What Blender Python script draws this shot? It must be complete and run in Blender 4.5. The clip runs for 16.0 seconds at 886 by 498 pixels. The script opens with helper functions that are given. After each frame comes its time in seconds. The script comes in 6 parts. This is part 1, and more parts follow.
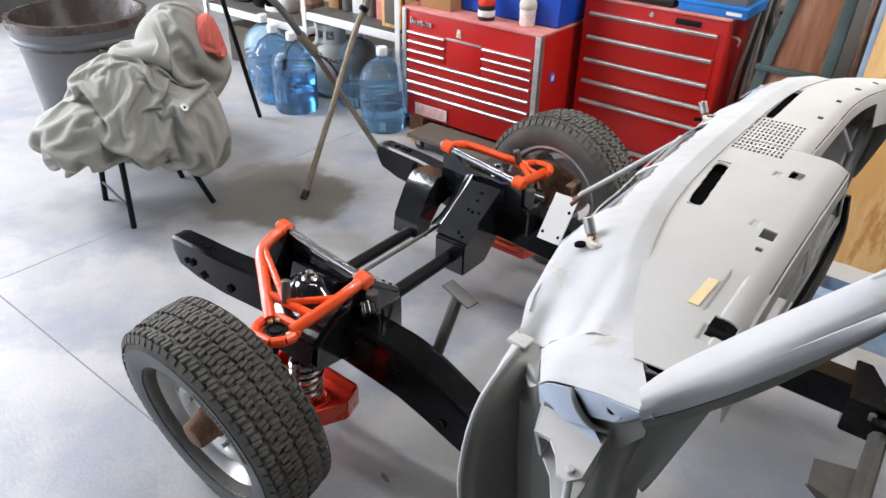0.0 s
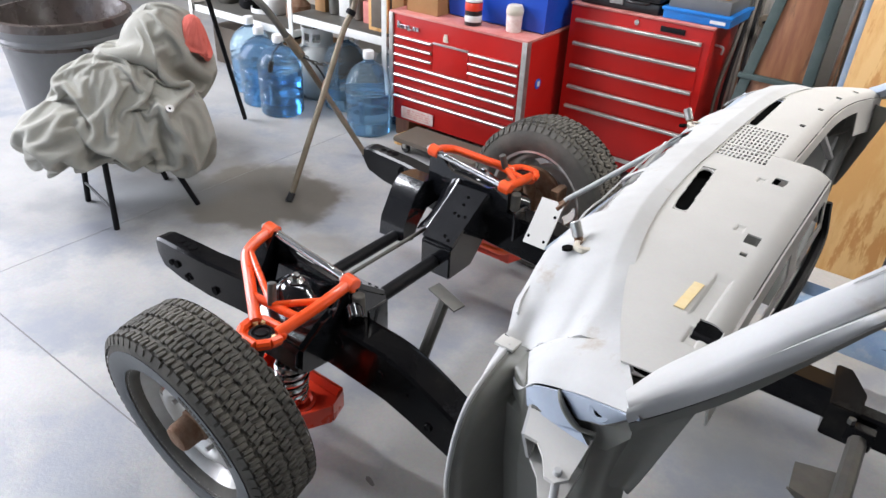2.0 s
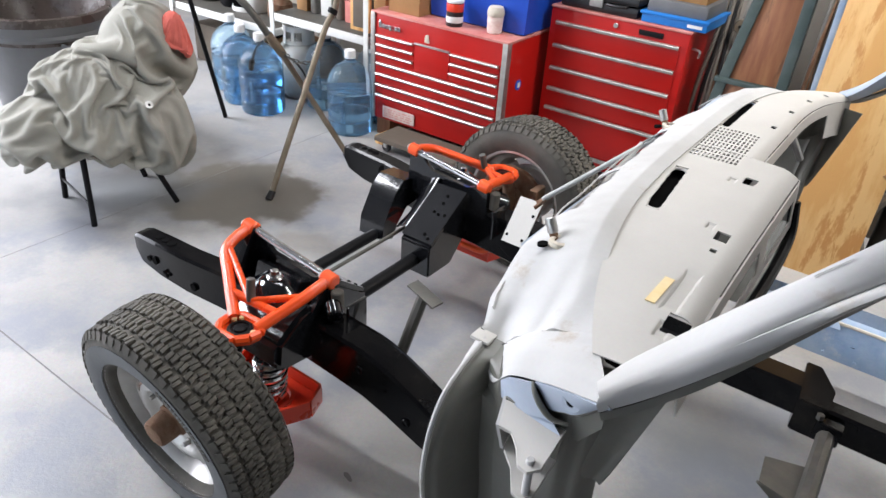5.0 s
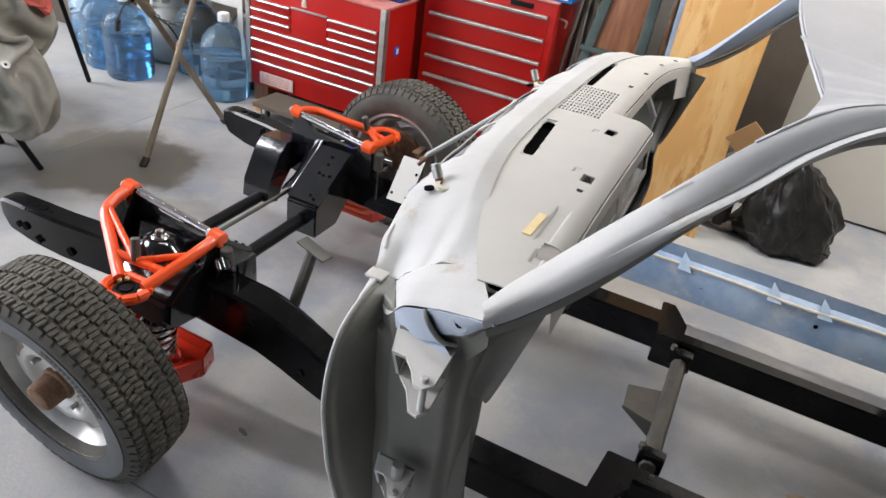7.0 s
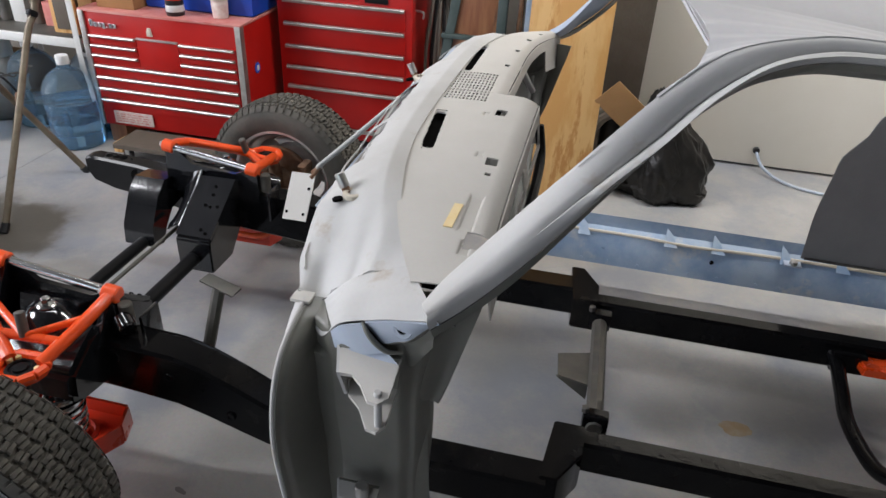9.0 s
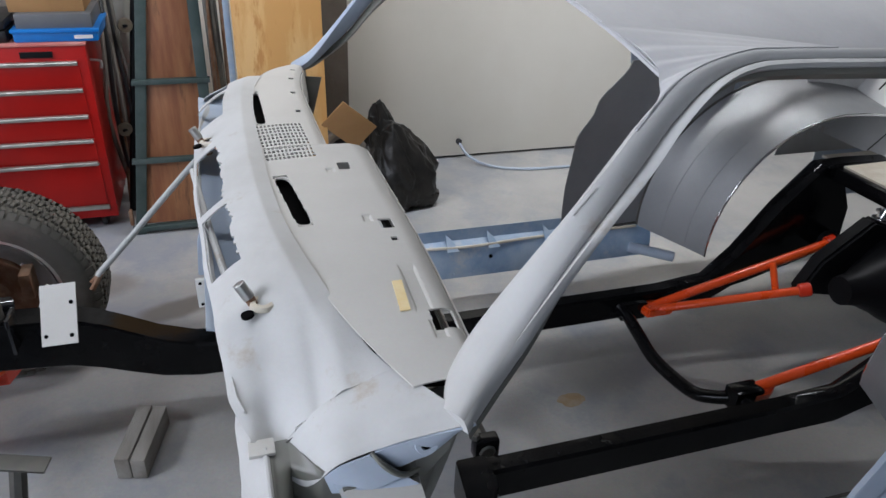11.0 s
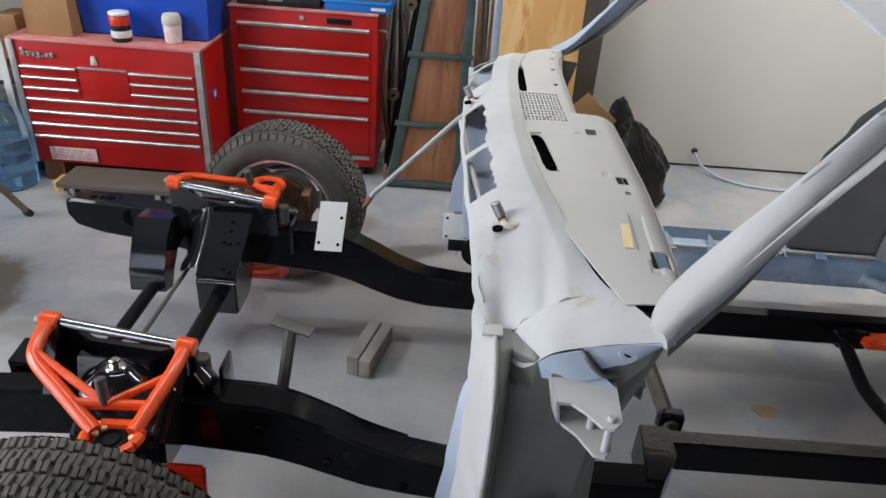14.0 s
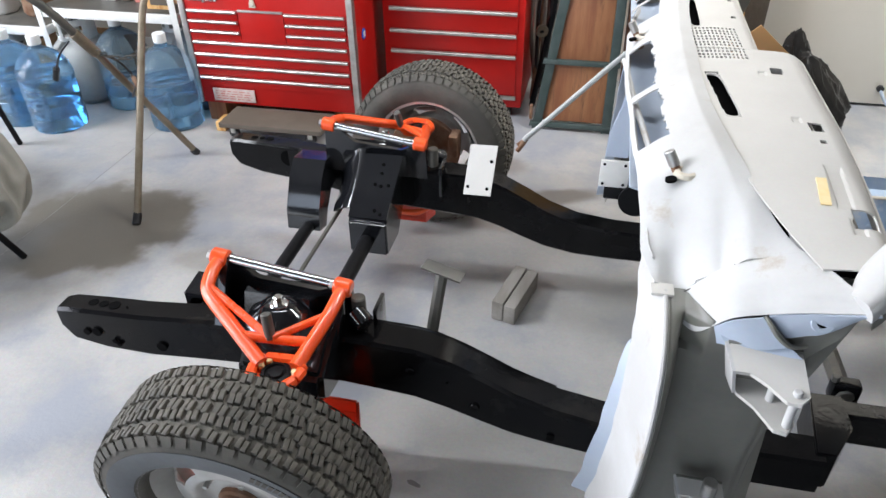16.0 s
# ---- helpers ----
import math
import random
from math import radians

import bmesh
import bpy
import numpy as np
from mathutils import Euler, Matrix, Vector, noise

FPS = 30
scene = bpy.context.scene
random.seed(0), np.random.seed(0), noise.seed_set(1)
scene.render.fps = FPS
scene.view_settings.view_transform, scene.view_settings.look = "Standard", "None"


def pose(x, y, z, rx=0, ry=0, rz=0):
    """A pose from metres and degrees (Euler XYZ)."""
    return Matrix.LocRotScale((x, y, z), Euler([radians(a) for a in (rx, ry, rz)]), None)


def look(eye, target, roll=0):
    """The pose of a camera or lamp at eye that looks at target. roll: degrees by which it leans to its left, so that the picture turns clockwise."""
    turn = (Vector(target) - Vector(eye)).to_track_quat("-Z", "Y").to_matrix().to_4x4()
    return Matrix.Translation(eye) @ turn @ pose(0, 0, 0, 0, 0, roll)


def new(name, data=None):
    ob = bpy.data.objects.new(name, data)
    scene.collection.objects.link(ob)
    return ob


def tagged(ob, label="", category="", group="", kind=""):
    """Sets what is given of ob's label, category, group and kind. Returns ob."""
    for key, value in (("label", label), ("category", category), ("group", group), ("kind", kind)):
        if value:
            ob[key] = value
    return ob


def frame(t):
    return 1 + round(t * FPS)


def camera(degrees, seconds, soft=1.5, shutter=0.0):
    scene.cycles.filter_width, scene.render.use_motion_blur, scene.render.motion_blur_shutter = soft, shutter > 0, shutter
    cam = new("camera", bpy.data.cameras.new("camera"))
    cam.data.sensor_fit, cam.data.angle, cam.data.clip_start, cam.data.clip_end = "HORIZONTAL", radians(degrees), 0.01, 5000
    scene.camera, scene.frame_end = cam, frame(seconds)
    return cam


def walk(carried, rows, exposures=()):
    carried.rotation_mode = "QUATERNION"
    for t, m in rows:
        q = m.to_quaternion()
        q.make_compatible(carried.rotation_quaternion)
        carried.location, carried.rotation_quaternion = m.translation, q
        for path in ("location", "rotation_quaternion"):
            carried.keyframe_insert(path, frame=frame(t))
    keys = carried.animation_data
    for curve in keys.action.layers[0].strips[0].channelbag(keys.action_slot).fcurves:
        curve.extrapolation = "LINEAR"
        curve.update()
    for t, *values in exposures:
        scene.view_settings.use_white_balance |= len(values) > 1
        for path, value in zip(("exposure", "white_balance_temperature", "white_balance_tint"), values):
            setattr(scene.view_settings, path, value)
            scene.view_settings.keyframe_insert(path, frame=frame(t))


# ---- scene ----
cam = camera(64.3, 16.0)
PATH = [
    (0, (1.307, -1.519, 1.619), (0.271, -0.175, 0.561), 1.4),
    (0.5, (1.309, -1.524, 1.619), (0.284, -0.171, 0.562), 1.8),
    (1, (1.307, -1.529, 1.616), (0.275, -0.172, 0.571), 1.5),
    (1.5, (1.305, -1.531, 1.617), (0.286, -0.168, 0.565), 2.4),
    (2, (1.304, -1.528, 1.619), (0.3, -0.151, 0.573), 2.6),
    (2.5, (1.307, -1.525, 1.617), (0.313, -0.132, 0.581), 2.6),
    (3, (1.312, -1.525, 1.614), (0.332, -0.13, 0.568), 3.1),
    (5.3, (1.323, -1.549, 1.621), (0.363, -0.137, 0.581), 4.0),
    (5.5, (1.322, -1.568, 1.622), (0.378, -0.151, 0.574), 3.9),
    (6, (1.342, -1.614, 1.613), (0.519, -0.129, 0.556), 5.2),
    (6.5, (1.357, -1.627, 1.613), (0.632, -0.097, 0.549), 6.5),
    (7, (1.362, -1.639, 1.612), (0.709, -0.08, 0.543), 8.4),
    (7.5, (1.354, -1.654, 1.607), (0.759, -0.09, 0.512), 9.5),
    (8, (1.354, -1.643, 1.607), (0.852, -0.057, 0.496), 7.8),
    (8.5, (1.341, -1.641, 1.601), (0.923, -0.024, 0.502), 3.4),
    (8.7, (1.331, -1.648, 1.598), (0.932, -0.008, 0.525), 3.0),
    (10.8, (0.882, -1.447, 1.594), (1.279, 0.25, 0.614), 2.8),
    (11, (0.85, -1.459, 1.603), (1.408, 0.191, 0.621), 2.8),
    (11.5, (0.865, -1.498, 1.594), (1.642, 0.083, 0.647), 3.7),
    (12, (0.949, -1.564, 1.602), (1.706, 0.022, 0.647), 2.8),
    (12.5, (0.977, -1.624, 1.577), (1.693, -0.014, 0.63), 4.4),
    (13, (0.899, -1.666, 1.566), (1.297, 0.044, 0.608), 4.2),
    (13.5, (0.824, -1.683, 1.573), (0.985, 0.051, 0.59), 4.7),
    (14, (0.764, -1.697, 1.594), (0.752, 0.036, 0.595), 4.2),
    (14.5, (0.735, -1.688, 1.593), (0.566, 0.0, 0.534), 2.5),
    (15, (0.713, -1.678, 1.589), (0.422, -0.038, 0.482), 1.4),
    (15.5, (0.704, -1.667, 1.588), (0.314, -0.066, 0.455), -0.7),
    (16, (0.708, -1.655, 1.584), (0.341, -0.062, 0.432), -0.9),
]
# the film camera darkens while it faces the bright back wall
LIGHT = [(0.0, -0.38, 5900, 11), (5.5, -0.33, 6000, 11), (8.0, -0.66, 6150, 11), (10.8, -1.08, 5700, 10), (12.5, -1.03, 5550, 9), (13.5, -1.04, 5800, 8), (14.5, -0.77, 5850, 8), (15.3, -0.42, 5850, 9), (16.0, -0.26, 5900, 9)]
walk(cam, [(t, look(eye, target, roll)) for t, eye, target, roll in PATH], LIGHT)


# ---- world, light ----
world = bpy.data.worlds.new("world")
scene.world = world
world.use_nodes = True
wn = world.node_tree.nodes
sky = wn.new("ShaderNodeTexSky")
sky.sky_type, sky.sun_disc, sky.sun_elevation, sky.sun_rotation = "NISHITA", False, radians(48), radians(200)
world.node_tree.links.new(sky.outputs[0], wn["Background"].inputs[0])
wn["Background"].inputs[1].default_value = 0.08


def area_lamp(name, m, sx, sy, watts, colour):
    data = bpy.data.lights.new(name, "AREA")
    data.shape, data.size, data.size_y, data.energy, data.color = "RECTANGLE", sx, sy, watts, colour
    ob = new(name, data)
    ob.matrix_world = m
    return ob


# daylight in the two open roller doors, then three added overhead fills for bay, back wall and centre
area_lamp("door_daylight", look((-5.35, -1.9, 1.75), (0, -0.8, 0.9)), 4.2, 3.0, 480, (0.98, 0.95, 0.97))
area_lamp("door_daylight_side", look((-1.1, -5.35, 1.6), (-0.3, 0, 0.9)), 3.6, 2.8, 80, (0.88, 0.93, 1.0))
area_lamp("added_roof_fill", look((-3.9, -1.3, 4.35), (-1.8, -0.8, 0)), 2.0, 2.6, 620, (1.0, 0.97, 0.95))
area_lamp("added_ceiling_fill", look((2.7, 1.2, 3.6), (2.7, 2.45, 0.6)), 2.4, 0.25, 195, (1.0, 0.94, 0.85))
area_lamp("added_ceiling_fill", look((-0.2, 0.5, 4.2), (-0.2, 0.5, 0)), 2.4, 0.3, 75, (1.0, 0.97, 0.93))


# ---- materials ----
def material(name, colour, rough=0.5, metal=0.0, second=None, mix=(0.4, 0.65), scale=6.0, fine=60.0, fine_amount=0.12,
             bump=0.05, bump_scale=None, coat=0.0, spots=None, spot_range=(0.62, 0.68), spot_scale=3.0, rough_var=0.15,
             stretch=(1, 1, 1), emit=None, random_amount=0.0, gloss=0.5):
    """Base colour with patches of a second colour, a fine grain, sharper-edged spots and fine relief."""
    m = bpy.data.materials.new(name)
    m.use_nodes = True
    nt = m.node_tree
    n, link = nt.nodes, nt.links.new
    b = n["Principled BSDF"]
    co = n.new("ShaderNodeTexCoord")
    mp = n.new("ShaderNodeMapping")
    mp.inputs["Scale"].default_value = stretch
    link(co.outputs["Object"], mp.inputs["Vector"])

    def noise_node(s, detail=6.0, rough_n=0.6):
        t = n.new("ShaderNodeTexNoise")
        t.inputs["Scale"].default_value, t.inputs["Detail"].default_value, t.inputs["Roughness"].default_value = s, detail, rough_n
        link(mp.outputs[0], t.inputs["Vector"])
        return t

    def ramp(src, lo, hi):
        r = n.new("ShaderNodeMapRange")
        r.inputs[1].default_value, r.inputs[2].default_value = lo, hi
        link(src, r.inputs[0])
        return r.outputs[0]

    def blend(fac, a, c, mode="MIX"):
        x = n.new("ShaderNodeMix")
        x.data_type, x.blend_type = "RGBA", mode
        if isinstance(fac, float):
            x.inputs[0].default_value = fac
        else:
            link(fac, x.inputs[0])
        for sock, v in ((x.inputs[6], a), (x.inputs[7], c)):
            if isinstance(v, tuple):
                sock.default_value = (*v, 1)
            else:
                link(v, sock)
        return x.outputs[2]

    big = noise_node(scale)
    base = blend(ramp(big.outputs[0], *mix), colour, second or tuple(c * 0.82 for c in colour))
    grain = noise_node(fine, 4.0)
    base = blend(fine_amount, base, grain.outputs[1], "SOFT_LIGHT") if fine_amount else base
    if spots:
        sp = noise_node(spot_scale, 8.0, 0.7)
        base = blend(ramp(sp.outputs[0], *spot_range), base, spots)
    if random_amount:
        info = n.new("ShaderNodeObjectInfo")
        hsv = n.new("ShaderNodeHueSaturation")
        link(ramp(info.outputs["Random"], -1.0 / random_amount * 0.5 + 0.5, 1.0 / random_amount * 0.5 + 0.5), hsv.inputs["Value"])
        mr = hsv.inputs["Value"].links[0].from_node
        mr.inputs[1].default_value, mr.inputs[2].default_value = 0.0, 1.0
        mr.inputs[3].default_value, mr.inputs[4].default_value = 1.0 - random_amount, 1.0 + random_amount
        link(base, hsv.inputs["Color"])
        base = hsv.outputs[0]
    link(base, b.inputs["Base Color"])
    rr = n.new("ShaderNodeMapRange")
    rr.inputs[3].default_value, rr.inputs[4].default_value = max(0.02, rough - rough_var), min(1.0, rough + rough_var)
    link(big.outputs[0], rr.inputs[0])
    link(rr.outputs[0], b.inputs["Roughness"])
    b.inputs["Metallic"].default_value = metal
    b.inputs["Coat Weight"].default_value = coat
    b.inputs["Specular IOR Level"].default_value = gloss
    b.inputs["Coat Roughness"].default_value = 0.06
    if bump:
        bp = n.new("ShaderNodeBump")
        bp.inputs["Strength"].default_value, bp.inputs["Distance"].default_value = bump, 0.02
        src = noise_node(bump_scale, 5.0) if bump_scale else grain
        link(src.outputs[0], bp.inputs["Height"])
        link(bp.outputs[0], b.inputs["Normal"])
    if emit:
        b.inputs["Emission Color"].default_value, b.inputs["Emission Strength"].default_value = (*emit[0], 1), emit[1]
    return m


CONCRETE = material("concrete_floor", (0.43, 0.42, 0.40), 0.42, second=(0.345, 0.34, 0.33), mix=(0.38, 0.62), scale=2.0, fine=90, fine_amount=0.26,
                    bump=0.08, spots=(0.285, 0.298, 0.325), spot_range=(0.48, 0.62), spot_scale=2.1, rough_var=0.12)


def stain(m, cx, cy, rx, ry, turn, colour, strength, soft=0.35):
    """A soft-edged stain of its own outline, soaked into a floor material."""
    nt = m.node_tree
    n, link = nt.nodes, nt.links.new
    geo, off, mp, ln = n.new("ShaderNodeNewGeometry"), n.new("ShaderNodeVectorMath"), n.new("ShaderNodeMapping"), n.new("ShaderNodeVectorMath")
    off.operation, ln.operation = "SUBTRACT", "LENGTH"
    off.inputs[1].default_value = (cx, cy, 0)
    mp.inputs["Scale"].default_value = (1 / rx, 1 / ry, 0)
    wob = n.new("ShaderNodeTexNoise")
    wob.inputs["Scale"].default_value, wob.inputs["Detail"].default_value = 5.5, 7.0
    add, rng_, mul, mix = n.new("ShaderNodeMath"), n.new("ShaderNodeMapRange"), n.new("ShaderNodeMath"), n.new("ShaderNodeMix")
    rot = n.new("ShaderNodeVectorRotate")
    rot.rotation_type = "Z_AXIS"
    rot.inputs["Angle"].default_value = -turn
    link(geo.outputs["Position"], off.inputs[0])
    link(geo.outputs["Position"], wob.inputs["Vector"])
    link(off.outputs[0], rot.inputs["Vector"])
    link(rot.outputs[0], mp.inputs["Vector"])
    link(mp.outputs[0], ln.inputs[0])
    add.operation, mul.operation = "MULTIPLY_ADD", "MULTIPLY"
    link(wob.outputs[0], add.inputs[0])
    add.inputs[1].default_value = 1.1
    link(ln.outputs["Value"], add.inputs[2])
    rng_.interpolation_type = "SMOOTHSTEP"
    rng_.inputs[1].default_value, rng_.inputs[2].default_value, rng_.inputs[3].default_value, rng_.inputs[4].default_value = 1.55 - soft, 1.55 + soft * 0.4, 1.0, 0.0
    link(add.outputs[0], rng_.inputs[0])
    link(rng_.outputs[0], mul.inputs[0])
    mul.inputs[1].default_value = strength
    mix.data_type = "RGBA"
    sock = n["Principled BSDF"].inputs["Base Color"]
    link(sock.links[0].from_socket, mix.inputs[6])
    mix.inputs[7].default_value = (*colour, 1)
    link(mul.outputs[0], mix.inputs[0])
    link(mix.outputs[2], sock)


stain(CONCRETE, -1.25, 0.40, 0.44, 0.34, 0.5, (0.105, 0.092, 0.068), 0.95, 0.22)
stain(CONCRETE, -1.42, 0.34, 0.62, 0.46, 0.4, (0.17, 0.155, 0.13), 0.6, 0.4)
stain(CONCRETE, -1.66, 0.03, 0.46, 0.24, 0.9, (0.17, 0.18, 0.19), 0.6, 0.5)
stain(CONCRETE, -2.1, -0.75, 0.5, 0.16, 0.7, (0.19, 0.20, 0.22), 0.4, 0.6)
stain(CONCRETE, 0.62, 1.02, 0.22, 0.07, 0.3, (0.12, 0.105, 0.085), 0.75, 0.5)
stain(CONCRETE, 0.30, 1.25, 0.18, 0.10, 0.1, (0.15, 0.135, 0.11), 0.6, 0.5)
stain(CONCRETE, -0.62, 0.30, 0.20, 0.10, 0.2, (0.18, 0.165, 0.14), 0.5, 0.6)
stain(CONCRETE, 0.95, 0.30, 0.40, 0.22, 0.1, (0.20, 0.19, 0.165), 0.5, 0.6)
stain(CONCRETE, 2.0, 0.25, 0.30, 0.14, 0.0, (0.20, 0.185, 0.16), 0.5, 0.6)
RUST_STAIN = material("rust_stain", (0.33, 0.23, 0.12), 0.6, second=(0.38, 0.31, 0.22), scale=20)
FAINT_JOINT = material("faint_saw_cut", (0.30, 0.295, 0.285), 0.8)
JOINT = material("saw_cut", (0.21, 0.205, 0.20), 0.9)
PRIMER = material("white_primer", (0.55, 0.545, 0.53), 0.62, gloss=0.25, second=(0.49, 0.48, 0.46), scale=4, fine=150, fine_amount=0.1, bump=0.04,
                  spots=(0.40, 0.335, 0.26), spot_range=(0.60, 0.74), spot_scale=7)
ROOF_PRIMER = material("roof_primer", (0.56, 0.55, 0.55), 0.62, second=(0.47, 0.46, 0.465), scale=2.6, fine=120, bump=0.03,
                       spots=(0.36, 0.35, 0.36), spot_range=(0.66, 0.80), spot_scale=2.2)
DASH_PRIMER = material("dash_primer", (0.56, 0.54, 0.50), 0.7, second=(0.52, 0.50, 0.46), scale=3, fine=170, bump=0.03)
GREY_PRIMER = material("grey_green_primer", (0.165, 0.162, 0.140), 0.42, second=(0.215, 0.208, 0.178), scale=3.5, fine=80, bump=0.03)
BLUE_PRIMER = material("pale_blue_primer", (0.40, 0.46, 0.56), 0.55, second=(0.47, 0.52, 0.59), scale=4, fine=110, bump=0.04)
SILL_BLUE = material("old_blue_paint", (0.22, 0.32, 0.48), 0.5, second=(0.38, 0.46, 0.56), mix=(0.36, 0.60), scale=6, fine=70,
                     spots=(0.50, 0.52, 0.53), spot_range=(0.55, 0.63), spot_scale=5, bump=0.12, bump_scale=25)
TUB_METAL = material("bare_sheet_metal", (0.31, 0.31, 0.315), 0.5, 0.45, second=(0.25, 0.255, 0.26), scale=2.5, fine=140, bump=0.02,
                     spots=(0.34, 0.31, 0.27), spot_range=(0.58, 0.72), spot_scale=2.4)
CHASSIS = material("gloss_black_chassis_paint", (0.004, 0.004, 0.0045), 0.12, second=(0.008, 0.008, 0.0085), scale=5, gloss=0.18, bump=0.05, spots=(0.026, 0.023, 0.018), spot_range=(0.58, 0.80), spot_scale=5,
                   bump_scale=18, rough_var=0.06)
# lit copy of the chassis black: lifted colour, gloss and coat for brighter reflections
BRIGHT_CHASSIS = material("brighter_gloss_chassis_black", (0.006, 0.0065, 0.008), 0.13, second=(0.01, 0.0105, 0.012), scale=6, gloss=0.55, coat=0.7, bump=0.10, bump_scale=9, rough_var=0.05)
SATIN = material("satin_black", (0.008, 0.008, 0.009), 0.42, gloss=0.15, scale=8, bump=0.04)
DUSTY = material("dusty_steel", (0.10, 0.098, 0.088), 0.5, 0.4, second=(0.15, 0.14, 0.12), scale=9, bump=0.06)
ORANGE = material("orange_powder_coat", (0.88, 0.085, 0.008), 0.30, second=(0.80, 0.09, 0.01), scale=5, fine_amount=0.04, coat=0.35, bump=0.0)
RED_ARM = material("red_orange_powder_coat", (0.70, 0.045, 0.012), 0.30, second=(0.62, 0.035, 0.01), scale=5, fine_amount=0.04, coat=0.35, bump=0.0)
CHROME = material("bright_steel", (0.72, 0.72, 0.72), 0.18, 1.0, scale=20, bump=0.02)
ZINC = material("dull_zinc", (0.52, 0.52, 0.50), 0.40, 0.85, second=(0.40, 0.38, 0.35), scale=20, bump=0.04)
RUSTY = material("rusty_iron", (0.17, 0.085, 0.045), 0.8, 0.3, second=(0.26, 0.17, 0.11), scale=22, bump=0.25)
RUBBER = material("tyre_rubber", (0.078, 0.073, 0.063), 0.75, gloss=0.25, second=(0.125, 0.115, 0.097), scale=7, fine=90, bump=0.10,
                  spots=(0.15, 0.138, 0.115), spot_range=(0.56, 0.76), spot_scale=6)
SIDEWALL = material("scuffed_sidewall", (0.070, 0.074, 0.076), 0.50, second=(0.125, 0.132, 0.136), scale=5, bump=0.04)
RIM = material("bare_steel_rim", (0.60, 0.59, 0.56), 0.36, 0.5, second=(0.47, 0.455, 0.42), scale=6, fine=50, bump=0.05,
               spots=(0.33, 0.27, 0.20), spot_range=(0.66, 0.76), spot_scale=9)
RED = material("red_toolbox_paint", (0.43, 0.010, 0.007), 0.34, second=(0.36, 0.009, 0.007), scale=3, fine_amount=0.06, gloss=0.28, bump=0.01,
               spots=(0.46, 0.07, 0.05), spot_range=(0.68, 0.80), spot_scale=7)
RED_TOP = material("worn_pink_red_top", (0.52, 0.15, 0.125), 0.6, second=(0.60, 0.27, 0.23), scale=9, bump=0.05)
TRIM = material("aluminium_trim", (0.50, 0.48, 0.45), 0.40, 0.85, second=(0.36, 0.34, 0.31), scale=14, bump=0.02)
LABEL = material("worn_paper_label", (0.62, 0.45, 0.40), 0.7, second=(0.70, 0.62, 0.56), scale=30)
YELLOW_LABEL = material("cream_label", (0.80, 0.62, 0.30), 0.7, second=(0.84, 0.70, 0.42), scale=20)
PLY = material("plywood", (0.62, 0.34, 0.11), 0.55, second=(0.71, 0.45, 0.18), mix=(0.45, 0.56), scale=1.6, fine=70, bump=0.04,
               spots=(0.52, 0.25, 0.07), spot_range=(0.54, 0.60), spot_scale=1.9, stretch=(5.0, 5.0, 1.0))
OLD_WOOD = material("old_stained_board", (0.20, 0.072, 0.03), 0.5, second=(0.32, 0.145, 0.06), mix=(0.36, 0.66), scale=2.2, fine=60, bump=0.08,
                    spots=(0.10, 0.045, 0.025), spot_range=(0.56, 0.70), spot_scale=2.5, stretch=(9, 9, 0.7))
GREEN_FRAME = material("dark_green_paint", (0.035, 0.055, 0.05), 0.55, second=(0.06, 0.08, 0.075), scale=10)
WEATHERED = material("weathered_timber", (0.30, 0.28, 0.25), 0.8, second=(0.21, 0.19, 0.165), scale=3, fine=60, bump=0.2, stretch=(6, 1, 6))
DARK_TIMBER = material("dark_timber", (0.095, 0.075, 0.055), 0.8, second=(0.14, 0.115, 0.09), scale=3, fine=60, bump=0.2)
WALL_PAINT = material("cream_wall_board", (0.80, 0.755, 0.67), 0.62, second=(0.76, 0.71, 0.62), scale=1.2, fine=120, fine_amount=0.05, bump=0.02)
# walls out of view, darkened to cut the light bounced round the room
UNSEEN_WALL = material("unseen_dark_wall", (0.09, 0.085, 0.08), 0.7, second=(0.07, 0.066, 0.062), scale=1.5)
# dark slate colour for the shaded floor beside the car
FLOOR_SHADE = material("painted_floor_shade", (0.050, 0.062, 0.082), 0.62, second=(0.07, 0.082, 0.10), scale=5, fine=120, bump=0.1)
WALL_DARK = material("unpainted_wall", (0.30, 0.27, 0.23), 0.8, second=(0.22, 0.20, 0.17), scale=1.5)
# ceiling out of view, near black to hold down ambient light and reflections
CEILING = material("unseen_dark_ceiling", (0.08, 0.077, 0.074), 0.8, scale=1.5)
CANVAS = material("grey_canvas", (0.355, 0.345, 0.30), 0.9, second=(0.29, 0.28, 0.24), scale=4, fine=260, fine_amount=0.22, bump=0.12)
PINK = material("salmon_cloth", (0.72, 0.17, 0.13), 0.9, second=(0.62, 0.13, 0.10), scale=12, fine=200, bump=0.1)
CAN_GREY = material("grey_plastic", (0.14, 0.142, 0.147), 0.5, second=(0.12, 0.121, 0.124), scale=4, bump=0.03)
CAN_LINER = material("dark_brown_liner", (0.055, 0.042, 0.036), 0.28, second=(0.09, 0.07, 0.06), scale=9, bump=0.3, bump_scale=14)
TRIPOD = material("old_tan_steel", (0.24, 0.20, 0.145), 0.5, 0.35, second=(0.17, 0.135, 0.09), scale=14, bump=0.08)
WHITE_METAL = material("white_enamel", (0.74, 0.74, 0.71), 0.45, second=(0.64, 0.63, 0.59), scale=5)
CYL_GREY = material("grey_gas_cylinder_paint", (0.42, 0.43, 0.41), 0.5, second=(0.36, 0.36, 0.34), scale=6, bump=0.03)
BLUE_PLASTIC = material("blue_tote_plastic", (0.012, 0.075, 0.50), 0.35, second=(0.01, 0.06, 0.42), scale=3, bump=0.02)
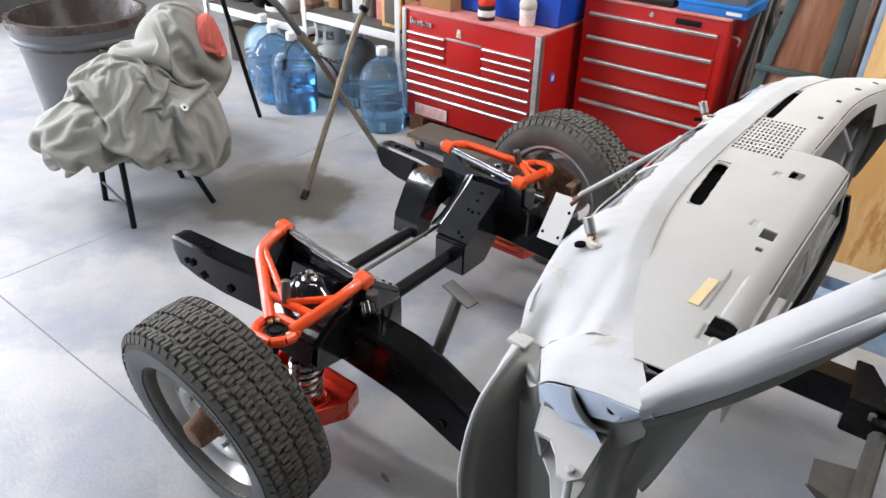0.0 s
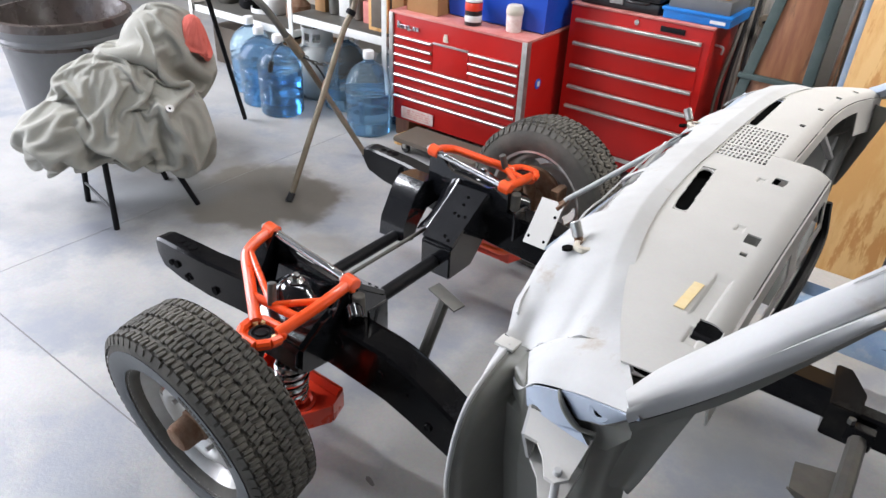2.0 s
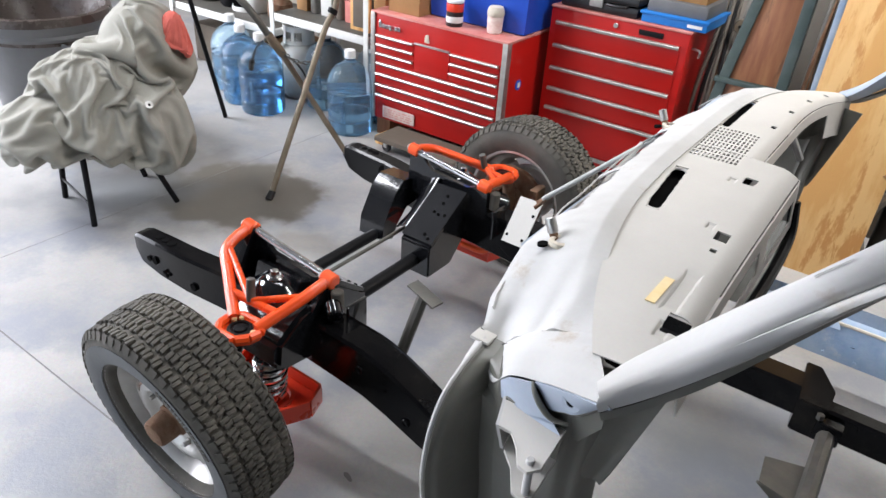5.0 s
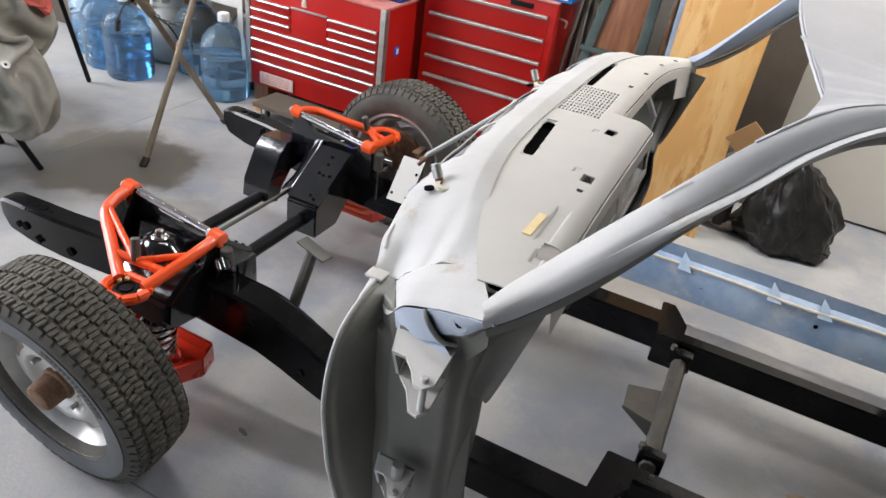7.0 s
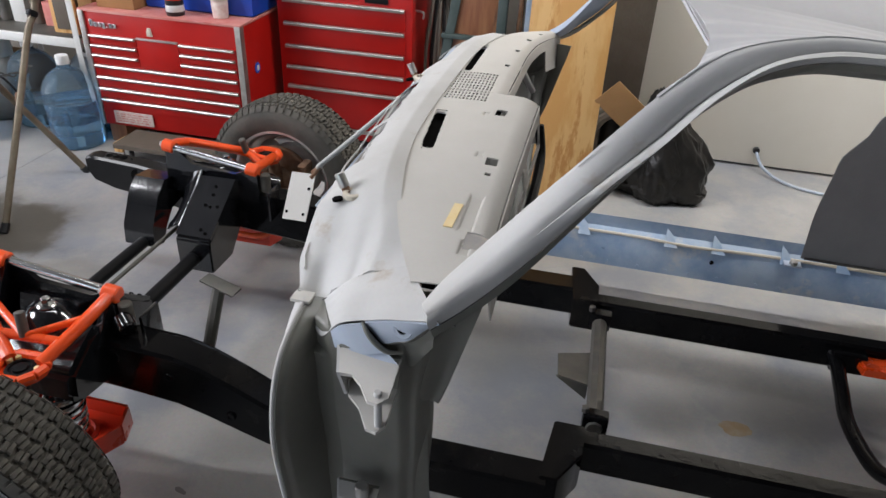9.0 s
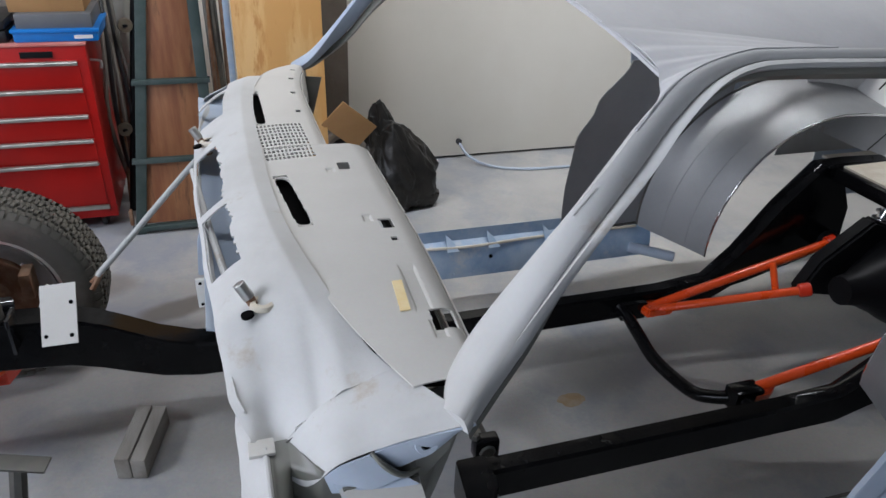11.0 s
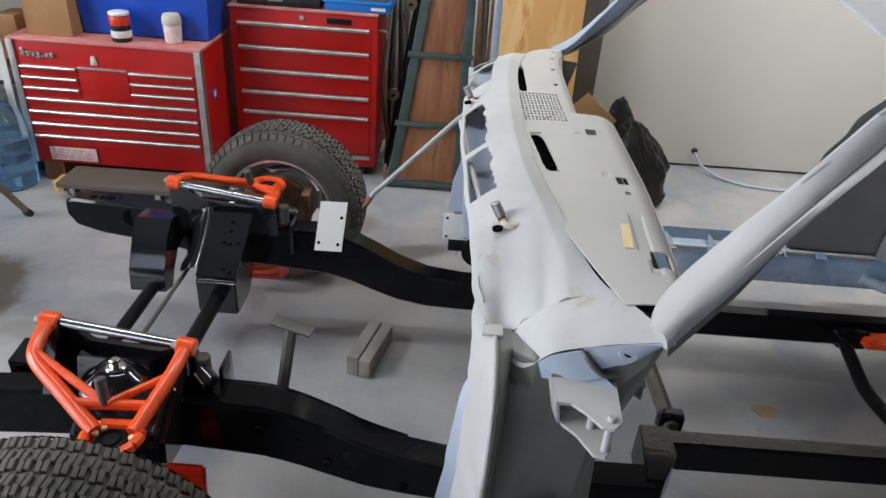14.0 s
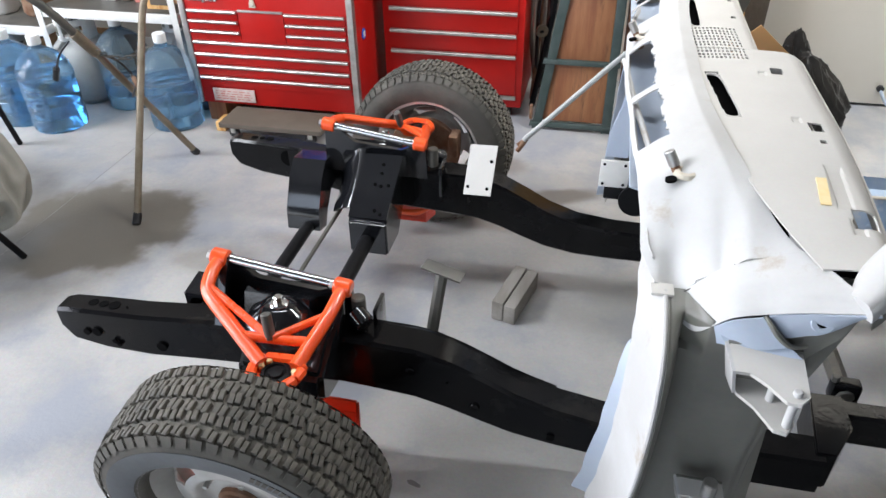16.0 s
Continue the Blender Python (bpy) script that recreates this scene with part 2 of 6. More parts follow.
BAG = material("black_bin_bag", (0.012, 0.011, 0.010), 0.42, second=(0.026, 0.023, 0.019), scale=6, gloss=0.3, bump=0.25, bump_scale=22)
CARD = material("brown_cardboard", (0.37, 0.205, 0.08), 0.85, second=(0.33, 0.18, 0.07), scale=5, bump=0.03)
BROWN_SACK = material("grey_brown_hose", (0.20, 0.175, 0.145), 0.7, scale=7)
BLACK_PLASTIC = material("black_plastic", (0.015, 0.015, 0.016), 0.35, scale=10, bump=0.02)
WHITE_CAP = material("white_cap", (0.80, 0.80, 0.78), 0.45, scale=10, bump=0.0)
BONDO = material("filler_putty", (0.55, 0.49, 0.39), 0.75, second=(0.63, 0.58, 0.49), scale=18, bump=0.15)
# black that stands in for the shade inside holes, slots and gaps
HOLE_SHADE = material("painted_hole_shade", (0.003, 0.003, 0.003), 0.9, gloss=0.05, bump=0.0)
TAR = material("dark_sealer", (0.045, 0.042, 0.038), 0.7, second=(0.09, 0.085, 0.075), scale=30, bump=0.2)


def glass(name, tint, rough=0.03, ior=1.4):
    m = bpy.data.materials.new(name)
    m.use_nodes = True
    b = m.node_tree.nodes["Principled BSDF"]
    b.inputs["Base Color"].default_value = (*tint, 1)
    b.inputs["Transmission Weight"].default_value, b.inputs["Roughness"].default_value, b.inputs["IOR"].default_value = 0.92, rough, ior
    return m


JUG = glass("blue_jug_plastic", (0.62, 0.82, 0.97), 0.06, 1.25)
WATER = glass("blue_water", (0.45, 0.72, 0.95), 0.0, 1.33)


# ---- builders ----
ROOT = {}


def thing(name, loc, label, category, group="", kind=""):
    ob = new(name)
    ob.empty_display_size = 0.1
    ob.location = loc
    ROOT[ob] = Vector(loc)
    return tagged(ob, label, category, group, kind)


def mesh_of(name, bm, mat, smooth=40):
    bmesh.ops.remove_doubles(bm, verts=bm.verts, dist=1e-5)
    bmesh.ops.recalc_face_normals(bm, faces=bm.faces)
    me = bpy.data.meshes.new(name)
    bm.to_mesh(me)
    bm.free()
    me.materials.append(mat)
    if smooth:
        for p in me.polygons:
            p.use_smooth = True
        me.set_sharp_from_angle(angle=radians(smooth))
    return me


def part(name, bm, mat, parent, label="", smooth=40):
    """A bmesh in world coordinates becomes one mesh under a thing or a part."""
    base = ROOT[parent]
    bmesh.ops.translate(bm, verts=bm.verts, vec=-base)
    ob = new(name, mesh_of(name, bm, mat, smooth))
    ob.parent = parent
    ROOT[ob] = base
    return tagged(ob, label)


def solid(name, bm, mat, label, category="", group="", kind="", smooth=40):
    """A one-mesh thing, with its origin at its base."""
    co = [v.co for v in bm.verts]
    base = Vector((sum(c.x for c in co) / len(co), sum(c.y for c in co) / len(co), min(c.z for c in co)))
    bmesh.ops.translate(bm, verts=bm.verts, vec=-base)
    ob = new(name, mesh_of(name, bm, mat, smooth))
    ob.location = base
    ROOT[ob] = base
    return tagged(ob, label, category, group, kind)


def box(x0, y0, z0, x1, y1, z1, bevel=0.0, bm=None):
    out = bm or bmesh.new()
    r = bmesh.ops.create_cube(out, size=1)
    vs = r["verts"]
    bmesh.ops.scale(out, verts=vs, vec=(abs(x1 - x0), abs(y1 - y0), abs(z1 - z0)))
    bmesh.ops.translate(out, verts=vs, vec=((x0 + x1) / 2, (y0 + y1) / 2, (z0 + z1) / 2))
    if bevel:
        es = {e for v in vs for e in v.link_edges}
        bmesh.ops.bevel(out, geom=list(es), offset=bevel, segments=2, affect="EDGES", profile=0.6)
    return out


def ring(bm, c, u, v, section):
    return [bm.verts.new(c + u * a + v * b) for a, b in section]


def bridge(bm, rings, caps=True, closed=False):
    n = len(rings[0])
    pairs = list(zip(rings, rings[1:])) + ([(rings[-1], rings[0])] if closed else [])
    for a, b in pairs:
        for i in range(n):
            j = (i + 1) % n
            bm.faces.new((a[i], a[j], b[j], b[i]))
    if caps and not closed:
        bm.faces.new(rings[0][::-1])
        bm.faces.new(rings[-1])


def circle(r, seg):
    return [(r * math.cos(2 * math.pi * k / seg), r * math.sin(2 * math.pi * k / seg)) for k in range(seg)]


def frame_axes(d, up=Vector((0, 0, 1))):
    d = d.normalized()
    if abs(d.dot(up)) > 0.98:
        up = Vector((1, 0, 0))
    u = d.cross(up).normalized()
    return u, u.cross(d).normalized()


def smooth_path(pts, steps=6):
    """A rounded path through the points (Catmull-Rom)."""
    p = [Vector(q) for q in pts]
    p = [2 * p[0] - p[1]] + p + [2 * p[-1] - p[-2]]
    out = []
    for i in range(1, len(p) - 2):
        for k in range(steps):
            t = k / steps
            out.append(0.5 * (2 * p[i] + (p[i + 1] - p[i - 1]) * t + (2 * p[i - 1] - 5 * p[i] + 4 * p[i + 1] - p[i + 2]) * t * t
                              + (3 * p[i] - p[i - 1] - 3 * p[i + 1] + p[i + 2]) * t ** 3))
    return out + [p[-2]]


def rod(p0, p1, r0, r1=None, seg=14, bm=None, bevel=True):
    out = bm or bmesh.new()
    p0, p1 = Vector(p0), Vector(p1)
    r1 = r0 if r1 is None else r1
    u, v = frame_axes(p1 - p0)
    d = (p1 - p0).normalized()
    e = min(r0, r1) * 0.18 if bevel else 0
    stations = [(p0, r0 - e), (p0 + d * e, r0), (p1 - d * e, r1), (p1, r1 - e)] if bevel else [(p0, r0), (p1, r1)]
    bridge(out, [ring(out, c, u, v, circle(r, seg)) for c, r in stations])
    return out


def tube(pts, r, seg=12, steps=6, bm=None, smooth=True):
    out = bm or bmesh.new()
    path = smooth_path(pts, steps) if smooth else [Vector(p) for p in pts]
    rings, u = [], None
    for i, c in enumerate(path):
        d = path[min(i + 1, len(path) - 1)] - path[max(i - 1, 0)]
        if u is None:
            u, v = frame_axes(d)
        else:
            v = u.cross(d).normalized() * -1
            v = d.cross(u).normalized() * -1
            u = d.cross(v).normalized()
            v = u.cross(d).normalized()
        rr = r(i / (len(path) - 1)) if callable(r) else r
        rings.append(ring(out, c, u, v, circle(rr, seg)))
    bridge(out, rings)
    return out


def sweep(stations, bm=None):
    """stations: (centre, half width along y, half height along z) of a box section."""
    out = bm or bmesh.new()
    rings = []
    for i, (c, hy, hz) in enumerate(stations):
        c = Vector(c)
        e = 0.008
        sec = [(-hy + e, -hz), (hy - e, -hz), (hy, -hz + e), (hy, hz - e), (hy - e, hz), (-hy + e, hz), (-hy, hz - e), (-hy, -hz + e)]
        a = Vector(stations[min(i + 1, len(stations) - 1)][0]) - Vector(stations[max(i - 1, 0)][0])
        side = Vector((-a.y, a.x, 0)).normalized()
        if side.y < 0:
            side = -side
        rings.append(ring(out, c, side, Vector((0, 0, 1)), sec))
    bridge(out, rings)
    return out


def lathe(profile, centre, axis, seg=32, bm=None, closed=True):
    """profile: (radius, height along the axis). Turned round the axis; ends are closed."""
    out = bm or bmesh.new()
    axis = Vector(axis).normalized()
    u, v = frame_axes(axis)
    c = Vector(centre)
    rings = [ring(out, c + axis * h, u, v, circle(max(r, 1e-4), seg)) for r, h in profile]
    bridge(out, rings, caps=closed)
    return out


def prism(poly, axis, a0, a1, bm=None, bevel=0.0):
    """A polygon in the plane across the axis, pulled from a0 to a1 along it."""
    out = bm or bmesh.new()
    def at(p, h):
        return {"x": (h, p[0], p[1]), "y": (p[0], h, p[1]), "z": (p[0], p[1], h)}[axis]
    lo, hi = [out.verts.new(at(p, a0)) for p in poly], [out.verts.new(at(p, a1)) for p in poly]
    bridge(out, [lo, hi])
    if bevel:
        bmesh.ops.recalc_face_normals(out, faces=out.faces)
        es = {e for v in lo + hi for e in v.link_edges}
        bmesh.ops.bevel(out, geom=list(es), offset=bevel, segments=2, affect="EDGES")
    return out


def sheet(fn, nu, nv, thick, keep=None, bm=None):
    """A curved panel: fn(u, v) for u, v in 0..1 gives its points; thick is laid off along its normal; keep(u, v) drops cells."""
    out = bm or bmesh.new()
    P = [[Vector(fn(i / nu, j / nv)) for j in range(nv + 1)] for i in range(nu + 1)]
    def normal(i, j):
        a = P[min(i + 1, nu)][j] - P[max(i - 1, 0)][j]
        b = P[i][min(j + 1, nv)] - P[i][max(j - 1, 0)]
        n = a.cross(b)
        return n.normalized() if n.length > 1e-9 else Vector((0, 0, 1))
    cells = {(i, j) for i in range(nu) for j in range(nv) if keep is None or keep((i + 0.5) / nu, (j + 0.5) / nv)}
    top, bot = {}, {}
    for i, j in cells:
        for a, b in ((i, j), (i + 1, j), (i + 1, j + 1), (i, j + 1)):
            if (a, b) not in top:
                top[a, b] = out.verts.new(P[a][b])
                bot[a, b] = out.verts.new(P[a][b] - normal(a, b) * thick)
    for i, j in cells:
        q = ((i, j), (i + 1, j), (i + 1, j + 1), (i, j + 1))
        out.faces.new([top[k] for k in q])
        out.faces.new([bot[k] for k in q[::-1]])
        for k, (di, dj) in enumerate(((0, -1), (1, 0), (0, 1), (-1, 0))):
            if (i + di, j + dj) not in cells:
                a, b = q[k], q[(k + 1) % 4]
                out.faces.new((top[b], top[a], bot[a], bot[b]))
    return out


def lerp(a, b, t):
    return a + (b - a) * t


def curve(points, x):
    """Smooth interpolation of (x, value) pairs."""
    if x <= points[0][0]:
        return points[0][1]
    for (a, va), (b, vb) in zip(points, points[1:]):
        if x <= b:
            t = (x - a) / (b - a)
            return lerp(va, vb, t * t * (3 - 2 * t))
    return points[-1][1]


def spline(pts, u):
    """A point at u in 0..1 on the rounded path through the points."""
    path = smooth_path(pts, 12)
    f = max(0.0, min(1.0, u)) * (len(path) - 1)
    k = min(int(f), len(path) - 2)
    return path[k].lerp(path[k + 1], f - k)


# ---- the room ----
X0, X1, Y0, Y1, ZC = -5.4, 6.4, -5.4, 2.62, 4.5
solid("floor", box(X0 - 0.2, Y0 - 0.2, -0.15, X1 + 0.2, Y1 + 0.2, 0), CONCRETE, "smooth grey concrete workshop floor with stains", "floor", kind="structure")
solid("ceiling", box(X0 - 0.2, Y0 - 0.2, ZC, X1 + 0.2, Y1 + 0.2, ZC + 0.12), CEILING, "unseen near-black workshop ceiling that keeps bounce light low", "ceiling", kind="structure")
solid("wall_north", box(X0, Y1, 0, X1, Y1 + 0.15, ZC), WALL_DARK, "dim workshop wall behind the tool chests", "wall", kind="structure")
solid("wall_east", box(X1, Y0, 0, X1 + 0.15, Y1, ZC), UNSEEN_WALL, "unseen workshop wall, darkened to keep bounce light low", "wall", kind="structure")
wall = box(X0 - 0.15, Y0, 0, X0, -4.1, ZC)
box(X0 - 0.15, 0.3, 0, X0, Y1, ZC, bm=wall)
box(X0 - 0.15, -4.1, 3.3, X0, 0.3, ZC, bm=wall)
solid("wall_west", wall, UNSEEN_WALL, "unseen workshop wall, darkened to keep bounce light low, with an open roller door", "wall", kind="structure")
wall = box(X0, Y0 - 0.15, 0, -3.0, Y0, ZC)
box(0.8, Y0 - 0.15, 0, X1, Y0, ZC, bm=wall)
box(-3.0, Y0 - 0.15, 3.1, 0.8, Y0, ZC, bm=wall)
solid("wall_south", wall, UNSEEN_WALL, "unseen workshop wall, darkened to keep bounce light low, with an open roller door", "wall", kind="structure")
solid("wall_panel", box(1.50, 2.29, 0.014, X1, 2.33, 2.9, 0.004), WALL_PAINT, "cream painted wall board above the concrete floor", "wall", kind="structure")
solid("post", box(1.30, 2.12, 0, 1.50, 2.33, ZC, 0.006), DARK_TIMBER, "dark brown timber wall post", "post", kind="structure")
solid("saw_joint", box(-1.482, -0.80, 0.0004, -1.479, Y1, 0.0012), FAINT_JOINT, "faint saw-cut joint across the concrete floor", "floor joint", kind="structure")
solid("saw_joint", box(X0, -0.831, 0.0005, 6.0, -0.826, 0.0015), JOINT, "dark saw-cut joint across the concrete floor", "floor joint", kind="structure")


def blot(cx, cy, rx, ry, mat, label, seed, name="floor_stain", turn=0.0, z=0.0015):
    bm = bmesh.new()
    pts = []
    for k in range(60):
        a = 2 * math.pi * k / 60
        r = 1 + 0.30 * noise.noise(Vector((math.cos(a) * 1.5, math.sin(a) * 1.5, seed))) + 0.10 * noise.noise(Vector((math.cos(a) * 6, math.sin(a) * 6, seed)))
        x, y = rx * r * math.cos(a), ry * r * math.sin(a)
        pts.append((cx + x * math.cos(turn) - y * math.sin(turn), cy + x * math.sin(turn) + y * math.cos(turn)))
    bm.faces.new([bm.verts.new((x, y, z)) for x, y in pts])
    return solid(name, bm, mat, label, "stain", kind="structure")


blot(1.88, 0.14, 0.055, 0.03, RUST_STAIN, "small rusty stain on the concrete floor", 5.7)
blot(0.36, -0.535, 0.022, 0.007, JOINT, "small dark chip of debris on the floor", 8.2, turn=-0.3)

# thin dark sheet that paints the shade on the floor outside the near sill
solid("floor_mat", box(1.75, -3.2, 0.0, 4.6, -0.78, 0.006, 0.002), FLOOR_SHADE, "dark slate sheet painted as shade on the concrete floor", "mat")

# ---- car chassis ----
chassis = thing("car_chassis", (1.4, 0, 0), "gloss black car frame with orange suspension arms on wheels", "car chassis")


def disc_hole(p, n, r, parent, name="hole", mat=None):
    """A drilled hole as a slightly raised disc, its shade painted black unless mat is given."""
    n = Vector(n).normalized()
    p = Vector(p)
    part(name, rod(p - n * 0.004, p + n * 0.0008, r, seg=14, bevel=False), mat or HOLE_SHADE, parent)


def frame_rail(s, dy):
    stations = [((-0.575, 0.487 * s, 0.402), 0.030, 0.030), ((-0.545, 0.487 * s, 0.388), 0.034, 0.052), ((-0.46, 0.482 * s, 0.378), 0.036, 0.062),
                ((-0.34, 0.475 * s, 0.372), 0.037, 0.066), ((-0.2, 0.455 * s, 0.366), 0.038, 0.068), ((-0.05, 0.43 * s, 0.36), 0.044, 0.072),
                ((0.12, 0.425 * s, 0.352), 0.047, 0.075), ((0.26, 0.425 * s, 0.345), 0.047, 0.078), ((0.36, 0.425 * s, 0.338), 0.047, 0.08),
                ((0.44, 0.424 * s, 0.315), 0.047, 0.08), ((0.52, 0.422 * s, 0.28), 0.046, 0.077), ((0.60, 0.42 * s, 0.245), 0.046, 0.07),
                ((0.70, 0.42 * s, 0.218), 0.045, 0.062), ((0.82, 0.425 * s, 0.205), 0.045, 0.057), ((1.00, 0.43 * s, 0.20), 0.045, 0.054),
                ((1.32, 0.43 * s, 0.202), 0.045, 0.054)]
    r = part("side_rail", sweep(stations), CHASSIS, chassis)
    part("seam_weld", tube([(x, y - 0.04 * s, z + h - 0.002) for (x, y, z), w, h in stations[6:13]], 0.004, 6), CHASSIS, r)
    y = 0.487 * s
    for x, z, rad in ((-0.50, 0.372, 0.010), (-0.47, 0.376, 0.013), (-0.425, 0.352, 0.007), (-0.415, 0.343, 0.007), (-0.30, 0.345, 0.014)):
        disc_hole((x, y + 0.0365 * s - 0.012 * s * (x > -0.35), z), (0, s, 0), rad, r)
    for x, rad in ((-0.485, 0.013), (-0.455, 0.012), (-0.425, 0.015), (-0.39, 0.003)):
        disc_hole((x, y - 0.004 * s, 0.4405), (0, 0, 1), rad, r)
    disc_hole((-0.34, 0.475 * s - 0.0365 * s, 0.392), (0, -s, 0), 0.032, r)
    for x, z, rad in ((0.193, 0.385, 0.020), (0.349, 0.352, 0.012), (0.508, 0.257, 0.012), (0.44, 0.33, 0.004), (0.70, 0.19, 0.010)):
        disc_hole((x, 0.4712 * s, z), (0, s, 0), rad, r, mat=CHASSIS if rad > 0.011 else None)
        if rad > 0.011:
            part("lip", lathe([(rad * 0.55, 0.0), (rad * 0.6, 0.003), (rad, 0.0035), (rad * 1.12, 0.001), (rad * 1.12, -0.002)], (x, 0.4712 * s, z), (0, s, 0), 18, closed=False), CHASSIS, r)
    ya = 0.44 * s + dy
    part("step_plate", prism([(1.30, ya + 0.045 * s), (1.345, ya + 0.045 * s), (1.40, ya - 0.05 * s), (1.40, ya - 0.155 * s), (1.32, ya - 0.155 * s)], "z", 0.145, 0.262, bevel=0.004), CHASSIS, r)
    return r


for s in (-1, 1):
    frame_rail(s, 0.035)
    yc = 0.045 + 0.322 * s
    main = [((1.36, yc, 0.200), 0.030, 0.050), ((2.3, yc, 0.204), 0.030, 0.050), ((2.50, yc + 0.005 * s, 0.215), 0.030, 0.055), ((2.62, yc + 0.015 * s, 0.29), 0.032, 0.075),
            ((2.76, yc + 0.025 * s, 0.45), 0.034, 0.085), ((2.90, yc + 0.03 * s, 0.60), 0.036, 0.075), ((3.02, yc + 0.03 * s, 0.63), 0.036, 0.05), ((4.0, yc + 0.03 * s, 0.60), 0.036, 0.05)]
    rr = part("rear_rail", sweep(main), CHASSIS, chassis)
    part("kick_gusset", prism([(2.55, 0.19), (2.70, 0.22), (3.09, 0.33), (3.08, 0.49), (3.0, 0.64), (2.88, 0.62), (2.70, 0.40)], "y", yc + 0.0 * s, yc + 0.03 * s), CHASSIS, rr)

# transmission crossmember with a mount plate
xbar = part("transmission_crossmember", rod((1.415, 0.315, 0.215), (1.425, -0.215, 0.22), 0.024, seg=8), DUSTY, chassis, "dusty steel tube crossmember with clamp ends")
for p in ((1.415, 0.285, 0.22), (1.425, -0.19, 0.225)):
    part("clamp", box(p[0] - 0.035, p[1] - 0.02, p[2] - 0.03, p[0] + 0.035, p[1] + 0.02, p[2] + 0.032, 0.008), CHASSIS, xbar)
    part("bolt", rod((p[0] - 0.03, p[1], p[2] + 0.03), (p[0] - 0.03, p[1], p[2] + 0.048), 0.011, seg=6), DUSTY, xbar)
part("mount_plate", prism([(1.30, 0.10), (1.40, 0.13), (1.40, -0.02), (1.31, 0.0)], "z", 0.195, 0.202), DUSTY, xbar)
part("mount_web", prism([(1.305, 0.198), (1.40, 0.198), (1.40, 0.13)], "y", -0.004, 0.004), DUSTY, xbar)

# rear suspension
bar = part("torque_bar", tube([(2.13, 0.36, 0.21), (2.145, 0.33, 0.205), (2.15, 0.22, 0.17), (2.15, 0.10, 0.145), (2.175, -0.06, 0.145), (2.21, -0.13, 0.17), (2.25, -0.18, 0.20), (2.26, -0.24, 0.20)], 0.022), CHASSIS, chassis)
for x, y in ((2.16, 0.335), (2.25, -0.175)):
    part("arm_bracket", box(x - 0.03, y - 0.03, 0.165, x + 0.07, y + 0.03, 0.235, 0.008), CHASSIS, bar)
trail = part("trailing_arm", rod((2.22, 0.31, 0.205), (2.946, 0.284, 0.40), 0.017), ORANGE, chassis, "bright orange tubular trailing arm")
part("arm_branch", rod((2.26, 0.29, 0.212), (2.673, 0.096, 0.35), 0.015), ORANGE, trail)
part("arm_strut", rod((2.60, 0.128, 0.33), (2.72, 0.29, 0.34), 0.012), ORANGE, trail)
part("arm_foot", prism([(2.20, 0.335), (2.21, 0.27), (2.31, 0.27), (2.34, 0.30), (2.27, 0.335)], "z", 0.19, 0.225, bevel=0.006), ORANGE, trail)
for p, q in (((2.935, 0.284, 0.40), (2.97, 0.284, 0.41)), ((2.665, 0.10, 0.347), (2.70, 0.083, 0.36))):
    part("joint", rod(p, q, 0.024), RED_ARM, trail)
trail = part("trailing_arm", rod((2.27, -0.165, 0.205), (2.95, -0.245, 0.43), 0.017), ORANGE, chassis, "bright orange tubular trailing arm")
part("arm_foot", prism([(2.24, -0.14), (2.25, -0.20), (2.33, -0.21), (2.38, -0.18), (2.31, -0.14)], "z", 0.192, 0.226, bevel=0.006), ORANGE, trail)
axle = part("rear_axle", rod((3.02, -0.60, 0.36), (3.02, 0.66, 0.36), 0.042), SATIN, chassis, "black rear axle with a round differential")
part("differential", lathe([(0.02, -0.17), (0.09, -0.15), (0.145, -0.06), (0.15, 0.04), (0.11, 0.10), (0.06, 0.20), (0.05, 0.26)], (3.05, 0.05, 0.36), (-1, 0, 0), 28), SATIN, axle)
part("pinion_cradle", prism([(2.72, 0.30), (3.0, 0.24), (3.06, 0.52), (2.96, 0.56), (2.78, 0.42)], "y", 0.14, 0.20, bevel=0.01), SATIN, axle)
for s in (-1, 1):
    co = part("rear_coilover", rod((3.20, 0.05 + 0.30 * s, 0.26), (3.29, 0.05 + 0.31 * s, 0.50), 0.022), CHROME, chassis, "chromed coilover damper")
    pts = [(3.215 + 0.062 * t + 0.036 * math.cos(t * 2 * math.pi * 5.5), 0.05 + 0.303 * s + 0.036 * math.sin(t * 2 * math.pi * 5.5), 0.31 + 0.15 * t) for t in [k / 66 for k in range(67)]]
    part("spring", tube(pts, 0.007, 8, smooth=False), CHROME, co)
part("upper_crossmember", box(2.955, -0.33, 0.615, 3.0, 0.45, 0.665, 0.006), CHASSIS, chassis)
part("shock_crossmember", box(3.27, -0.33, 0.50, 3.32, 0.45, 0.55, 0.006), CHASSIS, chassis)

# front crossmember: a folded plate on each rail, saddles and three tubes
def quad_plate(a, b, c, d, thick, bm=None):
    out = bm or bmesh.new()
    p = [Vector(q) for q in (a, b, c, d)]
    n = (p[1] - p[0]).cross(p[3] - p[0]).normalized() * thick
    bridge(out, [[out.verts.new(q) for q in p], [out.verts.new(q - n) for q in p]])
    return out


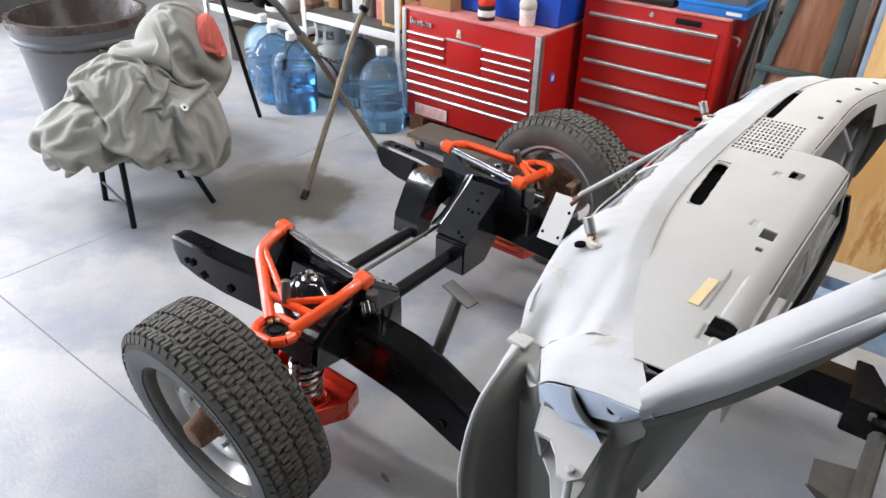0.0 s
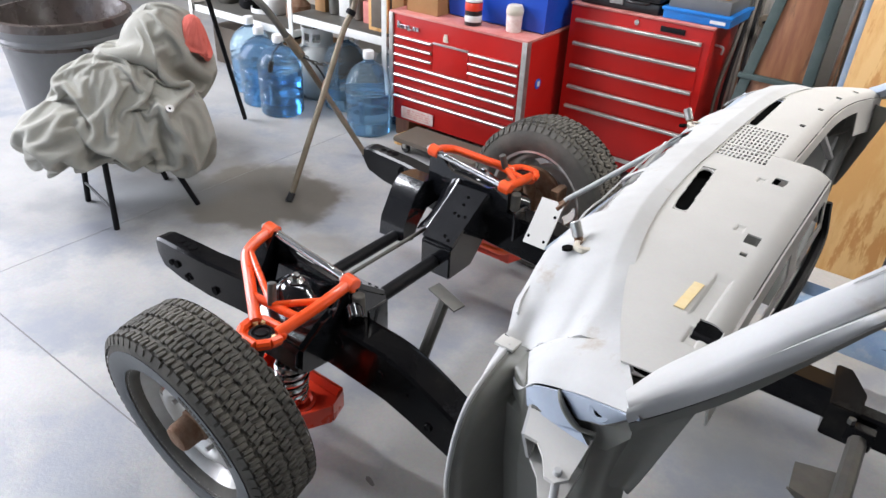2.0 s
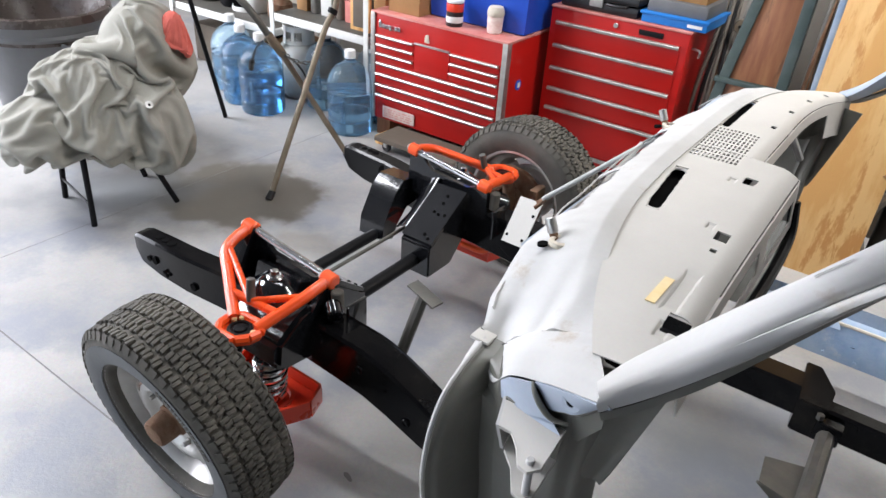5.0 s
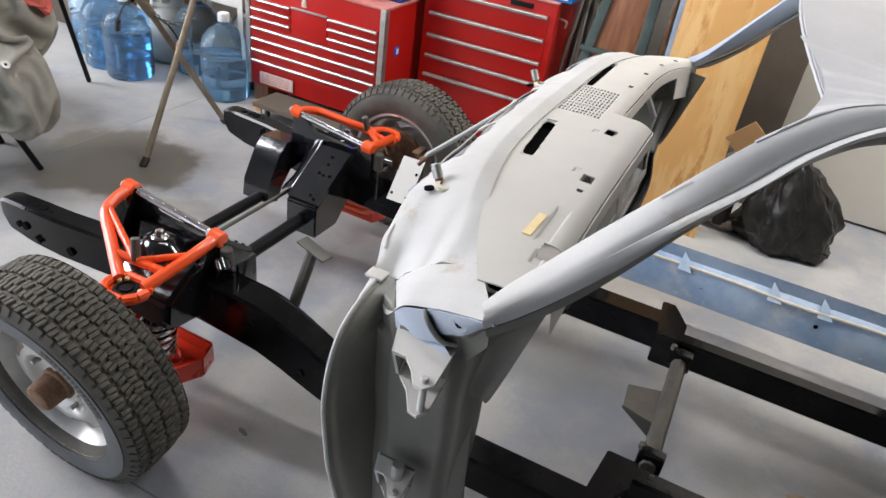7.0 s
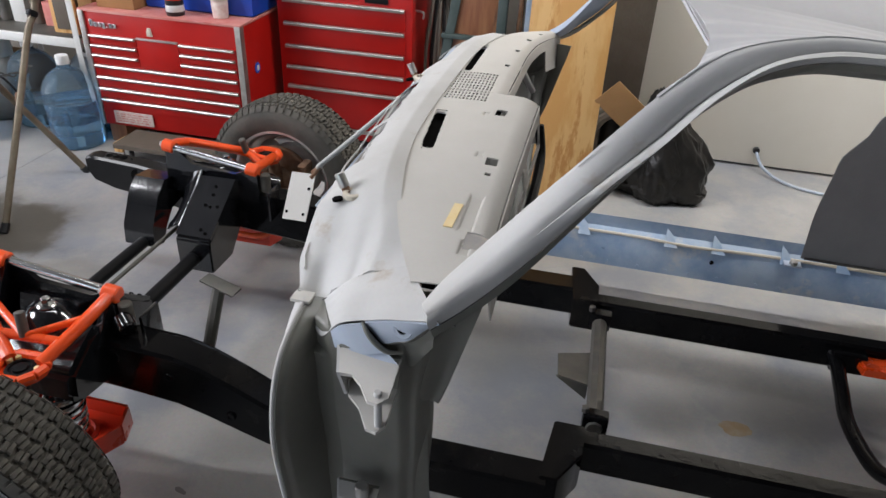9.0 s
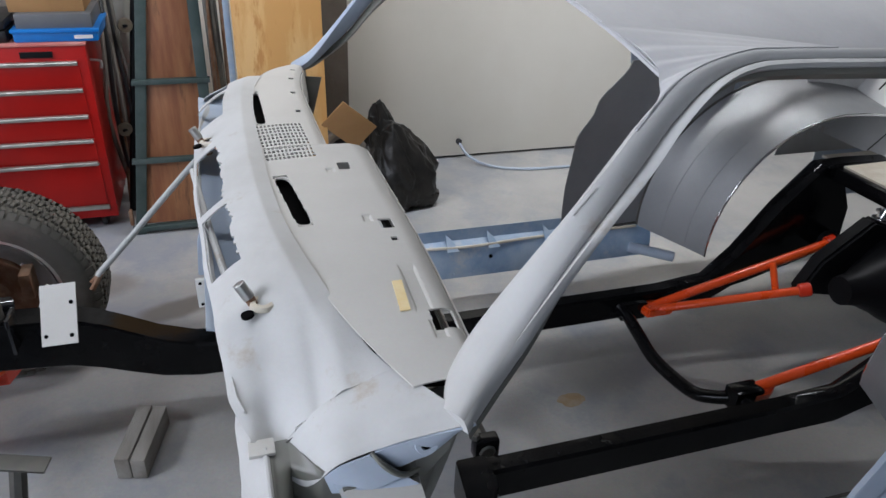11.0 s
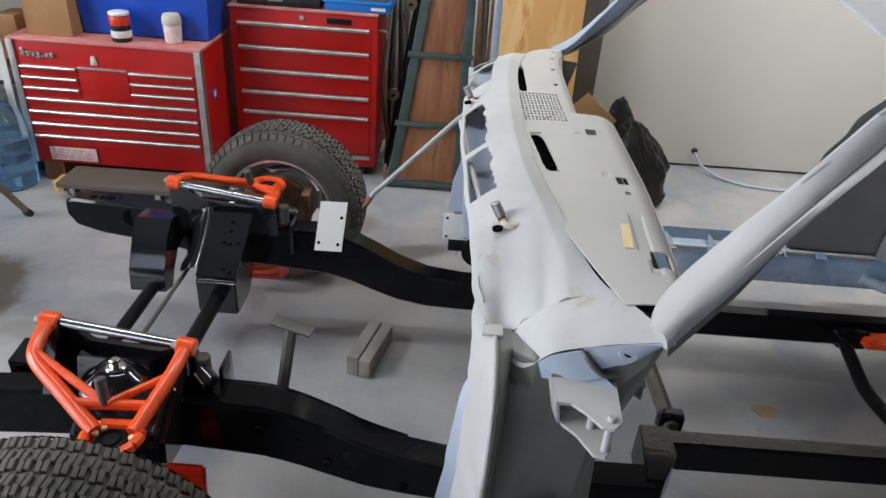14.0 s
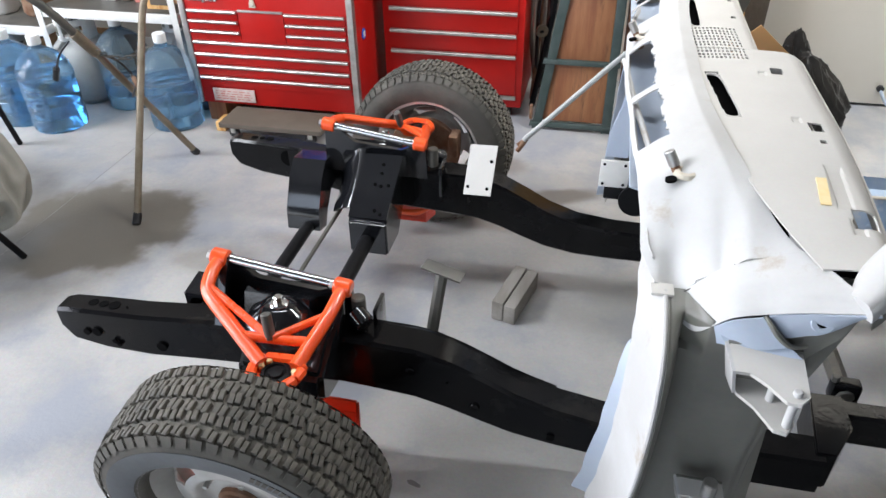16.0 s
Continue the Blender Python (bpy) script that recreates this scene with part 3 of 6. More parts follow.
for s in (-1, 1):
    tower = part("spring_tower", quad_plate((-0.10, 0.36 * s, 0.475), (0.12, 0.36 * s, 0.475), (0.09, 0.43 * s, 0.50), (-0.08, 0.43 * s, 0.50), 0.10 * s), BRIGHT_CHASSIS, chassis)
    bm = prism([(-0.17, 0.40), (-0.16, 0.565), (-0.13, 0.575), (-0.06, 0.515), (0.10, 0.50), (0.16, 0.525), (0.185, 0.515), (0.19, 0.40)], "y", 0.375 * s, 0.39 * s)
    part("tower_web", bm, BRIGHT_CHASSIS, tower)
    part("tower_fin", prism([(0.38 * s, 0.40), (0.38 * s, 0.57), (0.40 * s, 0.575), (0.49 * s, 0.43)], "x", -0.145, -0.125), BRIGHT_CHASSIS, tower)
    part("tower_fin", prism([(0.38 * s, 0.40), (0.38 * s, 0.51), (0.41 * s, 0.515), (0.50 * s, 0.42)], "x", 0.155, 0.175), BRIGHT_CHASSIS, tower)
    part("spring_cup", lathe([(0.085, 0.455), (0.078, 0.470), (0.050, 0.488), (0.040, 0.498), (0.026, 0.500), (0.0, 0.500)], (0.02, 0.456 * s, 0), (0, 0, 1), 24), BRIGHT_CHASSIS, tower)
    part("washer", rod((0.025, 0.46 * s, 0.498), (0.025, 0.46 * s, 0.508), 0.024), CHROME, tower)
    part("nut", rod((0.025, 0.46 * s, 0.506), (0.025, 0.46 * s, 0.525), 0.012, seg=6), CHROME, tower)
    part("tower_shroud", prism([(0.455 * s, 0.475), (0.505 * s, 0.460), (0.590 * s, 0.405), (0.600 * s, 0.335), (0.570 * s, 0.306), (0.455 * s, 0.29)], "x", -0.045, 0.170, bevel=0.014), BRIGHT_CHASSIS, tower)
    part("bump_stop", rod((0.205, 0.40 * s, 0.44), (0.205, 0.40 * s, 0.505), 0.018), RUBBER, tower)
    part("arm_stud", rod((0.20, 0.415 * s, 0.47), (0.235, 0.44 * s, 0.455), 0.024, seg=16), BRIGHT_CHASSIS, tower)
    cm = part("crossmember_plate", quad_plate((-0.018, 0.36 * s, 0.479), (0.115, 0.36 * s, 0.482), (0.10, 0.18 * s, 0.34), (-0.030, 0.18 * s, 0.34), 0.012 * s), BRIGHT_CHASSIS, chassis)
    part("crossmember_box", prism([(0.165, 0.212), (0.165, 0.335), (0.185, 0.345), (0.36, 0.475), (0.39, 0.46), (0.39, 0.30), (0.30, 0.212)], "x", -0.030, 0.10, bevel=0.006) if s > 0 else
         prism([(-0.165, 0.212), (-0.165, 0.335), (-0.185, 0.345), (-0.36, 0.475), (-0.39, 0.46), (-0.39, 0.30), (-0.30, 0.212)], "x", -0.030, 0.10, bevel=0.006), BRIGHT_CHASSIS, cm)
    n = Vector((0, -0.142 * s, 0.18)).normalized()

    def web(u, v):
        t = lerp(-0.12, 0.86, u)
        depth = 0.075 * (1 - math.cos(v * math.pi / 2)) * (0.7 + 0.5 * math.sin(min(1, u * 1.1) * 3.0))
        return (lerp(-0.018, -0.115, v) + 0.02 * u * v - 0.008 * u, lerp(0.36, 0.18, t) * s - n.y * depth, lerp(0.479, 0.341, t) - n.z * depth)
    part("curved_web", sheet(web, 18, 12, 0.006), BRIGHT_CHASSIS, cm, smooth=70)
    for x, t in ((0.055, 0.16), (0.055, 0.30), (0.04, 0.48), (0.06, 0.50), (0.085, 0.48), (0.055, 0.88), (0.075, 0.93)):
        disc_hole(Vector((x, lerp(0.36, 0.18, t) * s, lerp(0.481, 0.341, t))) + n * 0.0125, n, 0.0055, cm)
    sad = bmesh.new()
    for x0, x1 in ((-0.268, -0.255), (-0.165, -0.152)):
        prism([(0.41 * s, 0.45), (0.33 * s, 0.46), (0.28 * s, 0.42), (0.22 * s, 0.32), (0.21 * s, 0.25), (0.27 * s, 0.235), (0.30 * s, 0.29), (0.35 * s, 0.34), (0.41 * s, 0.35)], "x", x0, x1, bm=sad)
    prism([(0.41 * s, 0.45), (0.33 * s, 0.46), (0.28 * s, 0.42), (0.22 * s, 0.32), (0.21 * s, 0.25), (0.222 * s, 0.25), (0.235 * s, 0.315), (0.29 * s, 0.405), (0.34 * s, 0.445), (0.41 * s, 0.437)], "x", -0.255, -0.165, bm=sad)
    part("saddle", sad, BRIGHT_CHASSIS, chassis)
    part("rail_bracket", box(0.24, 0.405 * s, 0.36, 0.25, 0.33 * s, 0.47, 0.003), BRIGHT_CHASSIS, chassis)
part("rack_tube", rod((-0.195, -0.27, 0.262), (-0.195, 0.27, 0.262), 0.021), SATIN, chassis)
part("cross_tube", rod((0.03, -0.20, 0.265), (0.03, 0.19, 0.265), 0.024), SATIN, chassis)
part("alignment_rod", rod((-0.10, -0.36, 0.30), (-0.10, 0.36, 0.30), 0.007), DUSTY, chassis, "thin dull steel rod between the towers")

# upper and lower arms, spindles and dampers
for s in (-1, 1):
    F, Rr = Vector((-0.15, 0.39 * s, 0.565)), Vector((0.165, 0.39 * s, 0.52))
    arm = part("upper_control_arm", tube([F, (-0.150, 0.435 * s, 0.558), (-0.143, 0.480 * s, 0.545), (-0.122, 0.508 * s, 0.534), (-0.066, 0.547 * s, 0.512), (-0.010, 0.586 * s, 0.490), (0.048, 0.626 * s, 0.467)], 0.0165, 14), ORANGE, chassis, "orange powder-coated tubular upper control arm")
    part("arm_leg", tube([Rr, (0.162, 0.445 * s, 0.511), (0.156, 0.490 * s, 0.500), (0.143, 0.550 * s, 0.484), (0.128, 0.622 * s, 0.466)], 0.0165, 14), ORANGE, arm)
    part("arm_brace", rod((-0.022, 0.578 * s, 0.495), (0.142, 0.556 * s, 0.483), 0.0125), ORANGE, arm)
    part("arm_brace", rod((-0.132, 0.485 * s, 0.545), (0.05, 0.572 * s, 0.495), 0.010), ORANGE, arm)
    part("arm_brace", rod((0.158, 0.475 * s, 0.503), (0.055, 0.572 * s, 0.495), 0.010), ORANGE, arm)
    part("shaft", rod((-0.17, 0.387 * s, 0.568), (0.185, 0.387 * s, 0.517), 0.0125), CHROME, arm, "bright steel cross shaft")
    for p in (F, Rr):
        d = (Rr - F).normalized()
        part("bushing", rod(p - d * 0.022, p + d * 0.022, 0.023, seg=18), ORANGE, arm)
        part("shaft_nut", rod(p - d * 0.034, p - d * 0.022, 0.012, seg=6), ZINC, arm)
    part("bump_peg", rod((0.05, 0.57 * s, 0.49), (0.04, 0.555 * s, 0.552), 0.0125), DUSTY, arm, "dull grey bump stop peg")
    hexa = [(0.030, 0.630), (0.048, 0.600), (0.124, 0.596), (0.146, 0.624), (0.140, 0.655), (0.118, 0.684), (0.058, 0.688), (0.034, 0.662)]
    plate = part("ball_joint_cup", prism([(x, y * s) for x, y in hexa], "z", 0.438, 0.452, bevel=0.004), ORANGE, arm)
    rim_bm = bmesh.new()
    for (xa, ya), (xb, yb) in zip(hexa, hexa[1:] + hexa[:1]):
        rod((xa, ya * s, 0.462), (xb, yb * s, 0.462), 0.012, seg=8, bm=rim_bm)
    part("cup_wall", rim_bm, ORANGE, plate)
    part("ball_joint", lathe([(0.034, 0.452), (0.034, 0.461), (0.026, 0.463), (0.024, 0.458), (0.018, 0.458), (0.016, 0.464), (0.006, 0.466), (0.0, 0.466)], (0.088, 0.641 * s, 0), (0, 0, 1), 24), SATIN, plate)
    for x, y in ((0.048, 0.628), (0.060, 0.612), (0.122, 0.612), (0.130, 0.634)):
        part("rivet", rod((x, y * s, 0.45), (x, y * s, 0.468), 0.0075, seg=10), YELLOW_LABEL, plate)
    lower = [(-0.08, 0.478), (0.20, 0.478), (0.222, 0.54), (0.16, 0.66), (0.07, 0.69), (0.01, 0.65), (-0.07, 0.55)] if s < 0 else [(-0.03, 0.478), (0.155, 0.478), (0.175, 0.54), (0.14, 0.66), (0.07, 0.69), (0.02, 0.65), (-0.03, 0.55)]
    la = part("lower_control_arm", prism([(x, y * s) for x, y in lower], "z", 0.165, 0.178, bevel=0.004), RED_ARM, chassis, "red-orange boxed lower control arm")
    wall_bm = bmesh.new()
    for (xa, ya), (xb, yb) in zip(lower, lower[1:] + lower[:1]):
        quad_plate((xa, ya * s, 0.155), (xb, yb * s, 0.155), (xb, yb * s, 0.215), (xa, ya * s, 0.215), 0.008, bm=wall_bm)
    part("arm_wall", wall_bm, RED_ARM, la)
    if s > 0:
        part("arm_hook", tube([(0.03, 0.484 * s, 0.19), (0.11, 0.482 * s, 0.192), (0.155, 0.486 * s, 0.215), (0.175, 0.49 * s, 0.25), (0.187, 0.495 * s, 0.315)], 0.014, 10), ORANGE, la)
    part("damper_cup", lathe([(0.05, 0.175), (0.055, 0.19), (0.045, 0.192), (0.04, 0.18)], (0.115, 0.57 * s, 0), (0, 0, 1), 20, closed=False), RED_ARM, la)
    da = part("coilover", rod((0.112, 0.585 * s, 0.18), (0.070, 0.51 * s, 0.42), 0.026), SATIN, chassis, "chrome and black front coilover")
    pts = []
    for k in range(67):
        t = k / 66
        c = Vector((0.112, 0.585 * s, 0.215)).lerp(Vector((0.100, 0.562 * s, 0.315)), t)
        pts.append(c + Vector((0.042 * math.cos(t * 31), 0.042 * math.sin(t * 31), 0)))
    part("spring", tube(pts, 0.008, 8, smooth=False), CHROME, da)
    part("adjuster", rod((0.112, 0.584 * s, 0.190), (0.109, 0.580 * s, 0.222), 0.034, seg=14), CHROME, da)
    kn = part("steering_knuckle", tube([(0.093, 0.66 * s, 0.44), (0.095, 0.69 * s, 0.38), (0.095, 0.70 * s, 0.30), (0.09, 0.685 * s, 0.19)], 0.024, 10), RUSTY if s > 0 else SATIN, chassis, "rusty forged steering knuckle" if s > 0 else "black forged steering knuckle")
    part("brake_disc", lathe([(0.06, 0.0), (0.135, 0.0), (0.137, 0.004), (0.137, 0.018), (0.135, 0.022), (0.06, 0.022), (0.055, 0.05)], (0.095, 0.715 * s, 0.325), (0, s, 0), 36, closed=False), RUSTY, kn)
    if s > 0:
        part("caliper_bracket", box(0.20, 0.66 * s, 0.33, 0.235, 0.74 * s, 0.42, 0.01), RUSTY, kn)

def wheel(c, axis, parent, RT):
    """A steel wheel with a blocky all-terrain tyre; the axis points to its outer side."""
    c, axis = Vector(c), Vector(axis).normalized()
    u, v = frame_axes(axis)
    k = RT / 0.333
    prof = [(0.208, -0.080), (0.222, -0.094), (0.262, -0.102), (0.296, -0.100), (0.309, -0.090), (0.317, -0.076), (0.3215, -0.05), (0.3235, 0), (0.3215, 0.05),
            (0.317, 0.076), (0.309, 0.090), (0.296, 0.100), (0.262, 0.102), (0.222, 0.094), (0.208, 0.080), (0.20, 0.0)]
    ty = part("tyre", lathe([(r * k, h * k) for r, h in prof], c, axis, 96, closed=False), RUBBER, parent, "worn dusty all-terrain tyre")
    bm = bmesh.new()
    rng = random.Random(4)
    n = 60
    for row, (h0, h1, shift) in enumerate(((-0.082, -0.0585, 0.0), (-0.053, -0.0285, 0.45), (-0.026, -0.0015, 0.95), (0.0015, 0.026, 0.45), (0.0285, 0.053, 0.0), (0.0585, 0.082, 0.55))):
        for j in range(n):
            a0 = 2 * math.pi * (j + shift) / n
            pitch = 2 * math.pi / n
            wide = 0.70 + 0.08 * (j % 3 == 0)
            skew = 0.004 * (1 if row % 2 else -1)
            # each block is cut by a sipe into two lugs of uneven height, the inner one stepped sideways
            for part_no, (f0, f1, step) in enumerate(((0.0, 0.47, 0.0), (0.53, 1.0, 0.0042 * (1 if row % 2 else -1)))):
                top = RT - 1.1 * ((h0 + h1) / 2) ** 2 + rng.uniform(-0.0012, 0.0008)
                b0, b1 = a0 + pitch * wide * f0, a0 + pitch * wide * f1
                g0, g1 = h0 + step + rng.uniform(-0.0006, 0.0006), h1 + step + rng.uniform(-0.0006, 0.0006)
                vs = []
                for rad, e in ((RT * 0.955, 0.0), (top - 0.0012, 0.0004), (top, 0.0022)):
                    for h, aa, sg in ((g0 + e, b0 + e * 2.2, 1), (g1 - e, b0 + e * 2.2, -1), (g1 - e, b1 - e * 2.2, -1), (g0 + e, b1 - e * 2.2, 1)):
                        aa += sg * skew
                        vs.append(bm.verts.new(c + axis * h * k + (u * math.cos(aa) + v * math.sin(aa)) * rad))
                bm.faces.new(vs[8:12])
                for b in (0, 4):
                    for q in range(4):
                        bm.faces.new((vs[b + q], vs[b + (q + 1) % 4], vs[b + 4 + (q + 1) % 4], vs[b + 4 + q]))
    for side in (-1, 1):
        for j in range(n):
            a0 = 2 * math.pi * (j + 0.3) / n
            vs = []
            for rad, h, w in ((RT * 0.95, 0.084, 0.040), (RT * 0.972, 0.082, 0.040), (RT * 0.915, 0.1005 * k, 0.036), (RT * 0.915, 0.096 * k, 0.036)):
                for sg in (-1, 1):
                    aa = a0 + sg * w
                    vs.append(bm.verts.new(c + axis * h * side + (u * math.cos(aa) + v * math.sin(aa)) * rad))
            for f in ((2, 3, 5, 4), (0, 1, 3, 2), (4, 5, 7, 6), (0, 2, 4, 6), (1, 7, 5, 3)):
                bm.faces.new([vs[q] for q in f])
    part("tread", bm, RUBBER, ty)
    part("sidewall_band", lathe([(0.285 * k, 0.1015 * k), (0.286 * k, 0.1035 * k), (0.250 * k, 0.1045 * k), (0.225 * k, 0.098 * k)], c, axis, 80, closed=False), SIDEWALL, ty)
    letters = bmesh.new()
    for j in range(16):
        a0 = 2.0 + j * 0.052
        q = [c + axis * 0.1055 * k + (u * math.cos(a0 + da) + v * math.sin(a0 + da)) * rad for da, rad in ((0, 0.252 * k), (0.036, 0.252 * k), (0.036, 0.270 * k), (0, 0.270 * k))]
        quad_plate(*q, 0.002, bm=letters)
    part("lettering", letters, RUBBER, ty, "raised sidewall lettering shown as bars")
    ri = part("rim", lathe([(0.196, -0.082), (0.214, -0.086), (0.216, -0.078), (0.195, -0.070), (0.172, -0.03), (0.172, 0.02), (0.192, 0.05), (0.197, 0.072), (0.214, 0.080), (0.219, 0.086), (0.214, 0.0895), (0.203, 0.085), (0.188, 0.055), (0.165, 0.022), (0.165, -0.03), (0.185, -0.07)], c, axis, 72, closed=False), RIM, parent, "bare steel rim with rust marks")

    def centre_disc(p, q):
        a = 2 * math.pi * p
        r = lerp(0.045, 0.172, q)
        h = curve([(0.045, 0.035), (0.075, 0.030), (0.10, 0.052), (0.135, 0.045), (0.172, 0.005)], r)
        return c + axis * h + (u * math.cos(a) + v * math.sin(a)) * r

    def solid_cell(p, q):
        r, a = lerp(0.045, 0.172, q), (p * 5) % 1.0
        slot = 0.118 < r < 0.152 and abs(a - 0.5) < 0.26
        lug = abs(r - 0.078) < 0.008 and abs(a - 0.5) < 0.075
        return not slot and not lug
    part("wheel_disc", sheet(centre_disc, 120, 26, 0.004, solid_cell), RIM, ri)
    hub = part("hub", lathe([(0.046, 0.0), (0.046, 0.045), (0.040, 0.050), (0.038, 0.092), (0.034, 0.10), (0.022, 0.104), (0.0, 0.104)], c, axis, 24), RUSTY, parent, "rusty protruding hub cap")
    for j in range(5):
        a = 2 * math.pi * (j + 0.5) / 5
        p = c + (u * math.cos(a) + v * math.sin(a)) * 0.078
        part("lug_stud", rod(p, p + axis * 0.05, 0.0065, seg=8), ZINC, hub)
    p = c + (u * math.cos(2.4) + v * math.sin(2.4)) * 0.18
    part("valve", rod(p + axis * 0.03, p + axis * 0.07 - (u * math.cos(2.4) + v * math.sin(2.4)) * 0.015, 0.005, seg=8), BLACK_PLASTIC, ri)


for s, c, tilt, steer in ((-1, (0.075, -0.820, 0.299), -7.5, 0.0), (1, (0.11, 0.80, 0.318), -1.0, 0.06)):
    w = part("wheel", rod((c[0], c[1] - 0.05 * s, c[2]), (c[0], c[1] + 0.01 * s, c[2]), 0.05), RUSTY, chassis, "steel wheel with a worn all-terrain tyre")
    wheel(c, (steer, s * math.cos(radians(tilt)), math.sin(radians(tilt))), w, 0.307 if s < 0 else 0.318)

# ---- car body ----
body = thing("car_body", (1.4, 0.06, 0.2), "stripped car body shell in primer, without floor or doors", "car body")
YB = 0.06


def ws_x(y):
    return 0.905 + 0.135 * min(1.2, abs(y - YB) / 0.80) ** 3.2


def rear_x(y):
    if y < 0.04:
        return 1.158 - 0.01 * (y + 0.35)
    return 1.068 + 0.05 * max(0, (y - 0.4) / 0.45) ** 2


def dash_z(y):
    return 1.012 - 0.05 * max(0, (abs(y - YB) - 0.35) / 0.5) ** 2


DASH_HOLES = [(1.111, -0.36, 0.012, 0.018), (1.084, -0.088, 0.012, 0.018), (1.036, 0.285, 0.006, 0.009), (1.042, 0.44, 0.006, 0.009), (1.055, 0.60, 0.007, 0.010), (1.075, 0.74, 0.007, 0.010),
              (1.113, -0.415, 0.006, 0.007), (1.135, -0.635, 0.018, 0.022)]


def dash_y(u):
    return lerp(-0.75, 0.88, u)


def dash_pt(u, v):
    y = dash_y(u)
    x0, x1 = ws_x(y) + 0.012, rear_x(y)
    x = lerp(x0, x1, v)
    press = 0.0
    for px, py, wx, wy in ((1.112, -0.555, 0.013, 0.055), (1.122, -0.655, 0.010, 0.018), (1.082, -0.335, 0.008, 0.012), (1.052, -0.105, 0.008, 0.012)):
        q = max(abs(x - px) / wx, abs(y - py) / wy)
        press = max(press, min(1.0, max(0.0, (1.15 - q) / 0.3)))
    return (x, y, dash_z(y) + 0.004 * math.sin(v * math.pi) - 0.0035 * press - 0.012 * max(0, (v - 0.85) / 0.15) ** 2)


def dash_keep(u, v):
    x, y, z = dash_pt(u, v)
    for a, b, la, lb in ((0.960, -0.225, 0.014, 0.115), (0.940, 0.335, 0.011, 0.135)):
        xs = x + (0.10 * (y - b) if b < 0 else 0.0)
        if abs(xs - a) < la and abs(y - b) < lb:
            return False
    for hx, hy, hw, hl in DASH_HOLES:
        if abs(x - hx) < hw and abs(y - hy) < hl:
            return False
    gx, gy = (x - 0.982 - 0.03 * (0.085 - y)) / 0.054, (y - 0.085) / 0.112
    if abs(gx) < 1 and abs(gy) < 1:
        return not (((gx + 1) * 6) % 1 < 0.56 and ((gy + 1) * 5.5) % 1 < 0.62)
    return True


part("dash_panel", sheet(dash_pt, 520, 110, 0.003, dash_keep), DASH_PRIMER, body, "cream-grey primed dash top with speaker slots", smooth=25)
for b, a, lb, la in ((-0.225, 0.960, 0.125, 0.022), (0.335, 0.940, 0.145, 0.019)):
    ringpts = []
    for k in range(33):
        t = 2 * math.pi * k / 32
        y = b + (lb - 0.016) * math.copysign(min(1, abs(math.cos(t)) ** 0.35), math.cos(t))
        x = a - (0.10 * (y - b) if b < 0 else 0) + (la - 0.004) * math.copysign(abs(math.sin(t)) ** 0.6, math.sin(t))
        ringpts.append((x, y, dash_z(y) + 0.003))
    part("slot_rim", tube([(x, y, z - 0.002) for x, y, z in ringpts], 0.003, 6, smooth=False), DASH_PRIMER, body)
    # black box close below the slot, painted as the shade inside it
    part("slot_duct", box(a - 0.045, b - lb - 0.02, 0.955, a + 0.045, b + lb + 0.02, 0.996, 0.002), HOLE_SHADE, body)
part("dash_label", sheet(lambda u, v: (lerp(1.074, 1.090, u) + 0.004 * v, lerp(-0.612, -0.540, v), dash_z(lerp(-0.612, -0.540, v)) + 0.0095), 3, 6, 0.002), YELLOW_LABEL, body, "small cream paper label")


def face_pt(u, v):
    y = dash_y(u)
    return (rear_x(y) + 0.004 + 0.012 * v, y, dash_z(y) - 0.012 - 0.10 * v)


part("dash_face", sheet(face_pt, 120, 10, 0.003, lambda u, v: dash_y(u) > -0.68 and not (v > 0.3 and 0.07 < dash_y(u) < 0.70) and not (0.3 < v < 0.8 and (-0.62 < dash_y(u) < -0.28 or -0.22 < dash_y(u) < 0.0))), DASH_PRIMER, body)
part("dash_brace", tube([(1.17, -0.60, 0.87), (1.185, -0.3, 0.86), (1.18, 0.0, 0.87), (1.165, 0.03, 0.955)], 0.012, 8), SATIN, body, "black brace bar under the dash")
for y in (0.16, 0.40):
    part("dash_strut", rod((1.062, y, 0.98), (1.10, y + 0.04, 0.90), 0.010, seg=8), PRIMER, body)
part("plenum_panel", sheet(lambda u, v: (lerp(0.790, 0.925, v), lerp(-0.50, 0.70, u), 0.934 + 0.020 * v - 0.020 * math.sin(v * math.pi)), 40, 6, 0.003), BLUE_PRIMER, body)
# black sheet under the dash, in place of the shade in the duct
part("duct_floor", sheet(lambda u, v: (lerp(0.926, 1.05, v), lerp(-0.60, 0.72, u), 0.925 - 0.03 * math.sin(v * math.pi)), 40, 6, 0.003), HOLE_SHADE, body)


# cowl: a domed sheet with open vents along its front
def cowl_front(y):
    return curve([(-0.70, 0.838), (-0.62, 0.815), (-0.50, 0.806), (-0.30, 0.792), (0.0, 0.778), (0.40, 0.782), (0.65, 0.806), (0.75, 0.816), (0.82, 0.838)], y)


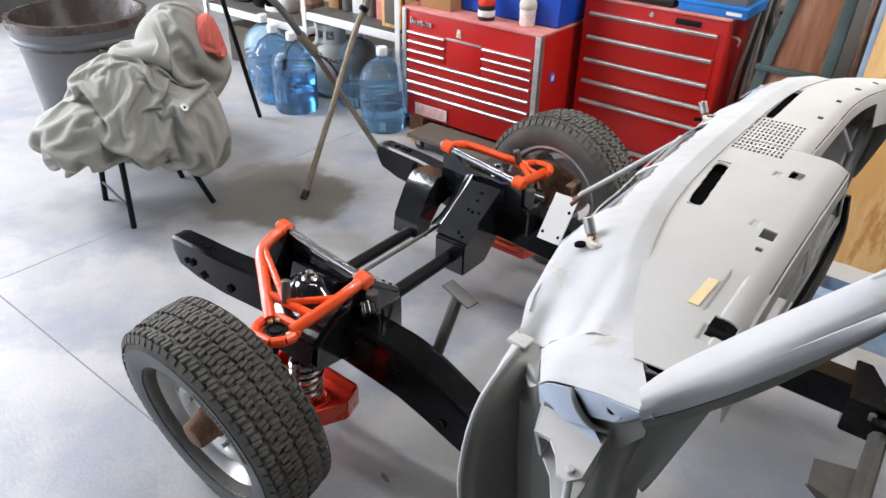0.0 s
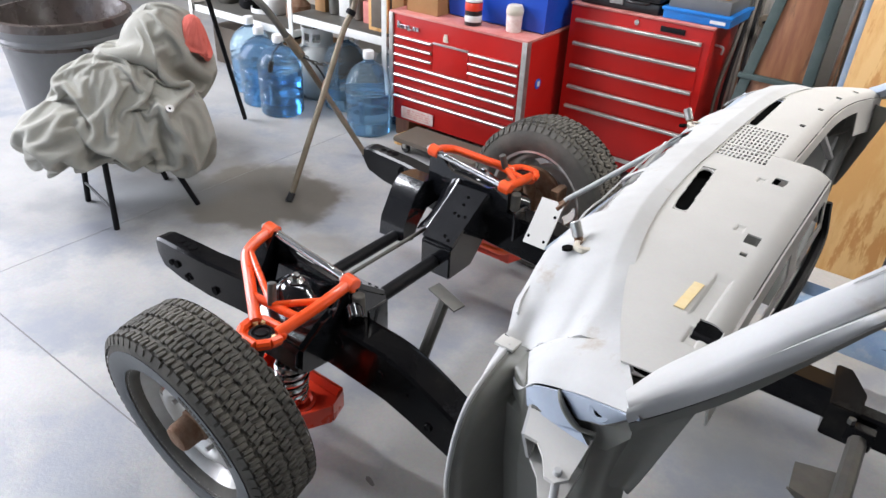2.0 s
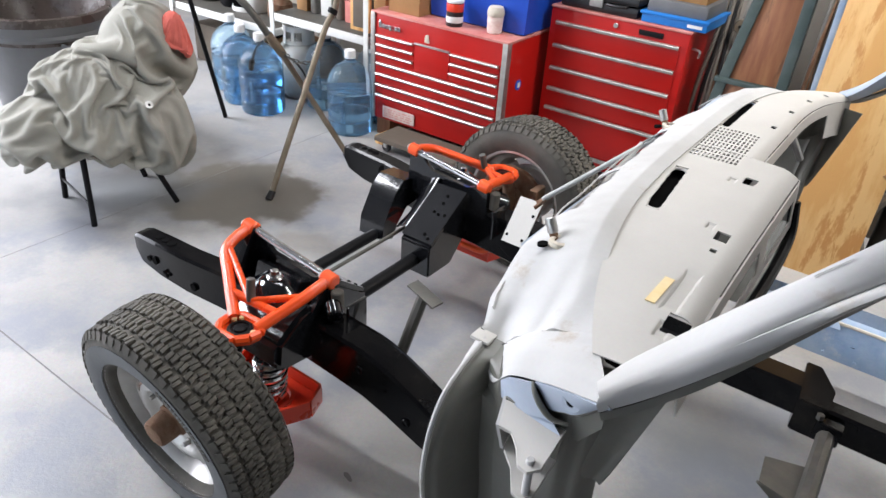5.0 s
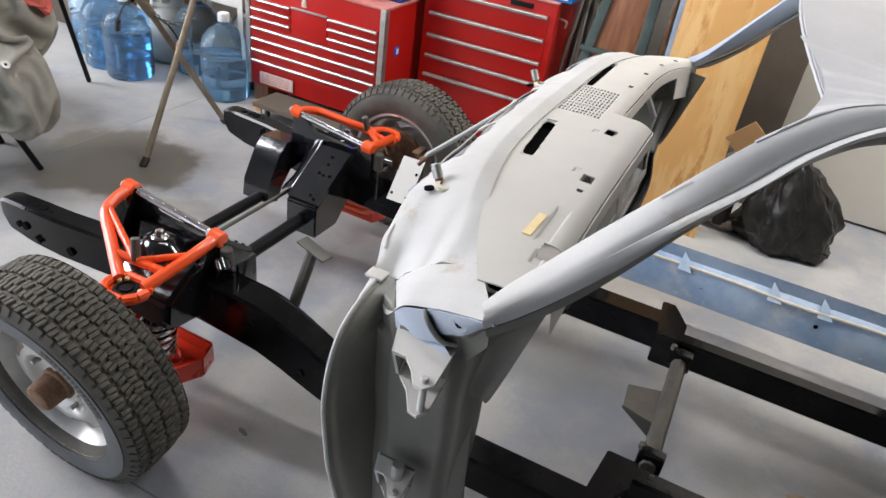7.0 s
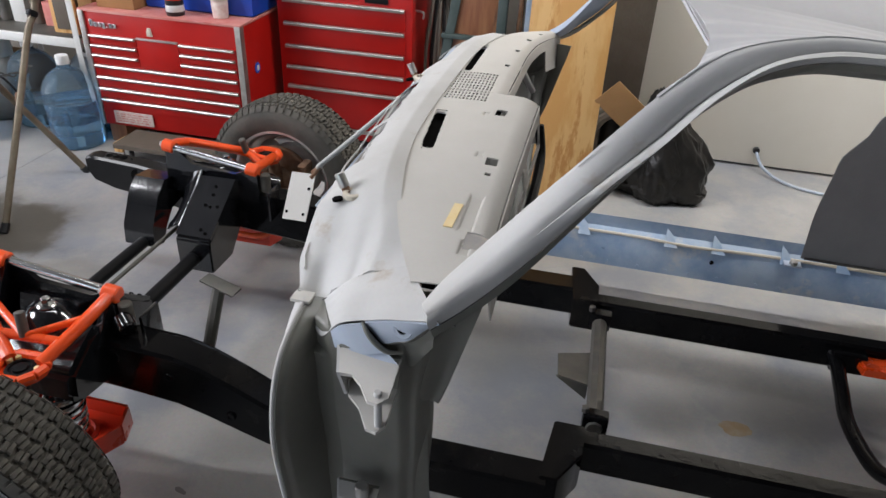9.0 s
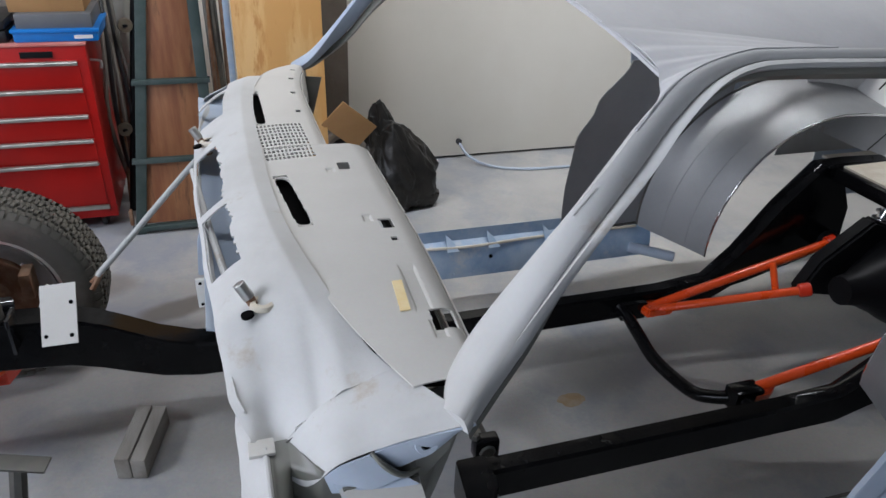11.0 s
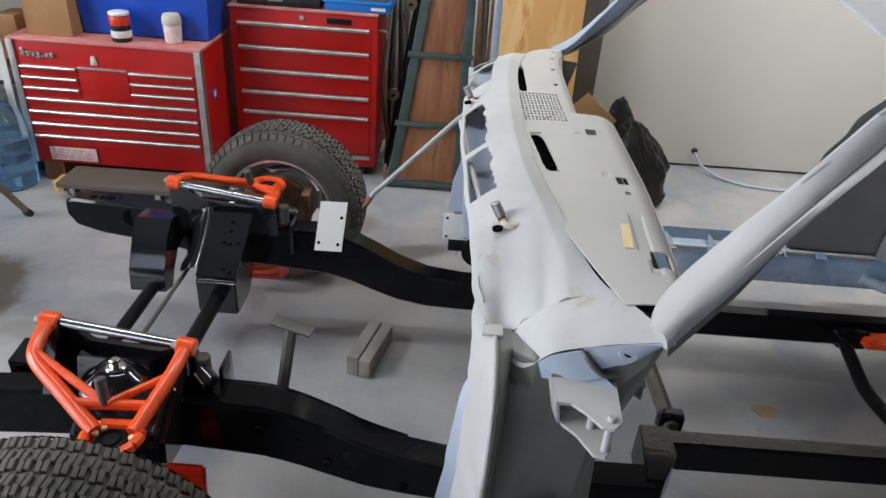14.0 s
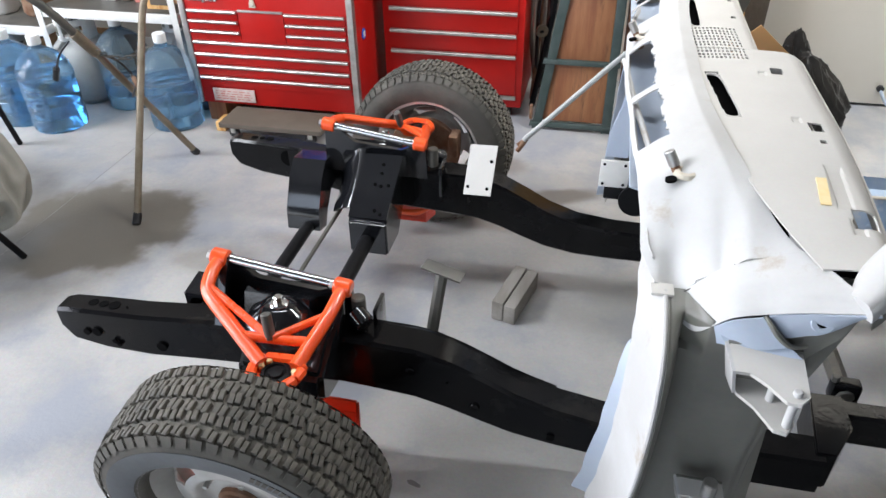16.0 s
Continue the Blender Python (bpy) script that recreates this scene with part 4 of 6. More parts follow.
def cowl_pt(u, v):
    y = lerp(-0.700, 0.820, u)
    e = max(0.0, (abs(y - YB) - 0.52) / 0.30)
    x = lerp(cowl_front(y), ws_x(y) + 0.020, v)
    z = lerp(0.946 - 0.10 * e ** 2, dash_z(y) + 0.0045, min(1, v * 1.25) ** 0.7) + 0.010 * math.sin(v * math.pi) - 0.018 * e * math.sin(v * math.pi)
    end = min(1.0, max(0.0, (abs(y - YB) - 0.55) / 0.21)) ** 2.0
    z = lerp(z, curve([(0.838, 0.876), (0.868, 0.858), (0.932, 0.908), (0.977, 0.943), (1.06, 0.969)], x), end)
    z += 0.010 * noise.noise(Vector((x * 11, y * 11, 0.3))) * (0.3 + e) * (1 - v) + 0.004 * noise.noise(Vector((x * 30, y * 30, 2.0))) * (1 - v)
    return (x, y, z)


def cowl_keep(u, v):
    x, y, z = cowl_pt(u, v)
    jag = 0.03 * noise.noise(Vector((y * 20, 1.7, 0))) + 0.02 * noise.noise(Vector((y * 60, 4.7, 0)))
    for y0, y1 in ((-0.40, -0.185), (-0.155, 0.125), (0.315, 0.50), (0.53, 0.66)):
        if y0 < y < y1 and 0.05 < v < 0.39 + jag * 1.7:
            return False
        if y0 < y < y1 and y > 0.3 and v < 0.5:
            return False
    return True


part("cowl_panel", sheet(cowl_pt, 330, 44, 0.003, cowl_keep), PRIMER, body, "white primed cowl with open vent slots", smooth=35)
part("cowl_bar", tube([(0.835, -0.43, 0.948), (0.802, -0.16, 0.946), (0.774, 0.12, 0.946)], 0.007, 8), PRIMER, body)
for y, x in ((-0.51, 0.85), (0.20, 0.785)):
    b1 = part("wiper_post", rod((x + 0.03, y - 0.012, 0.955), (x + 0.006, y - 0.002, 1.0), 0.008, seg=12), RUSTY, body, "rusty wiper pivot post")
    part("post_cap", rod((x + 0.010, y - 0.004, 0.993), (x - 0.004, y + 0.002, 1.018), 0.010, seg=10), ZINC, b1)
    part("post_seat", lathe([(0.022, -0.006), (0.020, 0.002), (0.014, 0.004), (0.011, 0.002)], (x + 0.03, y - 0.012, 0.988), (0, 0, 1), 18, closed=False), BONDO, b1)
    disc_hole((x + 0.004, y - 0.030, 0.9815 + 0.004 * (y > 0)), (-0.2, 0, 1), 0.010, b1)
def wall_pt(u, v):
    y = lerp(-0.66, 0.78, u)
    e = max(0, (abs(y - YB) - 0.52) / 0.3)
    return (cowl_front(y) + 0.006 + 0.17 * v, y, 0.940 - 0.095 * e ** 2 - 0.26 * v)


part("firewall", sheet(wall_pt, 60, 10, 0.003), PRIMER, body)
flap = part("firewall_flange", prism([(0.758, 0.715), (0.815, 0.715), (0.815, 0.90), (0.790, 0.92), (0.782, 0.86), (0.765, 0.80)], "y", 0.04, 0.05, bevel=0.002), BLUE_PRIMER, body)
brk = part("firewall_bracket", box(0.748, 0.046, 0.622, 0.824, 0.056, 0.700, 0.002), WHITE_METAL, body, "white four-hole mounting plate on the firewall")
for x, z in ((0.758, 0.632), (0.812, 0.632), (0.758, 0.690), (0.812, 0.690)):
    disc_hole((x, 0.0455, z), (0, -1, 0), 0.004, brk)
part("bracket_foot", box(0.765, 0.046, 0.585, 0.830, 0.08, 0.618, 0.004), SATIN, body)
part("firewall_ring", lathe([(0.034, 0.0), (0.046, 0.0), (0.046, 0.01), (0.034, 0.01)], (0.850, 0.03, 0.60), (0, -1, 0), 24), SATIN, body)


# hinge post and kick panels
def side_panel(s):
    # the front edge arches outwards like a wheel opening; (half width, height)
    EDGE = [(0.774, 0.872), (0.832, 0.856), (0.884, 0.830), (0.912, 0.788), (0.926, 0.735), (0.930, 0.671), (0.919, 0.585), (0.898, 0.482), (0.854, 0.34), (0.80, 0.17)]

    def edge_pt(v):
        p = spline([(h, z, 0) for h, z in EDGE[::-1]], v)
        return Vector((curve([(0.17, 0.832), (0.34, 0.844), (0.60, 0.853), (0.872, 0.858)], p.y), YB + s * p.x, p.y))

    def pt(u, v):
        e = edge_pt(v)
        h, z = abs(e.y - YB), e.z
        flat = curve([(0.17, 0.775), (0.50, 0.800), (0.72, 0.825), (0.86, 0.835)], z)
        low = min(h - 0.012, flat - 0.030) if z > 0.80 else min(h - 0.03, flat - 0.012)
        rear = curve([(0.17, 1.10), (0.45, 1.083), (0.68, 1.092), (0.905, 1.11)], z)
        d = curve([(0.0, h), (0.04, h + 0.002), (0.09, h - 0.012), (0.22, low), (0.36, flat), (0.68, flat + 0.006), (0.80, flat + 0.004), (0.90, flat - 0.02), (1.0, flat - 0.065)], u)
        x = curve([(0.0, e.x), (0.04, e.x + 0.006), (0.22, 0.888), (0.36, 0.925), (0.68, 1.018), (1.0, rear)], u) if u < 0.36 else lerp(0.925, rear, (u - 0.36) / 0.64)
        return (x, YB + s * d, z)
    p = part("hinge_panel", sheet(pt, 60, 64, 0.004), GREY_PRIMER, body, "grey-green primed hinge post panel", smooth=60)
    edge = [edge_pt(k / 40) for k in range(41)]
    part("edge_flange", tube([q + Vector((-0.001, 0, 0)) for q in edge], 0.0045, 8, smooth=False), PRIMER, p)

    def front(u, v):
        q = edge_pt(v)
        wave = 0.004 * noise.noise(Vector((3.1, u * 2, v * 14)))
        return (q.x - 0.036 * u + wave * u, q.y - s * 0.135 * u, q.z - 0.012 * u * v)
    part("front_flange", sheet(front, 8, 60, 0.003), PRIMER, p, smooth=60)

    def flare(u, v):
        q = Vector(front(1, lerp(0.02, 0.62, v)))
        return (q.x - 0.035 * u * (1 - v) ** 0.6, q.y - s * 0.012 * u, q.z - 0.004 * math.sin(v * 19) * u)
    part("lower_flare", sheet(flare, 4, 30, 0.003), BLUE_PRIMER, p)
    tab = edge_pt(1.0)
    part("flange_tab", box(tab.x - 0.024, tab.y - 0.012, tab.z - 0.003, tab.x + 0.012, tab.y + 0.018, tab.z + 0.003, 0.0015), DASH_PRIMER, p)
    # kick panel behind, curving towards the door opening
    def kick(u, v):
        z = lerp(0.68, 0.945, v)
        x = lerp(1.05 + 0.02 * v, lerp(1.10, 1.176, v ** 0.9), u)
        return (x, YB + s * (lerp(0.80, 0.765, u) + 0.012 * math.sin(u * 6.28) * (1 - v)), z)
    part("kick_panel", sheet(kick, 24, 18, 0.004), GREY_PRIMER, p, smooth=60)
    part("lower_kick", sheet(lambda u, v: (lerp(1.06, 1.10 - 0.02 * v, u), YB + s * lerp(0.775, 0.755, u), lerp(0.17, 0.65, v)), 6, 14, 0.004), GREY_PRIMER, p)
    return p


for s in (-1, 1):
    hp = side_panel(s)

    # shoulder of the post: white cap under the pillar foot, and a pale blue facet below it
    seam_u = 0 if s < 0 else 1
    INNER = [cowl_pt(seam_u, q) for q in (0.14, 0.26, 0.42, 0.60, 0.80, 1.0)]
    INNER = [(x, abs(yy - YB) - 0.002, z - 0.0015) for x, yy, z in INNER]
    OUTER = [(0.876, 0.790, 0.842), (0.910, 0.821, 0.836), (0.950, 0.842, 0.888), (0.995, 0.850, 0.909), (1.045, 0.864, 0.931), (1.122, 0.884, 0.957)]

    def cap(u, v):
        a, b = spline(INNER, u), spline(OUTER, u)
        lift = 0.007 * math.sin(v * math.pi) + 0.003 * noise.noise(Vector((a[0] * 25, v * 6, 1)))
        return (lerp(a[0], b[0], v), YB + s * (lerp(a[1], b[1], v) + 0.4 * lift), lerp(a[2], b[2], v) + lift)
    pc = part("post_cap", sheet(cap, 30, 16, 0.004), PRIMER, hp)
    rng = random.Random(21)
    for k in range(11):
        u, v, ang, n = rng.uniform(0.2, 0.9), rng.uniform(0.3, 0.92), rng.uniform(0, 3.1), rng.uniform(0.02, 0.05)
        run = [Vector(cap(u + n * math.cos(ang) * j / 3, min(1, v + n * math.sin(ang) * j / 3))) + Vector((0, 0.0004 * s, 0.0006)) for j in range(4)]
        part("paint_chip", tube(run, lambda t: 0.0009 + 0.0008 * math.sin(t * 3.1), 5, smooth=False), TAR, pc)

    def facet(u, v):
        x, h1, z1 = spline(OUTER, lerp(0.60, 1.0, u))
        depth = curve([(0, 0.018), (0.35, 0.052), (0.6, 0.046), (1, 0.004)], u)
        return (x, YB + s * (h1 - 0.001 - 0.010 * v ** 1.3), z1 - depth * v)
    part("post_facet", sheet(facet, 24, 8, 0.004), BLUE_PRIMER, hp)
    part("facet_skirt", sheet(lambda u, v: (facet(u, 1)[0] + 0.01 * v, facet(u, 1)[1] - s * 0.07 * v, facet(u, 1)[2] - 0.055 * v), 20, 4, 0.004), GREY_PRIMER, hp)
    yh = lambda h: YB + s * h
    web_pts = [(0.912, 0.822, 0.832), (0.950, 0.838, 0.884), (0.998, 0.846, 0.905), (1.050, 0.858, 0.928), (1.110, 0.872, 0.948), (1.104, 0.846, 0.870), (1.070, 0.838, 0.815), (0.930, 0.832, 0.790)]
    post_web = bmesh.new()
    bridge(post_web, [[post_web.verts.new((x, yh(h - d), z)) for x, h, z in web_pts] for d in (0.009, 0.015)])
    part("post_web", post_web, GREY_PRIMER, hp)
    part("pressed_rib", tube([(0.990, yh(0.850), 0.906), (1.000, yh(0.860), 0.896), (1.015, yh(0.862), 0.878), (1.034, yh(0.860), 0.863), (1.058, yh(0.852), 0.860)], lambda t: 0.0025 + 0.0025 * math.sin(t * 3.1), 8), GREY_PRIMER, hp)
    part("lid_back", sheet(lambda u, v: spline([(0.930, yh(0.832), 0.862), (0.950, yh(0.843), 0.886), (0.988, yh(0.850), 0.904)], u).lerp(spline([(0.938, yh(0.838), 0.835), (0.985, yh(0.855), 0.845), (1.030, yh(0.858), 0.860)], u), v), 10, 6, 0.004), BLUE_PRIMER, hp)
    hx, hy, hz = facet(0.62, 0.40)
    disc_hole((hx, hy + 0.001 * s, hz), (0, s, 0.35), 0.008, hp)
    part("grommet", lathe([(0.009, 0.0), (0.009, 0.003), (0.016, 0.003), (0.017, 0.0)], (hx, hy, hz), (0, s, 0.35), 18, closed=False), BLUE_PRIMER, hp)

    # upper and lower door hinges: two cheeks with an opening and pins
    for dx, dz, k in ((0.0, 0.0, 1.0), (-0.03, -0.335, 0.75)):
        def hpt(x, h, z):
            return (1.0 + dx + (x - 1.0) * k, YB + s * (0.80 + (h - 0.80) * k), 0.83 + dz + (z - 0.83) * k)

        def cheek(points, bm):
            lo = [bm.verts.new(hpt(*p)) for p in points]
            hi = [bm.verts.new((q.co.x, q.co.y, q.co.z - 0.006)) for q in lo]
            bridge(bm, [lo, hi])
        hin = bmesh.new()
        cheek([(0.950, 0.85, 0.85), (0.962, 0.888, 0.826), (0.984, 0.886, 0.824), (1.004, 0.905, 0.824), (1.026, 0.938, 0.826), (1.044, 0.942, 0.828), (1.058, 0.926, 0.830), (1.056, 0.85, 0.848)], hin)
        hg = part("door_hinge", hin, DASH_PRIMER, hp, "primed steel door hinge with two pins")
        hin = bmesh.new()
        cheek([(0.966, 0.85, 0.782), (0.974, 0.882, 0.776), (0.998, 0.900, 0.770), (1.022, 0.936, 0.764), (1.040, 0.940, 0.764), (1.052, 0.925, 0.768), (1.050, 0.85, 0.782)], hin)
        part("lower_cheek", hin, DASH_PRIMER, hg)
        part("hinge_wall", quad_plate(hpt(0.950, 0.85, 0.85), hpt(0.962, 0.888, 0.826), hpt(0.972, 0.882, 0.776), hpt(0.964, 0.85, 0.782), 0.005), PRIMER, hg)
        part("hinge_back", quad_plate(hpt(0.95, 0.85, 0.852), hpt(1.056, 0.85, 0.85), hpt(1.050, 0.85, 0.778), hpt(0.964, 0.85, 0.778), 0.004), GREY_PRIMER, hg)
        if k == 1:
            part("hinge_lid", quad_plate(hpt(0.936, 0.838, 0.856), hpt(1.030, 0.856, 0.862), hpt(1.054, 0.866, 0.846), hpt(0.950, 0.858, 0.842), 0.004 * s), BLUE_PRIMER, hg)
        for x, h in ((1.021, 0.885), (1.040, 0.926)):
            part("pin", rod(hpt(x, h, 0.758), hpt(x, h, 0.838), 0.0065, seg=12), PRIMER if k == 1 else ZINC, hg)
        if k < 1:
            part("pin_head", rod(hpt(1.021, 0.885, 0.83), hpt(1.021, 0.885, 0.885), 0.013, seg=14), ZINC, hg)

# crack lines of old sealer where the cowl meets the posts
for s in (-1, 1):
    y = lambda h: YB + s * h
    seam = [Vector(cowl_pt(0 if s < 0 else 1, k / 24)) + Vector((0.004 * math.sin(k * 2.1), s * (0.003 + 0.004 * math.sin(k * 1.3)), 0.0035)) for k in range(5, 15)]
    part("sealer_crack", tube(seam, lambda t: 0.0004 + 0.0012 * max(0, math.sin(t * 13)) ** 2, 6, smooth=False), TAR, body)
    rng = random.Random(12)
    for k in range(14):
        yy, v = lerp(-0.62, 0.70, rng.random()), rng.uniform(0.55, 0.72)
        if s < 0:
            p = Vector(cowl_pt((yy + 0.70) / 1.52, v)) + Vector((0, 0, 0.0012))
            part("paint_chip", tube([p, p + Vector((0.004, 0.005 * rng.uniform(-1, 1), 0.0004))], 0.0018, 5, smooth=False), TAR, body)
    if s < 0:
        # black prism painted as the shade in the gap by the pillar foot
        part("cowl_gap", prism([(1.052, y(0.772)), (1.075, y(0.768)), (1.125, y(0.778)), (1.145, y(0.805)), (1.10, y(0.80)), (1.075, y(0.797))], "z", 0.955, 0.974), HOLE_SHADE, body)


# windscreen pillars, door frame rails and roof
def pillar(s):
    y = lambda h: YB + s * h
    # lip, groove and windscreen edge of the pillar, then of the drip rail along the roof; (x, half width, height)
    LIP = [(1.107, 0.893, 0.956), (1.150, 0.860, 0.980), (1.200, 0.835, 1.023), (1.269, 0.805, 1.091), (1.333, 0.788, 1.169), (1.393, 0.770, 1.233), (1.448, 0.750, 1.296), (1.505, 0.732, 1.338),
           (1.569, 0.712, 1.354), (1.64, 0.705, 1.357), (1.80, 0.70, 1.352), (2.0, 0.70, 1.345), (2.31, 0.70, 1.330), (2.60, 0.69, 1.317)]
    GROOVE = [(1.104, 0.884, 0.966), (1.142, 0.856, 0.994), (1.193, 0.828, 1.038), (1.262, 0.802, 1.113), (1.325, 0.779, 1.178), (1.385, 0.757, 1.237), (1.435, 0.738, 1.291), (1.50, 0.716, 1.338),
              (1.57, 0.700, 1.360), (1.64, 0.694, 1.363), (1.80, 0.690, 1.358), (2.0, 0.690, 1.351), (2.31, 0.690, 1.336), (2.60, 0.68, 1.323)]
    EDGE = [(1.086, 0.850, 0.962), (1.108, 0.805, 0.981), (1.150, 0.776, 1.024), (1.218, 0.766, 1.107), (1.282, 0.763, 1.184), (1.341, 0.756, 1.255), (1.392, 0.738, 1.306), (1.46, 0.712, 1.352),
            (1.56, 0.690, 1.374), (1.64, 0.683, 1.375), (1.80, 0.680, 1.370), (2.0, 0.680, 1.362), (2.31, 0.680, 1.346), (2.60, 0.67, 1.333)]
    rows = [smooth_path([(x, y(h), z) for x, h, z in q], 6) for q in (LIP, GROOVE, EDGE)]
    bm, seal = bmesh.new(), bmesh.new()
    rings, seals, scratch = [], [], []
    for i, (l, g, e) in enumerate(zip(*rows)):
        d = (rows[0][min(i + 1, len(rows[0]) - 1)] - rows[0][max(i - 1, 0)]).normalized()
        n = d.cross(e - l).normalized()
        if n.y * s < 0:
            n = -n
        w = (e - l).length / 0.09
        sec = [l - n * 0.005, l + n * 0.004, l.lerp(g, 0.3) + n * 0.009 * w, l.lerp(g, 0.72) + n * 0.008 * w, g - n * 0.004, g.lerp(e, 0.06) + n * 0.004 * w, g.lerp(e, 0.26) + n * 0.010 * w,
               g.lerp(e, 0.60) + n * 0.011 * w, g.lerp(e, 0.86) + n * 0.006 * w, e, e - n * 0.012, l.lerp(e, 0.5) - n * 0.022, l - n * 0.010]
        rings.append([bm.verts.new(q) for q in sec])
        t = i / (len(rows[0]) - 1)
        low = Vector((0.0, -s * curve([(0, 0.02), (0.3, 0.045), (0.55, 0.055), (1, 0.05)], t), -curve([(0, 0.006), (0.25, 0.012), (0.5, 0.030), (1, 0.034)], t)))
        seals.append([seal.verts.new(q) for q in (l - n * 0.012, l - n * 0.012 + low, l - n * 0.020 + low + Vector((0, -s * 0.012, 0.02)), l - n * 0.028)])
        if 24 <= i <= 27:
            scratch.append(g.lerp(e, 0.88) + n * 0.0055)
    bridge(bm, rings)
    bridge(seal, seals)
    a = part("windscreen_pillar", bm, PRIMER if s < 0 else BLUE_PRIMER, body, "white primed windscreen pillar with a rounded drip rail" if s < 0 else "pale blue primed windscreen pillar", smooth=60)
    part("door_jamb_face", seal, GREY_PRIMER, a)
    part("pillar_scratch", tube(scratch, 0.0007, 6), ZINC, a)
    # roof skin round the corner of the windscreen
    corner = [tuple(rows[2][34] - Vector((0, 0, 0.001))), (1.414, y(0.726), 1.322), (1.425, y(0.705), 1.338), (1.430, y(0.680), 1.358), (1.412, y(0.635), 1.380), (1.380, y(0.59), 1.398)]
    e1 = smooth_path(corner, 6)
    e2 = rows[2][34:59]

    def fill(u, v):
        p, q = e1[round(u * (len(e1) - 1))], e2[round(u * (len(e2) - 1))]
        return p.lerp(q, v) + Vector((0, 0.001 * s, 0.003)) * math.sin(v * math.pi) * (1 - 0.6 * u)
    part("roof_corner", sheet(fill, 36, 10, 0.002), ROOF_PRIMER, a, smooth=70)


pillar(-1), pillar(1)


def roof_pt(u, v):
    y = lerp(-1, 1, v)
    corner = max(0.0, (abs(y) - 0.55) / 0.45)
    x0 = 1.360 + 0.012 * y * y + 0.066 * corner ** 3
    x = lerp(x0, 2.75, u)
    half = 0.69 - 0.05 * max(0, u - 0.6)
    z = 1.348 + 0.080 * (1 - abs(y) ** 6) + 0.01 * (1 - y * y) - 0.03 * u ** 2
    return (x, YB + y * half, z)


part("roof", sheet(roof_pt, 44, 44, 0.006), ROOF_PRIMER, body, "mottled grey primed roof skin", smooth=60)
part("header_flange", sheet(lambda u, v: (roof_pt(0, v)[0] - 0.002 + 0.03 * u, roof_pt(0, v)[1], roof_pt(0, v)[2] - 0.002 - 0.016 * u), 3, 44, 0.004), ROOF_PRIMER, body)
for s in (-1, 1):
    y = lambda h: YB + s * h
    prof = [(y(0.69), 0.150), (y(0.775), 0.145), (y(0.79), 0.18), (y(0.79), 0.245), (y(0.775), 0.28), (y(0.765), 0.325), (y(0.755), 0.33), (y(0.750), 0.285), (y(0.72), 0.272), (y(0.70), 0.225)]
    sill = part("rocker_sill", prism(prof, "x", 1.10, 2.52), SILL_BLUE if s > 0 else DASH_PRIMER, body, "old blue painted rocker sill" if s > 0 else "primed rocker sill with rust at the seam", smooth=30)
    inner = y(0.70) - 0.004 * s
    rng = random.Random(3)
    for k in range(12):
        x = 1.22 + k * 0.105 + rng.uniform(-0.02, 0.02)
        part("spot_weld", rod((x, y(0.697), 0.165), (x, y(0.690), 0.166), 0.006, seg=8), SILL_BLUE, sill)
    for x, z, r in ((1.403, 0.205, 0.013), (1.735, 0.188, 0.010), (1.80, 0.225, 0.008), (2.16, 0.20, 0.007)):
        disc_hole((x, y(0.6995), z), (0, -s, 0), r, sill)
    for x in (1.30, 1.62, 1.79, 2.03, 2.22):
        part("sill_tab", quad_plate((x, y(0.70), 0.262), (x + 0.05, y(0.70), 0.262), (x + 0.03, y(0.745), 0.29), (x + 0.005, y(0.75), 0.315), 0.003), SILL_BLUE if s > 0 else DASH_PRIMER, sill)
    part("sill_seam", tube([(1.2, y(0.72), 0.274), (1.5, y(0.722), 0.275), (1.72, y(0.712), 0.272), (2.0, y(0.722), 0.275), (2.45, y(0.72), 0.275)], 0.006, 6), BONDO, sill)
    bolt = part("sill_bolt", rod((2.07, y(0.69), 0.272), (2.07, y(0.69), 0.290), 0.014, seg=8), ZINC, sill)
    part("bolt_plate", box(2.04, y(0.70) - 0.022, 0.268, 2.10, y(0.70) + 0.022, 0.276, 0.002), BLUE_PRIMER, bolt)
    part("body_mount_pipe", rod((2.42, y(0.70), 0.19), (2.58, y(0.60), 0.175), 0.022, seg=14), BLUE_PRIMER, sill)

    # lock post: a pressed panel that widens downwards, with two beads, a slot and a bolt hole
    def post_pt(u, v):
        z = lerp(0.28, 1.30, v)
        f = curve([(0.28, 2.06), (0.36, 2.085), (0.55, 2.125), (0.70, 2.148), (0.87, 2.168), (0.93, 2.20), (1.0, 2.245), (1.1, 2.262), (1.30, 2.265)], z)
        r = curve([(0.28, 2.30), (0.30, 2.38), (0.36, 2.45), (0.45, 2.50), (0.58, 2.51), (0.75, 2.47), (0.88, 2.39), (0.95, 2.335), (1.05, 2.33), (1.30, 2.345)], z)
        x = lerp(f, r, u)
        h = curve([(0.28, 0.765), (0.65, 0.785), (0.95, 0.80), (1.30, 0.705)], z) + curve([(0.28, 0.04), (0.6, 0.075), (0.80, 0.06), (0.97, 0.012), (1.3, 0.008)], z) * u
        bead = 0.6 * math.exp(-((u - 0.22) / 0.035) ** 2) + 0.6 * math.exp(-((u - 0.88) / 0.03) ** 2)
        h -= 0.012 * bead * min(1, max(0, (1.06 - z) / 0.1))
        return (x, y(h), z)

    def post_keep(u, v):
        x, yy, z = post_pt(u, v)
        ax, az = x - 2.292 + 0.10 * (z - 0.463), z - 0.463
        cap = max(0, abs(az) - 0.045)
        return not (ax ** 2 + cap ** 2 < 0.026 ** 2)
